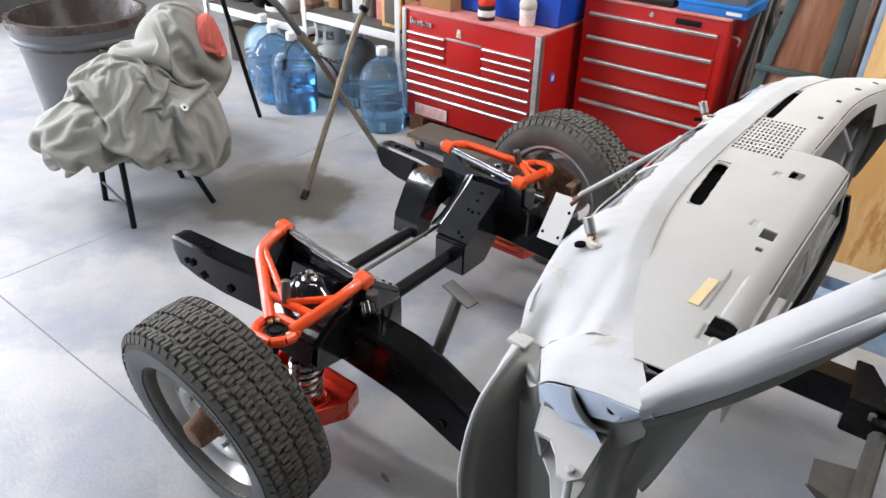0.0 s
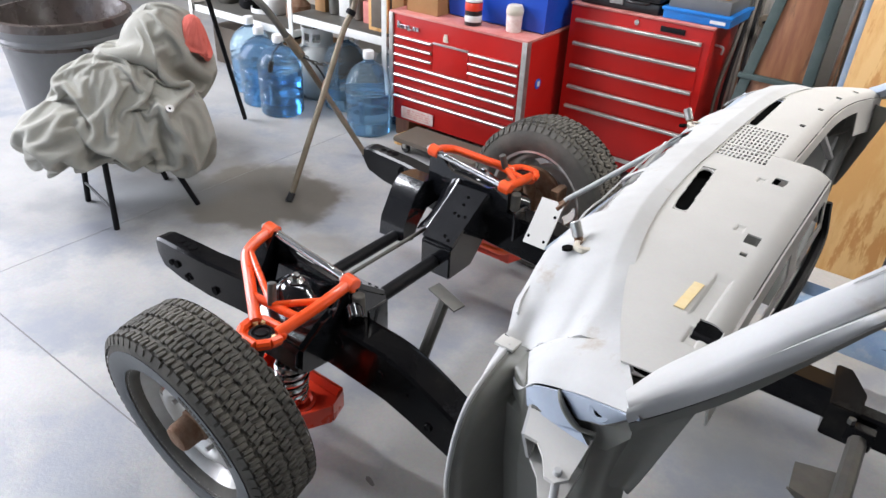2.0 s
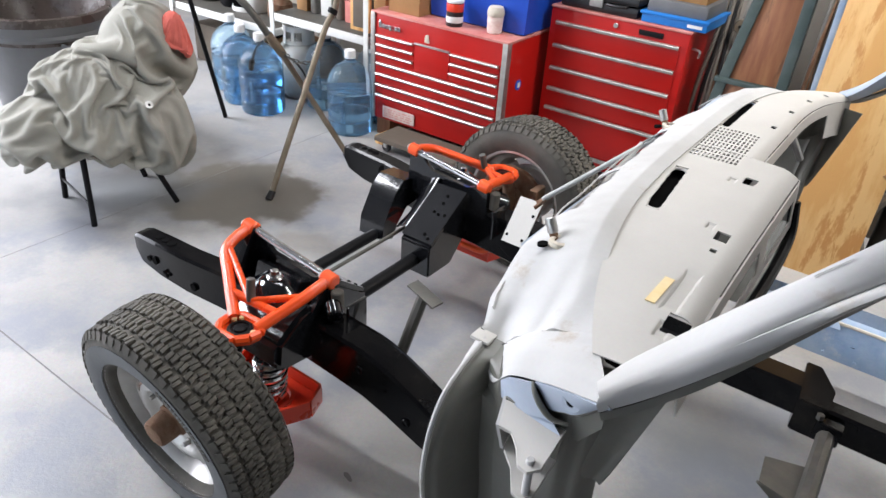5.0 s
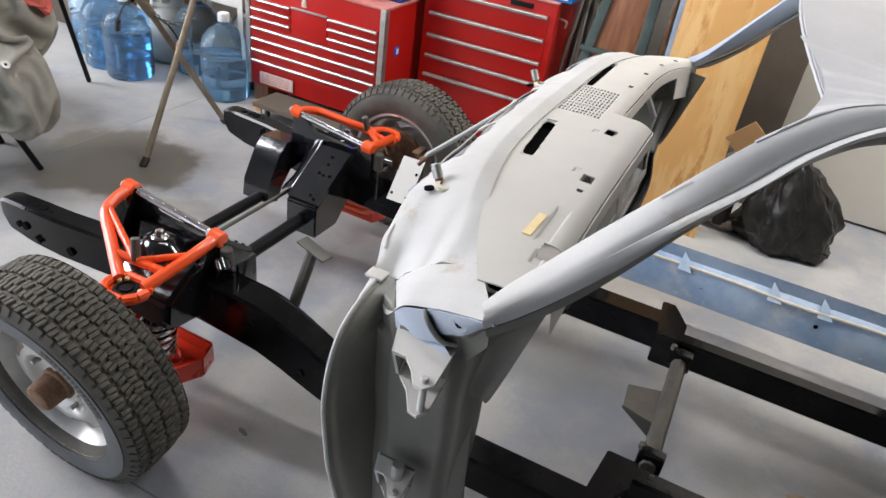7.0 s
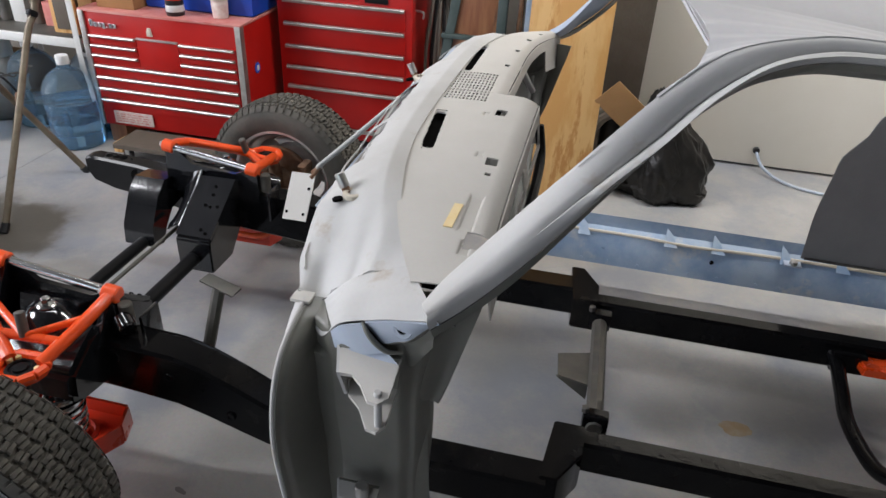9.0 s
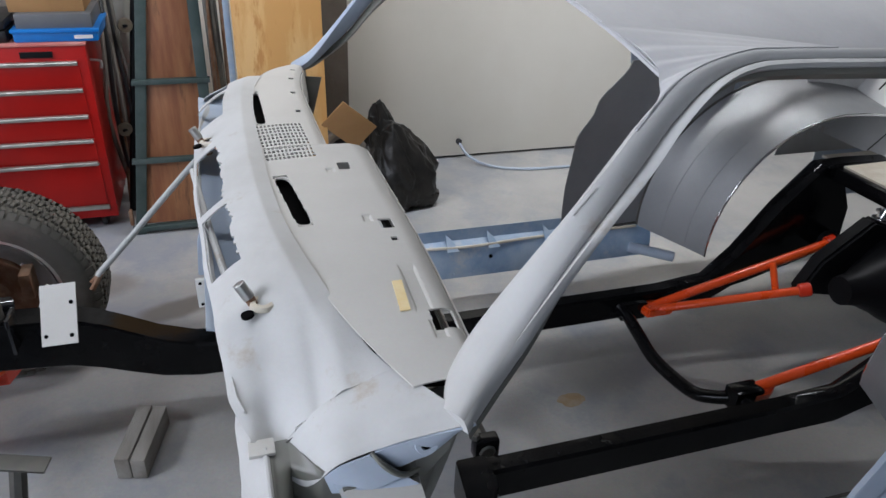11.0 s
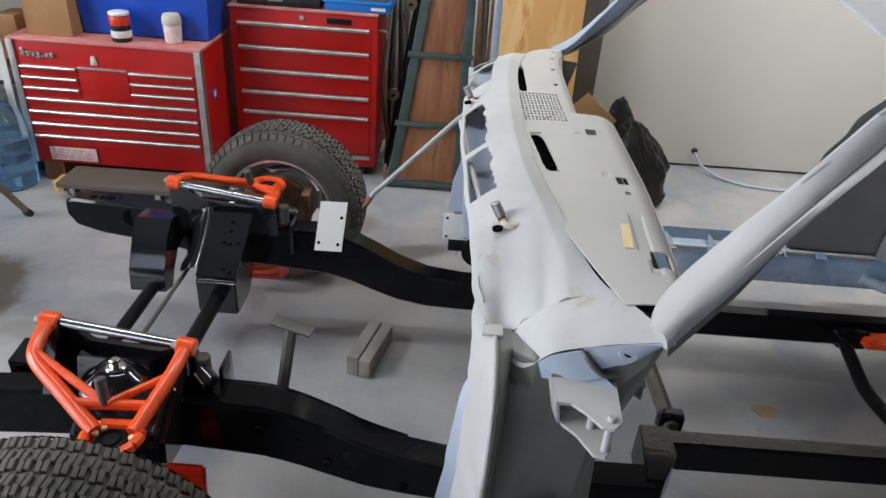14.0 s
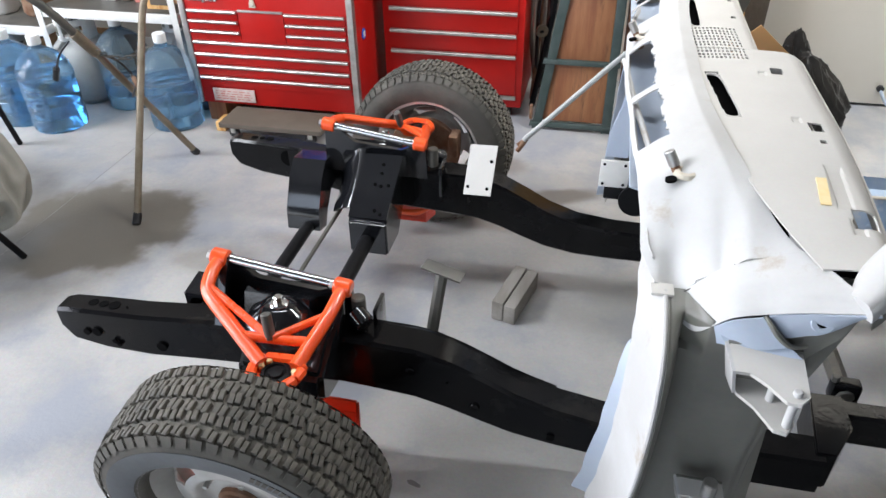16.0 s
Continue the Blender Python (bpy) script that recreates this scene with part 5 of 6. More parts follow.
    if s < 0:
        lp = part("lock_post", sheet(post_pt, 90, 150, 0.004, post_keep), BLUE_PRIMER, body, "pale blue primed door lock post", smooth=50)
        part("post_front_wall", sheet(lambda u, v: (post_pt(0, v)[0] + 0.005 * u, post_pt(0, v)[1] - s * 0.014 * u, post_pt(0, v)[2]), 4, 30, 0.004), BLUE_PRIMER, lp)
        part("bolt_hole", lathe([(0.006, -0.003), (0.010, 0.002), (0.022, 0.0)], (2.285, post_pt(0.45, 0.33)[1] + 0.003 * s, 0.612), (0, s, 0.05), 20, closed=False), BLUE_PRIMER, lp)
        disc_hole((2.285, post_pt(0.45, 0.33)[1] + 0.003 * s, 0.612), (0, s, 0.05), 0.008, lp)
        # black plate behind the slot, in place of the shade inside the post
        part("post_backing", box(2.22, y(0.745), 0.36, 2.37, y(0.75), 0.58), HOLE_SHADE, lp)

    # inner quarter panel, tub and trunk side
    part("inner_quarter", sheet(lambda u, v: (lerp(curve([(0, 2.09), (0.25, 2.085), (0.55, 2.10), (0.75, 2.165), (1, 2.28)], v) if s > 0 else 2.46, 2.75, u), y(lerp(0.70, 0.685, v ** 2)), lerp(0.30, 0.98, v)), 20, 24, 0.004), TUB_METAL, body, "bare grey inner quarter panel")
    part("outer_quarter", sheet(lambda u, v: (lerp(curve([(0, 2.36), (0.15, 2.47), (0.45, 2.50), (0.75, 2.45), (1, 2.335)], v), 4.2, u), y(lerp(0.815, 0.86, math.sin(v * 3.14)) - 0.10 * max(0, v - 0.8)), lerp(0.26, 0.98, v)), 20, 16, 0.004, lambda u, v: (lerp(2.30, 4.2, u) - 3.0) ** 2 + (lerp(0.26, 0.98, v) - 0.34) ** 2 > 0.38 ** 2), BLUE_PRIMER, body, "primed outer quarter panel with a wheel opening")

    def tub(u, v):
        a = radians(lerp(184, 30, u))
        R0, cx, cz = lerp(0.495, 0.555, v), lerp(3.04, 2.985, v), 0.335
        return (cx + R0 * math.cos(a) * (1.0 if math.cos(a) < 0 else 1.5), y(lerp(0.39 if s > 0 else 0.37, 0.695, v)), cz + R0 * math.sin(a))
    tb_ = part("wheel_tub", sheet(tub, 48, 12, 0.004), TUB_METAL, body, "wide bare sheet-metal wheel tub", smooth=60)
    part("tub_lip", tube([tub(k / 30, 0.0) for k in range(31)], 0.005, 8, smooth=False), CHROME, tb_)
    part("tub_sealer", tube([(tub(k / 30, 1)[0], y(0.690), tub(k / 30, 1)[2] + 0.003) for k in range(31)], 0.0045, 6, smooth=False), TAR, tb_)
    for v in (0.28, 0.62):
        part("tub_bead", tube([Vector(tub(k / 10 * 0.35, v)) for k in range(11)], 0.0018, 6, smooth=False), TUB_METAL, tb_)
    part("quarter_sealer", tube([(2.10, y(0.695), 0.305), (2.3, y(0.695), 0.302), (2.46, y(0.695), 0.306)], 0.005, 6), TAR, body)
    part("trunk_side", sheet(lambda u, v: (lerp(3.05, 4.15, u), y(lerp(0.70, 0.62, v)), lerp(0.55, 1.02, v)), 8, 8, 0.004), PRIMER, body, "white primed trunk side")
    part("trunk_sealer", tube([(3.20, y(0.66), 0.93), (3.22, y(0.64), 1.0)], 0.004, 6), TAR, body)
part("package_shelf", prism([(2.985, 0.47), (3.215, 0.47), (3.215, -0.40), (2.985, -0.38)], "z", 0.664, 0.672), BONDO, body, "tan painted package shelf panel")
part("shelf_front", box(2.968, -0.36, 0.615, 2.982, 0.46, 0.662, 0.002), CHASSIS, body)
divider = part("trunk_divider", sheet(lambda u, v: (lerp(3.21, 3.44, v), lerp(-0.66, 0.76, u), lerp(0.66, 1.03, v)), 14, 8, 0.004), PRIMER, body, "white primed trunk divider panel")
disc_hole((3.2875, 0.415, 0.7975), (-0.85, 0, 0.5), 0.028, divider)
part("divider_seam", tube([(3.285, 0.455, 0.785), (3.255, 0.462, 0.735), (3.212, 0.48, 0.668)], 0.004, 6), TAR, divider)
part("divider_seam", tube([(3.33, 0.62, 0.86), (3.40, 0.60, 0.98)], 0.004, 6), TAR, divider)
part("rear_roof_post", sheet(lambda u, v: (lerp(2.75, 3.7, v) + 0.2 * u, YB + lerp(-0.62, -0.75, v), lerp(1.30, 0.95, v) + 0.02 * u), 6, 12, 0.006), ROOF_PRIMER, body)
part("rear_roof_post", sheet(lambda u, v: (lerp(2.75, 3.7, v) + 0.2 * u, YB + lerp(0.62, 0.75, v), lerp(1.30, 0.95, v) + 0.02 * u), 6, 12, 0.006), ROOF_PRIMER, body)
part("tulip_panel", sheet(lambda u, v: (lerp(3.68, 4.2, v), lerp(-0.72, 0.84, u), lerp(0.99, 0.95, v)), 12, 6, 0.004), PRIMER, body)

# drilled plate leaning on the far rail, and the bent rod that hangs from the cowl
pl = part("mount_plate", quad_plate((0.349, 0.322, 0.572), (0.437, 0.311, 0.580), (0.430, 0.224, 0.447), (0.341, 0.238, 0.438), 0.004), DASH_PRIMER, chassis, "white drilled mounting plate")
PLATE_N = Vector((0.088, -0.011, 0.008)).cross(Vector((0.008, 0.084, 0.134))).normalized()
for a, b in ((0.86, 0.32), (0.84, 0.86), (0.13, 0.84)):
    p = Vector((0.349, 0.322, 0.572)).lerp(Vector((0.437, 0.311, 0.580)), a).lerp(Vector((0.341, 0.238, 0.438)).lerp(Vector((0.430, 0.224, 0.447)), a), b)
    disc_hole(p + PLATE_N * 0.0042, PLATE_N, 0.0055, pl)
prop = part("prop_rod", tube([(0.537, 0.098, 0.711), (0.545, 0.102, 0.722), (0.60, 0.124, 0.772), (0.76, 0.190, 0.920), (0.80, 0.205, 0.950)], 0.0075, 10), CYL_GREY, body, "dull grey bent rod")
for k in (-1, 1):
    part("rod_tip", tube([(0.542, 0.100, 0.716), (0.531, 0.096 + 0.004 * k, 0.702 + 0.003 * k), (0.520, 0.091 + 0.006 * k, 0.690 + 0.006 * k)], 0.0065, 8), RUSTY, prop)


# ---- along the back wall ----
def drawer(parent, x0, x1, y, z0, z1, wide=0.02):
    """A drawer front with a rolled aluminium pull along its upper edge."""
    d = part("drawer", box(x0, y - 0.006, z0 + 0.003, x1, y + 0.02, z1 - 0.003, 0.002), RED, parent)
    prof = [(y - 0.004, z1 - 0.004), (y - 0.018, z1 - 0.006), (y - 0.022, z1 - 0.011), (y - 0.018, z1 - 0.004 - wide), (y - 0.006, z1 - 0.006 - wide)]
    part("pull", prism(prof, "x", x0 + 0.004, x1 - 0.004), TRIM, d, "brushed aluminium drawer pull")
    return d


# low chest on timber blocks
CX0, CX1, CY = -1.305, -0.425, 1.465
chest = thing("tool_chest", ((CX0 + CX1) / 2, 1.7, 0.1), "low red tool chest with aluminium drawer pulls on timber", "tool chest")
part("body", box(CX0, CY, 0.10, CX1, 1.98, 0.695, 0.006), RED, chest)
part("top_panel", box(CX0 - 0.004, CY - 0.006, 0.695, CX1 + 0.004, 1.985, 0.708, 0.003), RED_TOP, chest, "scuffed pinkish red chest top")
for x in (CX0 - 0.004, CX1 - 0.026):
    part("corner_trim", box(x, CY - 0.010, 0.10, x + 0.03, CY + 0.004, 0.70, 0.003), TRIM, chest)
part("side_trim", box(CX1 - 0.001, CY - 0.004, 0.10, CX1 + 0.004, CY + 0.03, 0.70, 0.001), TRIM, chest)
for k in range(3):
    z1 = 0.59 - 0.050 * k
    drawer(chest, CX0 + 0.035, CX0 + 0.30, CY, z1 - 0.05, z1, 0.014)
    drawer(chest, CX1 - 0.34, CX1 - 0.035, CY, z1 - 0.05, z1, 0.014)
part("centre_panel", box(CX0 + 0.305, CY - 0.007, 0.44, CX1 - 0.345, CY + 0.01, 0.585, 0.002), RED, chest)
part("centre_pull", box(CX0 + 0.305, CY - 0.014, 0.582, CX1 - 0.345, CY + 0.0, 0.592, 0.002), TRIM, chest)
for k in range(4):
    z1 = 0.437 - 0.061 * k
    drawer(chest, CX0 + 0.035, CX1 - 0.035, CY, z1 - 0.061, z1, 0.016)
part("base_label", box(CX0 + 0.09, CY - 0.010, 0.118, CX0 + 0.32, CY - 0.003, 0.185, 0.001), LABEL, chest, "faded paper label")
rng = random.Random(12)
for r in range(4):
    x = CX0 + 0.105
    while x < CX0 + 0.30:
        w = rng.uniform(0.012, 0.04)
        part("label_bar", box(x, CY - 0.0115, 0.130 + 0.013 * r, min(x + w, CX0 + 0.305), CY - 0.0095, 0.134 + 0.013 * r), RED_TOP, chest)
        x += w + 0.01
part("key_lock", rod((CX0 + 0.385, CY - 0.012, 0.625), (CX0 + 0.385, CY, 0.625), 0.013, seg=14), BONDO, chest, "tarnished brass lock")
part("lock_tongue", prism([(CX0 + 0.37, 0.605), (CX0 + 0.40, 0.605), (CX0 + 0.393, 0.645), (CX0 + 0.377, 0.645)], "y", CY - 0.008, CY), BONDO, chest)
for k, (dx, w, h) in enumerate(((0, 0.020, 0.036), (0.025, 0.018, 0.022), (0.048, 0.018, 0.022), (0.071, 0.018, 0.030), (0.094, 0.010, 0.007), (0.110, 0.018, 0.022), (0.133, 0.018, 0.022))):
    part("badge_bar", box(CX0 + 0.055 + dx, CY - 0.010, 0.625 - 0.006 * (k == 3), CX0 + 0.055 + dx + w, CY - 0.002, 0.625 - 0.006 * (k == 3) + h, 0.002), CHROME, chest)
part("side_emblem", lathe([(0.0, 0.003), (0.026, 0.003), (0.028, 0.001), (0.028, 0)], (CX1 + 0.002, 1.60, 0.465), (1, 0, 0), 24), BLUE_PLASTIC, chest, "small round emblem")
part("emblem_bar", box(CX1 + 0.004, 1.59, 0.452, CX1 + 0.007, 1.612, 0.478), WHITE_CAP, chest)
solid("timber_block", box(-1.27, 1.47, 0.0, -1.17, 1.95, 0.10, 0.004), OLD_WOOD, "short reddish timber block under the chest", "timber block", group="timber blocks")
solid("timber_block", box(-0.58, 1.50, 0.0, -0.48, 1.95, 0.10, 0.004), OLD_WOOD, "short reddish timber block under the chest", "timber block", group="timber blocks")
dol = thing("creeper_dolly", (-0.83, 1.36, 0), "low wooden dolly board on small castors", "dolly")
part("board", box(-1.10, 1.25, 0.065, -0.56, 1.46, 0.092, 0.006), DARK_TIMBER, dol)
for x in (-1.04, -0.63):
    for y in (1.29, 1.42):
        c = part("castor", rod((x, y - 0.012, 0.028), (x, y + 0.012, 0.028), 0.027, seg=18), BLACK_PLASTIC, dol)
        part("castor_fork", box(x - 0.012, y - 0.018, 0.03, x + 0.012, y + 0.018, 0.066, 0.002), ZINC, c)
dol2 = box(-1.17, 1.34, 0.0, -1.12, 1.44, 0.05, 0.004)
solid("wood_offcut", dol2, PLY, "pale wood offcut on the floor", "offcut")

# tall cabinet
KX0, KX1, KY = -0.375, 0.345, 1.775
cab = thing("tool_cabinet", ((KX0 + KX1) / 2, 2.0, 0.0), "tall red five-drawer tool cabinet with silver pulls", "tool cabinet")
part("body", box(KX0, KY, 0.06, KX1, 2.23, 0.845, 0.008), RED, cab)
part("cap", box(KX0 - 0.004, KY - 0.004, 0.845, KX1 + 0.004, 2.234, 0.855, 0.003), RED_TOP, cab)
edges = [0.79, 0.675, 0.56, 0.45, 0.345]
for a, b in zip(edges, edges[1:] + [0.315]):
    if b > 0.32:
        drawer(cab, KX0 + 0.035, KX1 - 0.035, KY, b, a, 0.018)
drawer(cab, KX0 + 0.035, KX1 - 0.035, KY, 0.13, 0.345, 0.018)
part("lower_trim", box(KX0 + 0.035, KY - 0.010, 0.325, KX1 - 0.035, KY - 0.002, 0.330), TRIM, cab)
part("base_trim", box(KX0 + 0.03, KY - 0.012, 0.105, KX1 - 0.03, KY, 0.125, 0.002), TRIM, cab)
part("key_lock", rod((-0.02, KY - 0.01, 0.818), (-0.02, KY, 0.818), 0.012, seg=14), ZINC, cab)
part("badge", box(0.10, KY - 0.008, 0.800, 0.22, KY, 0.825, 0.002), SATIN, cab)
for x in (KX0 + 0.07, KX1 - 0.07):
    for y in (1.83, 2.17):
        part("castor", rod((x - 0.014, y, 0.032), (x + 0.014, y, 0.032), 0.032, seg=16), BLACK_PLASTIC, cab)
part("side_hook", tube([(KX1, 1.84, 0.77), (KX1 + 0.04, 1.83, 0.765), (KX1 + 0.04, 1.83, 0.735)], 0.006, 6), ZINC, cab)

# on the chest and cabinet
tote = thing("storage_tote", (-0.72, 1.78, 0.708), "blue plastic storage tote on the chest", "tote")
bm = bmesh.new()
rings = []
for z, e in ((0.708, 0.0), (0.715, 0.012), (0.98, 0.03), (0.985, 0.045), (1.01, 0.045)):
    rings.append([bm.verts.new((x, y, z)) for x, y in ((-1.00 - e, 1.625 - e), (-0.44 + e, 1.625 - e), (-0.44 + e, 1.95 + e), (-1.00 - e, 1.95 + e))])
bridge(bm, rings)
part("tub", bm, BLUE_PLASTIC, tote)
part("lid", box(-1.05, 1.575, 1.01, -0.39, 2.0, 1.03, 0.008), BLUE_PLASTIC, tote)
can = thing("coffee_can", (-0.80, 1.53, 0.708), "black can with a red band on the chest", "can")
part("body", lathe([(0.042, 0), (0.044, 0.003), (0.044, 0.12), (0.042, 0.122)], (-0.80, 1.53, 0.708), (0, 0, 1), 28), BLACK_PLASTIC, can)
part("band", lathe([(0.0445, 0.075), (0.0452, 0.077), (0.0452, 0.112), (0.0445, 0.114)], (-0.80, 1.53, 0.708), (0, 0, 1), 28, closed=False), RED_ARM, can)
part("label_panel", lathe([(0.0445, 0.02), (0.045, 0.021), (0.045, 0.05), (0.0445, 0.051)], (-0.80, 1.53, 0.708), (0, 0, 1), 28, closed=False), WHITE_METAL, can)
part("lid", lathe([(0.045, 0.118), (0.046, 0.128), (0.042, 0.131), (0.0, 0.131)], (-0.80, 1.53, 0.708), (0, 0, 1), 28), WHITE_CAP, can)
jar = thing("plastic_jar", (-0.575, 1.565, 0.708), "cloudy plastic jar with a tan lid on the chest", "jar")
part("body", lathe([(0.034, 0), (0.038, 0.004), (0.041, 0.085), (0.038, 0.09)], (-0.575, 1.565, 0.708), (0, 0, 1), 24), LABEL, jar)
part("lid", lathe([(0.042, 0.085), (0.044, 0.09), (0.043, 0.112), (0.035, 0.13), (0.0, 0.134)], (-0.575, 1.565, 0.708), (0, 0, 1), 24), BONDO, jar, "tan domed lid")
crate = thing("wooden_box", (-1.13, 1.62, 0.708), "open brown cardboard box on the chest", "box")
for q in ((-1.235, 1.52, -1.23, 1.76), (-1.03, 1.52, -1.025, 1.76), (-1.23, 1.52, -1.03, 1.525), (-1.23, 1.755, -1.03, 1.76), ):
    part("side", box(q[0], q[1], 0.709, q[2], q[3], 0.93, 0.001), CARD, crate)
part("base", box(-1.23, 1.525, 0.709, -1.03, 1.755, 0.714), CARD, crate)
case = thing("black_tool_case", (-0.14, 1.90, 0.855), "black plastic tool case with a grey latch", "tool case")
part("shell", box(-0.345, 1.80, 0.855, 0.065, 2.1, 0.905, 0.014), BLACK_PLASTIC, case)
part("lid", box(-0.345, 1.80, 0.907, 0.065, 2.1, 0.945, 0.014), BLACK_PLASTIC, case)
part("latch", box(-0.185, 1.788, 0.88, -0.115, 1.802, 0.928, 0.004), ZINC, case)
part("handle", tube([(-0.09, 1.80, 0.905), (-0.08, 1.77, 0.905), (-0.0, 1.77, 0.905), (0.01, 1.80, 0.905)], 0.008, 8), BLACK_PLASTIC, case)
case = thing("blue_tool_case", (0.22, 1.93, 0.855), "bright blue plastic case with a grey lid", "tool case")
CASE_BLUE = material("bright_blue_plastic", (0.015, 0.20, 0.62), 0.35, second=(0.012, 0.16, 0.52), scale=4, bump=0.01)
part("shell", box(0.085, 1.80, 0.855, 0.40, 2.12, 0.895, 0.008), CASE_BLUE, case)
part("rim", box(0.078, 1.793, 0.893, 0.407, 2.127, 0.907, 0.004), CASE_BLUE, case)
part("lid", box(0.10, 1.815, 0.905, 0.385, 2.10, 0.965, 0.008), CAN_GREY, case)
part("label_strip", box(0.31, 1.796, 0.868, 0.38, 1.801, 0.882), WHITE_CAP, case)
solid("cardboard_flat", box(0.08, 1.85, 0.965, 0.36, 2.12, 1.03, 0.004), CARD, "tan cardboard box on the blue case", "box")

# old panelled board and clutter beside it
rack = thing("board_rack", (0.60, 1.74, 0), "old wooden panels in a dark green frame", "panel rack")
LEAN = 0.10


def rk(x, y, z):
    return (x, 1.70 + y + LEAN * z, z)


def lean_box(x0, x1, z0, z1, y0, y1):
    bm = box(x0, y0, z0, x1, y1, z1, 0.003)
    for q in bm.verts:
        q.co = Vector(rk(q.co.x, q.co.y, q.co.z))
    return bm


def slant(bm):
    """The left side of the old frame is racked over to the right."""
    for v in bm.verts:
        if v.co.x < 0.6:
            v.co.x += 0.145 * v.co.z
    return bm


part("board", slant(lean_box(0.455, 0.765, 0.045, 0.335, -0.008, 0.012)), OLD_WOOD, rack)
part("board", slant(lean_box(0.455, 0.765, 0.355, 0.68, -0.008, 0.012)), OLD_WOOD, rack)
part("board", slant(lean_box(0.455, 0.765, 0.70, 1.10, -0.008, 0.012)), OLD_WOOD, rack)
for x in (0.415, 0.765):
    part("stile", slant(lean_box(x, x + 0.045, 0.0, 1.14, -0.022, 0.022)), GREEN_FRAME, rack)
for z in (0.015, 0.333, 0.678, 1.10):
    part("crossbar", slant(lean_box(0.40, 0.82, z, z + 0.022, -0.030, 0.0)), GREEN_FRAME, rack)
part("hinge", lean_box(0.40, 0.415, 0.05, 0.12, -0.03, 0.0), RUSTY, rack)
car_jack = thing("rolling_frame", (0.42, 2.1, 0), "dark steel tube frame with small castors leaning on the wall", "steel frame")
part("tube", rod((0.385, 1.95, 0.0), (0.545, 2.12, 1.05), 0.016), SATIN, car_jack)
part("tube", rod((0.372, 2.05, 0.0), (0.43, 2.2, 1.10), 0.011), RUSTY, car_jack)
for z in (0.40, 0.86):
    t = z / 1.05
    cst = part("castor", lathe([(0.0, -0.012), (0.030, -0.012), (0.034, 0.0), (0.030, 0.012), (0.0, 0.012)], (lerp(0.385, 0.545, t) - 0.035, lerp(1.95, 2.12, t) - 0.02, z), (0.3, -1, 0), 20), TRIPOD, car_jack, "small worn castor wheel")
    part("axle", rod((lerp(0.385, 0.545, t) - 0.04, lerp(1.95, 2.12, t) - 0.04, z), (lerp(0.385, 0.545, t), lerp(1.95, 2.12, t) + 0.01, z), 0.007, seg=8), SATIN, cst)
drop = sheet(lambda u, v: (lerp(0.36, 0.50, u) + 0.08 * v, 2.30 + 0.03 * math.sin(u * 9 + v * 2), lerp(0.25, 1.15, v) - 0.08 * u * (1 - v)), 24, 20, 0.004)
solid("dust_sheet", drop, CANVAS, "pale grey dust sheet hanging behind the cabinet", "dust sheet", smooth=70)
solid("pale_batten", box(0.50, 2.36, 0.0, 0.56, 2.39, 1.5, 0.003), WALL_PAINT, "pale batten leaning on the wall", "batten")
clut = thing("steel_bar_bundle", (0.87, 1.95, 0), "bundle of dark steel bars leaning on the wall", "bars")
rng = random.Random(21)
for k in range(7):
    x = 0.835 + 0.010 * k
    part("bar", rod((x, 1.80 + rng.uniform(0, 0.12), 0.0), (x + rng.uniform(-0.03, 0.03), 2.2, rng.uniform(1.2, 1.9)), 0.008 + 0.004 * (k % 2), seg=8), DUSTY if k % 3 else RUSTY, clut)
clut = thing("hose_bundle", (0.40, 2.1, 0), "dark hoses and cords hung by the cabinet", "hoses")
for k in range(5):
    x = 0.36 + 0.014 * k
    part("hose", tube([(x, 2.24, 1.15), (x + 0.02, 2.05 + 0.02 * k, 0.8), (x - 0.01 + 0.02 * k, 2.02, 0.45), (x + 0.02, 2.1, 0.10), (x + 0.06, 2.2, 0.012)], 0.010, 8), BLACK_PLASTIC if k % 2 else BROWN_SACK, clut)
solid("pale_board", box(0.47, 2.3, 0.0, 0.53, 2.36, 1.7, 0.004), WALL_PAINT, "pale painted batten against the wall", "batten")
solid("pale_board", box(0.80, 2.4, 0.0, 1.25, 2.42, 1.8, 0.003), WALL_PAINT, "pale wall board leaning behind the plywood", "board")
solid("blue_edge_panel", box(0.905, 1.70, 0.0, 0.93, 1.745, 1.6, 0.003), SILL_BLUE, "narrow blue painted steel strip", "strip")
bm = box(0.935, 1.555, 0.0, 1.305, 1.573, 1.65, 0.002)
for q in bm.verts:
    q.co.y += 0.10 * q.co.z
solid("plywood_sheet", bm, PLY, "upright plywood sheet with bold orange grain", "plywood")

# bag, card and hose on the floor by the plywood
bag = bmesh.new()
bmesh.ops.create_icosphere(bag, subdivisions=6, radius=1)
for q in bag.verts:
    p = q.co.copy()
    crease = abs(noise.noise(p * 3.4 + Vector((0, 0, 2 * p.x)))) + 0.3 * abs(noise.noise(p * 7.0 + Vector((3, 1, 0))))
    lump = 1 + 0.34 * noise.noise(p * 1.5 + Vector((4, 0, 0))) - 0.15 * crease
    taper = 1 - 0.52 * max(0, p.z)
    q.co = Vector((1.665 + 0.205 * p.x * lump * taper - 0.085 * max(0, p.z), 1.76 + 0.17 * p.y * lump * taper, max(0.004, 0.19 + 0.32 * p.z * lump)))
    if q.co.z < 0.07:
        q.co.x += 0.14 * (q.co.x - 1.675)
solid("bin_bag", bag, BAG, "crumpled black bin bag slumped on the floor", "bag", smooth=60)
bm = box(-0.105, -0.003, -0.075, 0.105, 0.003, 0.075, 0.001)
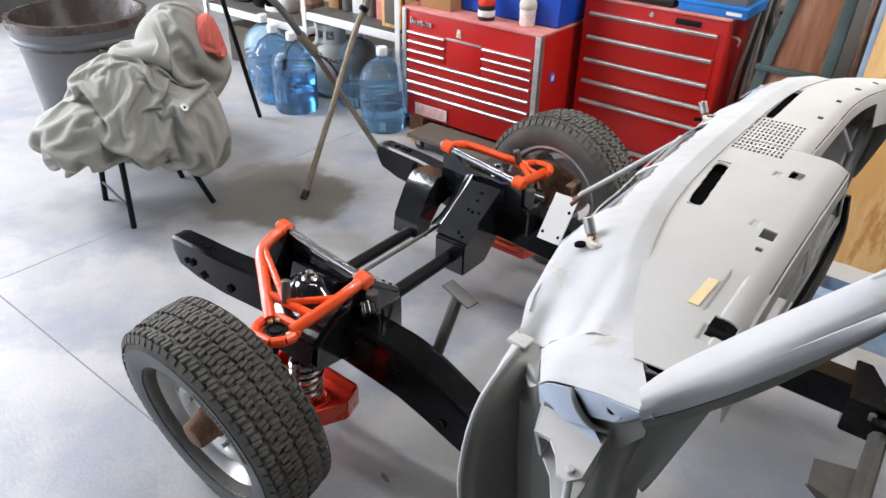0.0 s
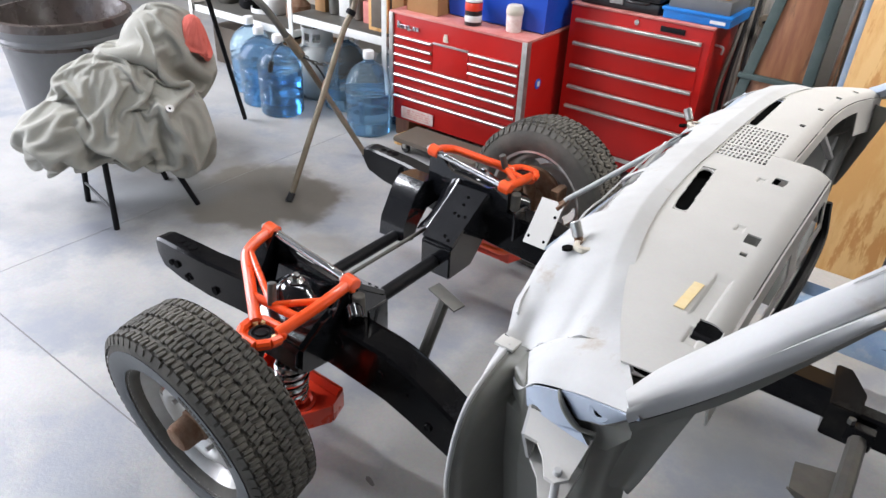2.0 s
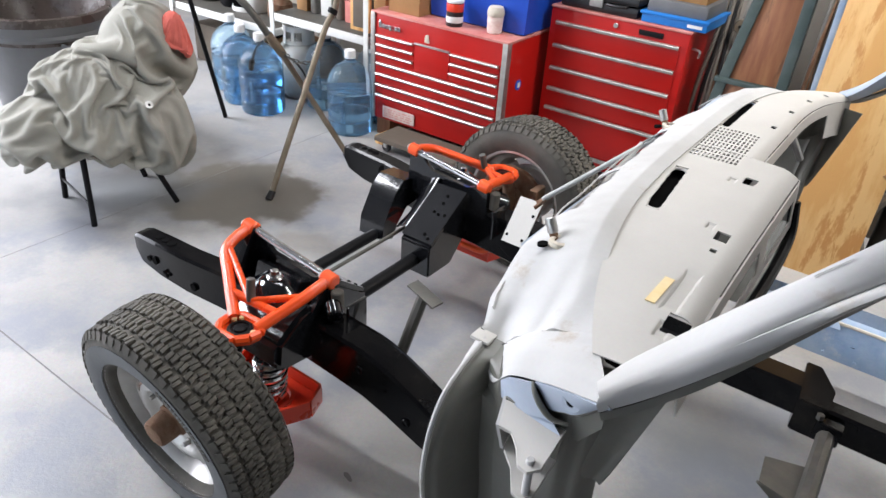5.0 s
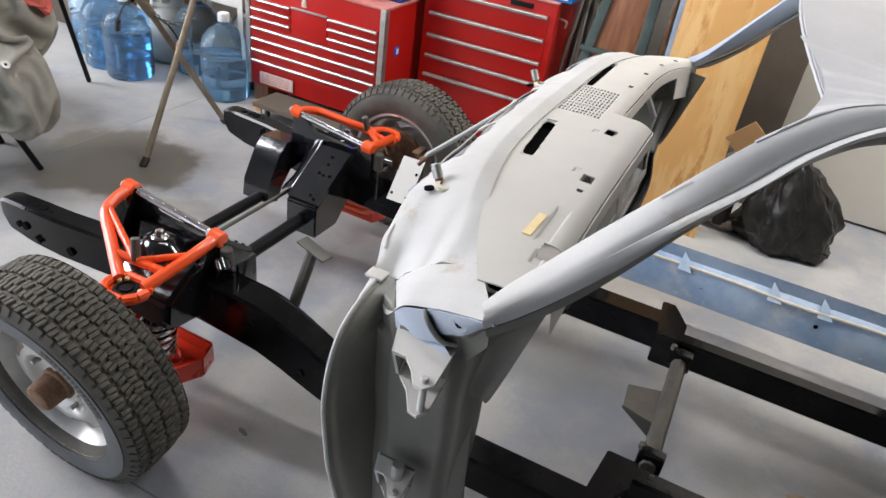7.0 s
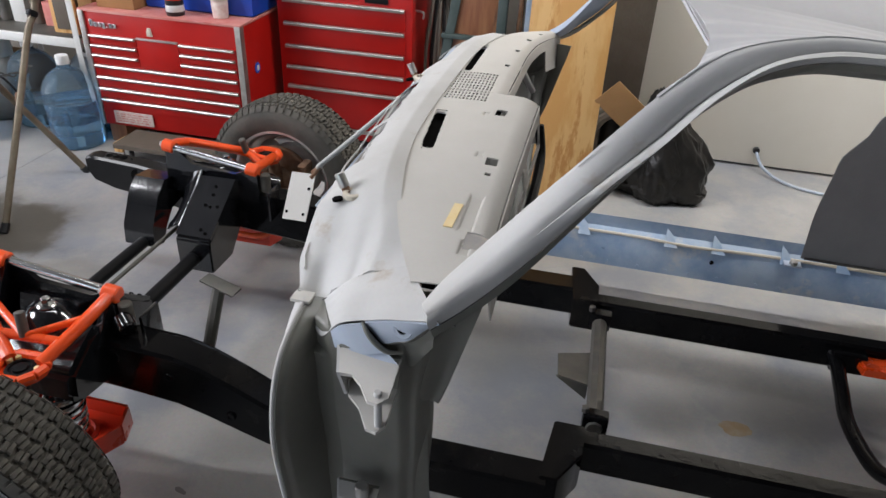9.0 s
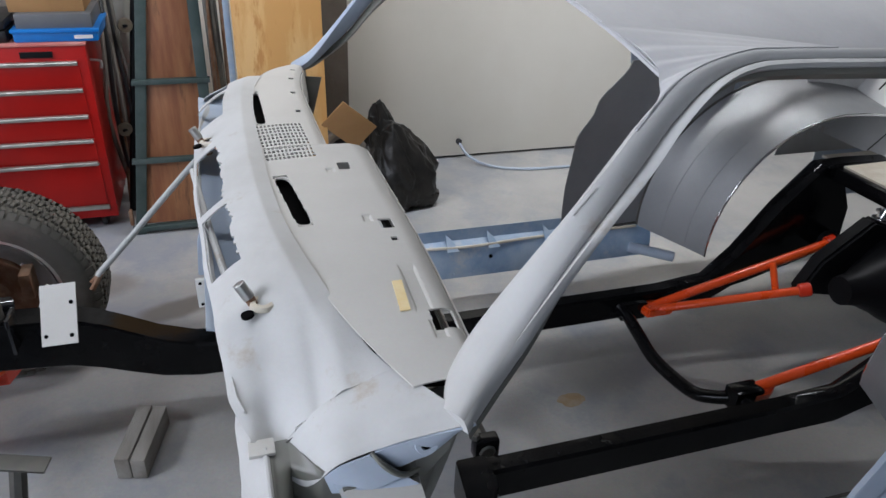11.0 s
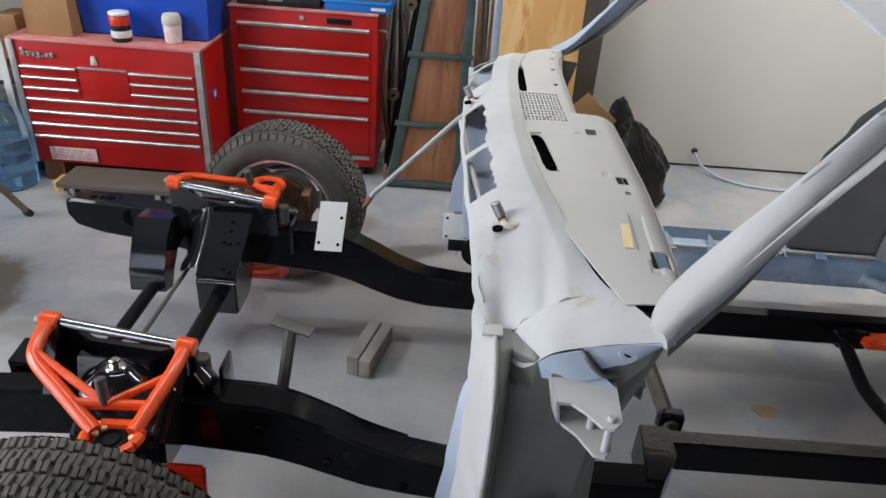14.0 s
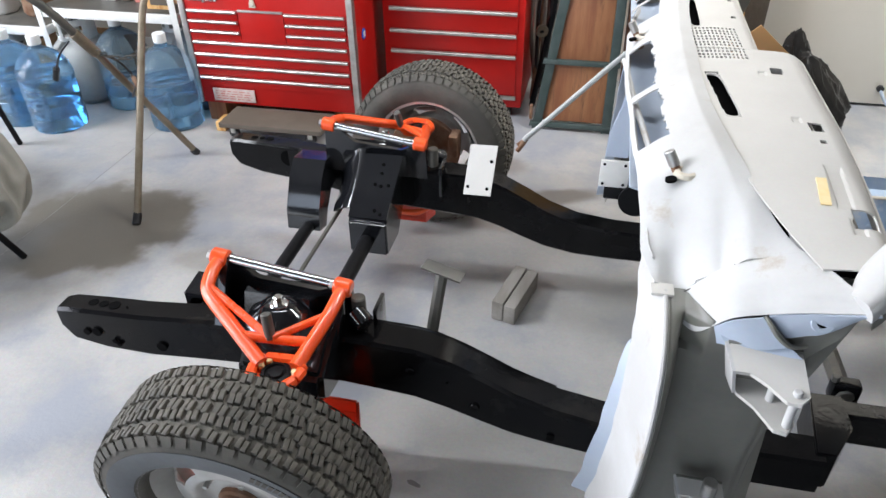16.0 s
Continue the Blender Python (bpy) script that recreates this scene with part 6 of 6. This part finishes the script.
bmesh.ops.transform(bm, matrix=pose(1.405, 1.605, 0.49, 14, 40, 8), verts=bm.verts)
solid("cardboard_sheet", bm, CARD, "square of brown cardboard leaning on the bag", "cardboard")
hose = thing("hose_coil", (1.40, 1.74, 0), "coil of grey-brown hose behind the plywood", "hose")
for k in range(3):
    part("loop", tube([(1.37 + 0.12 * math.cos(a) + 0.012 * k, 1.80 - 0.03 * k, 0.215 + 0.19 * math.sin(a)) for a in [2 * math.pi * j / 20 for j in range(21)]], 0.024, 8, smooth=False), BROWN_SACK if k != 1 else DUSTY, hose)
part("core", rod((1.37, 1.76, 0.02), (1.37, 1.80, 0.40), 0.05), BAG, hose)
cable = thing("blue_air_hose", (2.35, 2.2, 0), "thin blue air hose from a wall outlet", "hose")
part("line", tube([(2.18, 2.275, 0.10), (2.22, 2.2, 0.04), (2.32, 2.10, 0.012), (2.5, 2.02, 0.010), (2.8, 2.0, 0.010)], 0.008, 8), BLUE_PRIMER, cable)
part("outlet", rod((2.18, 2.29, 0.105), (2.18, 2.265, 0.105), 0.018, seg=12), BLACK_PLASTIC, cable)

# ---- jugs, cylinders and shelf ----
def water_jug(x, y, full):
    j = thing("water_jug", (x, y, 0), "blue five-gallon water jug, %s, on the floor" % ("mostly full" if full > 0.25 else "almost empty"), "water jug", "water jugs")
    prof = [(0.0, 0.012), (0.10, 0.006), (0.125, 0.0), (0.133, 0.012), (0.134, 0.065), (0.129, 0.075), (0.134, 0.085), (0.134, 0.125), (0.1295, 0.135), (0.134, 0.145), (0.134, 0.225), (0.129, 0.235),
            (0.134, 0.245), (0.134, 0.285), (0.130, 0.305), (0.118, 0.340), (0.090, 0.378), (0.055, 0.402), (0.034, 0.412), (0.029, 0.425), (0.028, 0.455)]
    part("shell", lathe(prof, (x, y, 0.001), (0, 0, 1), 40), JUG, j)
    w = [(max(0, r - 0.004), h + 0.003) for r, h in prof if h < full]
    part("water", lathe(w + [(w[-1][0], full), (0.0, full)], (x, y, 0.001), (0, 0, 1), 32), WATER, j)
    part("cap", lathe([(0.031, 0.430), (0.032, 0.434), (0.032, 0.470), (0.029, 0.475), (0.0, 0.475)], (x, y, 0.001), (0, 0, 1), 24), WHITE_CAP, j, "white snap cap")
    part("handle", tube([(x + 0.05, y - 0.128, 0.22), (x + 0.05, y - 0.120, 0.19), (x + 0.05, y - 0.12, 0.10), (x + 0.05, y - 0.13, 0.075)], 0.014, 8), JUG, j)
    return j


for x, y, full in ((-1.415, 1.40, 0.24), (-1.80, 1.60, 0.14), (-2.02, 1.26, 0.27), (-2.24, 1.30, 0.25), (-2.48, 1.42, 0.22), (-1.40, 1.68, 0.05)):
    water_jug(x, y, full)


def gas_cylinder(x, y):
    g = thing("gas_cylinder", (x, y, 0), "grey propane cylinder with a pierced collar", "gas cylinder", "gas cylinders")
    part("tank", lathe([(0.10, 0.0), (0.105, 0.02), (0.135, 0.04), (0.152, 0.08), (0.152, 0.26), (0.14, 0.31), (0.10, 0.35), (0.04, 0.365), (0.0, 0.366)], (x, y, 0), (0, 0, 1), 32), CYL_GREY, g)
    def collar(u, v):
        a = lerp(-2.2, 2.2, u) - 1.57
        return (x + 0.10 * math.cos(a), y + 0.10 * math.sin(a), lerp(0.33, 0.46, v))
    part("collar", sheet(collar, 44, 12, 0.004, lambda u, v: not (0.35 < v < 0.75 and (0.30 < u < 0.40 or 0.48 < u < 0.56 or 0.62 < u < 0.72))), WHITE_METAL, g)
    part("valve", rod((x, y, 0.36), (x, y, 0.43), 0.018), ZINC, g)
    part("knob", lathe([(0.012, 0.42), (0.026, 0.425), (0.026, 0.445), (0.012, 0.45)], (x, y, 0), (0, 0, 1), 14), BLACK_PLASTIC, g)


gas_cylinder(-2.06, 1.62)
gas_cylinder(-1.58, 1.86)
gas_cylinder(-2.66, 1.72)

sh = thing("metal_shelf", (-2.0, 1.75, 0), "white enamelled metal shelving with a dusty top", "shelf")
part("shelf_board", box(-2.12, 1.455, 0.50, -1.335, 2.05, 0.545, 0.004), WHITE_METAL, sh)
part("shelf_surface", box(-2.11, 1.47, 0.545, -1.345, 2.04, 0.549, 0.001), DUSTY, sh)
part("shelf_board", box(-3.2, 1.50, 0.38, -2.16, 2.1, 0.425, 0.004), WHITE_METAL, sh)
part("shelf_surface", box(-3.19, 1.515, 0.425, -2.17, 2.09, 0.429, 0.001), DUSTY, sh)
part("shelf_board", box(-3.2, 1.5, 0.95, -1.335, 2.05, 0.98, 0.004), WHITE_METAL, sh)
for x, y in ((-1.36, 1.45), (-2.13, 1.45), (-3.2, 1.48), (-1.36, 2.03), (-2.13, 2.03), (-3.2, 2.08)):
    l = part("upright", box(x, y, 0, x + 0.035, y + 0.004, 1.5, 0.001), WHITE_METAL, sh)
    part("upright_flange", box(x, y, 0, x + 0.004, y + 0.035, 1.5, 0.001), WHITE_METAL, l)
rng = random.Random(5)
for k in range(7):
    x = -2.03 + 0.105 * k
    h = rng.uniform(0.12, 0.26)
    m = (CARD, DUSTY, WHITE_METAL, DARK_TIMBER, RED_TOP, CAN_GREY, CARD)[k]
    if k % 2:
        jr = thing("storage_jar", (x, 1.66, 0.549), "dusty lidded jar on the metal shelf", "jar", "shelf clutter")
        part("body", lathe([(0.034, 0), (0.04, 0.005), (0.04, h * 0.8), (0.03, h * 0.9)], (x, 1.66, 0.549), (0, 0, 1), 18), m, jr)
        part("lid", lathe([(0.034, h * 0.88), (0.036, h * 0.9), (0.036, h), (0, h)], (x, 1.66, 0.549), (0, 0, 1), 18), ZINC, jr)
    else:
        solid("small_box", box(x - 0.045, 1.60 + 0.04 * rng.random(), 0.549, x + 0.045, 1.78, 0.549 + h, 0.003), m, "dusty small box on the metal shelf", "box", "shelf clutter")
fr = thing("picture_frame", (-1.46, 1.55, 0.549), "small wooden frame with a dark picture on the shelf", "frame")
part("frame_board", box(-1.53, 1.53, 0.549, -1.385, 1.55, 0.76, 0.003), PLY, fr)
part("picture", box(-1.505, 1.526, 0.57, -1.41, 1.531, 0.74, 0.001), DARK_TIMBER, fr)
for k in range(4):
    x = -3.05 + 0.24 * k
    solid("machine_part", lathe([(0.07, 0), (0.085, 0.02), (0.08, 0.10), (0.05, 0.13), (0.03, 0.17)], (x, 1.72, 0.429), (0, 0, 1), 16), (DUSTY, SATIN, WHITE_METAL, RUSTY)[k], "old round machine part on the shelf", "machine part", "shelf clutter")
for k in range(3):
    solid("floor_crate", box(-3.15 + 0.36 * k, 1.62, 0.0, -2.87 + 0.36 * k, 2.0, 0.27, 0.006), (DARK_TIMBER, SATIN, CARD)[k], "dark storage crate under the shelf", "crate", "floor crates")

# ---- pipe stand ----
stand = thing("pipe_stand", (-1.12, 0.78, 0), "tan steel folding pipe stand with a chain", "stand")
leg = part("leg", tube([(-1.083, 0.472, 0.012), (-1.118, 0.74, 0.42), (-1.14, 0.93, 0.72), (-1.13, 0.985, 0.80), (-1.12, 1.0, 0.86)], 0.0145, 12), TRIPOD, stand)
part("foot", rod((-1.081, 0.456, 0.0), (-1.087, 0.492, 0.035), 0.018), BLACK_PLASTIC, leg)
part("collar", rod((-1.135, 0.972, 0.79), (-1.13, 0.985, 0.812), 0.024), SATIN, leg)
leg = part("leg", rod((-1.149, 1.085, 0.012), (-1.315, 0.80, 0.60), 0.0145), TRIPOD, stand)
part("foot", rod((-1.145, 1.092, 0.0), (-1.156, 1.073, 0.03), 0.018), BLACK_PLASTIC, leg)
part("sleeve", rod((-1.31, 0.81, 0.585), (-1.345, 0.75, 0.69), 0.022), TRIPOD, leg)
part("pipe", tube([(-1.335, 0.765, 0.66), (-1.37, 0.70, 0.78), (-1.45, 0.66, 0.87), (-1.60, 0.66, 0.90), (-1.95, 0.74, 0.90)], 0.017, 12), DUSTY, leg, "worn grey steel pipe")
part("clamp", rod((-1.47, 0.655, 0.85), (-1.49, 0.655, 0.92), 0.03), SATIN, leg)
leg = part("leg", rod((-2.074, 1.005, 0.005), (-2.02, 0.78, 0.90), 0.013), SATIN, stand)
part("pivot_bolt", rod((-1.14, 0.78, 0.47), (-1.21, 0.86, 0.47), 0.010, seg=8), RUSTY, stand)
links = bmesh.new()
a, b = Vector((-1.315, 0.79, 0.615)), Vector((-1.135, 0.90, 0.60))
for k in range(9):
    t = (k + 0.5) / 9
    c = a.lerp(b, t) - Vector((0, 0, 0.05 * math.sin(t * math.pi)))
    d = (b - a).normalized()
    e = Vector((0, 0, 1)) if k % 2 else d.cross(Vector((0, 0, 1))).normalized()
    loop = [c + d * 0.016 * math.cos(q) + e * 0.008 * math.sin(q) for q in [2 * math.pi * j / 10 for j in range(11)]]
    tube(loop, 0.003, 6, bm=links, smooth=False)
part("chain", links, DUSTY, stand)
part("cord", tube([(-1.32, 0.79, 0.60), (-1.25, 0.84, 0.55), (-1.22, 0.88, 0.45), (-1.24, 0.86, 0.38)], 0.005, 6), BLACK_PLASTIC, stand)
pc = part("plug_cord", tube([(-1.36, 0.73, 0.66), (-1.43, 0.74, 0.60), (-1.50, 0.77, 0.52)], 0.004, 6), BLACK_PLASTIC, stand)
part("plug", rod((-1.495, 0.768, 0.525), (-1.53, 0.785, 0.47), 0.014, seg=8), BLACK_PLASTIC, pc)

# ---- chair under a canvas cover, and the bin ----
ch = thing("folding_chair", (-1.60, 0.0, 0), "black steel-legged folding chair under the canvas", "chair")
for (x, y), (xt, yt), zt in (((-1.444, -0.218), (-1.465, -0.19), 0.44), ((-1.786, -0.158), (-1.76, -0.13), 0.44), ((-1.378, 0.159), (-1.49, 0.02), 0.44), ((-1.72, 0.22), (-1.76, 0.10), 0.44)):
    part("leg", rod((x, y, 0), (xt, yt, zt), 0.013, seg=10), SATIN, ch)
part("leg_brace", rod((-1.782, -0.155, 0.10), (-1.448, -0.214, 0.10), 0.006), SATIN, ch)
part("seat", box(-1.77, -0.17, 0.41, -1.46, 0.13, 0.44, 0.012), SATIN, ch)
part("backrest", box(-1.74, 0.13, 0.50, -1.46, 0.155, 0.64, 0.01), SATIN, ch)
for x in (-1.73, -1.47):
    part("back_post", rod((x, 0.12, 0.43), (x, 0.145, 0.64), 0.013), SATIN, ch)


def cloth_heap(seed, nu, nv, core, bodies, excess, lowest, steps=70, tilt=(0.3, 0.2, 1.0), weave=0.5, turn=62.3, waves=(0.09, 0.20), depth=0.085):
    """A bag of cloth, too large for the rounded bodies (centre, radii) that it wraps, buckles into folds and sags:
    lengths are kept by repeated projection. Returns a bmesh in world coordinates."""
    rng = np.random.default_rng(seed)
    up = Vector(tilt).normalized()
    side, fore = frame_axes(up, Vector((1, 0, 0)))
    up, side, fore = np.array(up), np.array(side), np.array(fore)
    a = np.arange(nu)[:, None] * 2 * math.pi / nu
    f = np.radians(np.linspace(lowest, 88, nv))[None, :]
    D = (np.cos(a) * np.cos(f))[..., None] * side + (np.sin(a) * np.cos(f))[..., None] * fore + (np.ones_like(a) * np.sin(f))[..., None] * up
    core = np.array(core)

    def reach(grow):
        best = np.full((nu, nv), 0.02)
        for c, r in bodies:
            r = np.array(r) * grow
            o, d = (core - np.array(c)) / r, D / r
            A, B, C = (d * d).sum(-1), (d * o).sum(-1), (o * o).sum() - 1
            q = B * B - A * C
            best = np.maximum(best, np.where(q > 0, (-B + np.sqrt(np.maximum(q, 0))) / A, 0))
        return best
    R = reach(1.0)
    for k in range(6):
        R[:, 1:-1] = 0.5 * R[:, 1:-1] + 0.125 * (np.roll(R, 1, 0) + np.roll(R, -1, 0))[:, 1:-1] + 0.125 * (R[:, :-2] + R[:, 2:])
    base = core + D * R[..., None]
    bump = np.zeros((nu, nv))
    for k in range(18):
        way = np.array([weave + rng.normal(0, 0.5), rng.normal(0, 0.4), 1.0 - weave + rng.normal(0, 0.5)])
        way /= np.linalg.norm(way)
        wl = rng.uniform(*waves)
        bump += wl * np.sin(base @ way * 6.283 / wl + rng.uniform(0, 6.28) + 2.5 * np.sin(base @ np.roll(way, 1) * 9 + k))
    P = base + D * (0.016 + depth * bump)[..., None]
    V = np.zeros_like(P)
    rows, cols = np.arange(nu), np.arange(nv)
    pairs = []
    for dx, dy, stiff in ((1, 0, 0.9), (0, 1, 0.9), (1, 1, 0.4), (1, -1, 0.4), (2, 0, 0.24), (0, 2, 0.24), (4, 0, 0.12), (0, 4, 0.12)):
        for start in range(2):
            i0 = rows[(rows // max(dx, 1)) % 2 == start] if dx else rows
            j0 = cols[max(0, -dy):nv - max(0, dy)]
            if not dx:
                j0 = j0[(j0 // dy) % 2 == start]
            ia, ib = np.ix_(i0, j0), np.ix_((i0 + dx) % nu, j0 + dy)
            length = np.sqrt(((base[ib] - base[ia]) ** 2).sum(-1, keepdims=True)) * (excess[0] if not dy else excess[1] if not dx else (excess[0] + excess[1]) / 2)
            pairs.append((ia, ib, length * {1: 1.0, 2: 0.84, 4: 0.62}[max(dx, dy)], stiff))
    hem = P[:, :2].copy()
    dt = 0.014
    for step in range(steps):
        V *= 0.90
        V[..., 2] -= 9.8 * dt * 0.10
        Q = P + V * dt
        held = np.zeros((nu, nv, 1), bool)
        for it in range(7):
            for ia, ib, length, stiff in pairs:
                d = Q[ib] - Q[ia]
                dist = np.sqrt((d * d).sum(-1, keepdims=True)) + 1e-9
                corr = d * ((dist - length) / dist) * (0.5 * stiff)
                if stiff < 0.3:
                    corr = np.where(dist < length, corr, 0.0)
                Q[ia] += corr
                Q[ib] -= corr
            if it % 3 == 0:
                for c, r in bodies:
                    c, r = np.array(c), np.array(r) * 0.94
                    w = (Q - c) / r
                    m = np.sqrt((w * w).sum(-1, keepdims=True)) + 1e-9
                    Q = np.where(m < 1.0, c + w / m * r, Q)
                    held |= m < 1.04
                Q[:, :2] += (hem - Q[:, :2]) * 0.5
        V = np.where(held, 0.15, 1.0) * np.clip((Q - P) / dt, -1.2, 1.2)
        P = Q
    ca, sa = math.cos(radians(turn)), math.sin(radians(turn))
    bm = bmesh.new()
    vs = [[bm.verts.new((-1.6 + p[0] * ca - p[1] * sa, p[0] * sa + p[1] * ca, p[2])) for p in row] for row in P.tolist()]
    for i in range(nu):
        k = (i + 1) % nu
        for j in range(nv - 1):
            bm.faces.new((vs[i][j], vs[k][j], vs[k][j + 1], vs[i][j + 1]))
    bm.faces.new([vs[i][nv - 1] for i in range(nu)])
    return bm


def thicken(ob, thick, levels=1):
    m = ob.modifiers.new("hem", "SOLIDIFY")
    m.thickness, m.offset = thick, 0
    m = ob.modifiers.new("weave", "SUBSURF")
    m.levels = m.render_levels = levels
    return ob


tarp = thing("canvas_cover", (-1.62, 0.0, 0.25), "crumpled grey canvas cover heaped over a chair", "canvas cover")
HEAP = [((-0.19, -0.05, 0.41), (0.19, 0.18, 0.16)), ((-0.02, -0.09, 0.43), (0.22, 0.16, 0.14)), ((0.15, -0.05, 0.42), (0.19, 0.18, 0.19)), ((0.0, 0.0, 0.53), (0.25, 0.18, 0.18)), ((0.20, 0.10, 0.68), (0.17, 0.15, 0.19)), ((0.24, 0.13, 0.78), (0.12, 0.11, 0.10))]
cloth = thicken(part("cloth", cloth_heap(5, 176, 84, (0.02, 0.02, 0.50), HEAP, (1.52, 1.38), -50, 62), CANVAS, tarp, smooth=180), 0.003)
near = min(cloth.data.vertices, key=lambda q: (q.co + tarp.location - Vector((-1.26, 0.02, 0.56))).length)
EYE, EYE_N = near.co + tarp.location, near.normal.copy()
EYE_N = EYE_N if EYE_N.dot(Vector((0.8, -0.6, 0.3))) > 0 else -EYE_N
gr = part("grommet", lathe([(0.006, 0.002), (0.006, 0.006), (0.017, 0.006), (0.018, 0.0)], EYE, EYE_N, 18, closed=False), ZINC, tarp, "round metal eyelet")
disc_hole(EYE + EYE_N * 0.003, EYE_N, 0.007, gr)
pink_heap = cloth_heap(9, 104, 52, (0.35, 0.04, 0.76), [((0.35, 0.05, 0.76), (0.05, 0.055, 0.08))], (1.55, 1.45), -60, 40, waves=(0.03, 0.07), depth=0.10)
thicken(solid("salmon_cloth", pink_heap, PINK, "salmon pink cloth tucked into the canvas heap", "cloth", smooth=180), 0.002)

bn = thing("bin", (-2.40, 0.22, 0), "large grey plastic bin with a dark liner", "bin")
BX, BY = -2.42, 0.22
part("shell", lathe([(0.0, 0.015), (0.225, 0.01), (0.235, 0.0), (0.245, 0.02), (0.285, 0.50), (0.288, 0.505), (0.292, 0.56), (0.312, 0.562), (0.318, 0.575), (0.312, 0.59), (0.318, 0.60), (0.320, 0.64), (0.308, 0.645), (0.290, 0.60), (0.278, 0.50), (0.24, 0.04)], (BX, BY, 0), (0, 0, 1), 64), CAN_GREY, bn)
part("liner", lathe([(0.286, 0.52), (0.312, 0.638), (0.322, 0.655), (0.322, 0.63), (0.326, 0.63), (0.324, 0.665), (0.30, 0.668), (0.27, 0.55), (0.20, 0.42), (0.0, 0.40)], (BX, BY, 0), (0, 0, 1), 64), CAN_LINER, bn, "glossy dark brown liner bag")
for s in (-1, 1):
    part("grip", tube([(BX + 0.31 * s, BY - 0.08, 0.55), (BX + 0.345 * s, BY - 0.06, 0.545), (BX + 0.345 * s, BY + 0.06, 0.545), (BX + 0.31 * s, BY + 0.08, 0.55)], 0.010, 8), CAN_GREY, bn)

bn.scale = (1.03, 1.03, 1.07)

# ---- under the car ----
blk = thing("timber_offcut", (0.52, 0.26, 0), "pair of weathered grey timber offcuts on the floor", "timber")
for dx in (0.0, 0.043):
    bm = box(dx, 0, 0.001, dx + 0.041, 0.225, 0.078 - 0.006 * (dx > 0), 0.004)
    bmesh.ops.transform(bm, matrix=pose(0.453, 0.165, 0, 0, 0, -14), verts=bm.verts)
    part("piece", bm, WEATHERED, blk)
strut = part("mount_strut", rod((0.345, -0.372, 0.16), (0.3785, -0.237, 0.485), 0.017, seg=8), DUSTY, chassis, "dull steel strut with a flat mount plate")
bm = box(-0.055, -0.020, 0.0, 0.055, 0.020, 0.006, 0.001)
bmesh.ops.transform(bm, matrix=pose(0.381, -0.236, 0.486, 3, 8, -12), verts=bm.verts)
part("strut_plate", bm, DUSTY, strut)
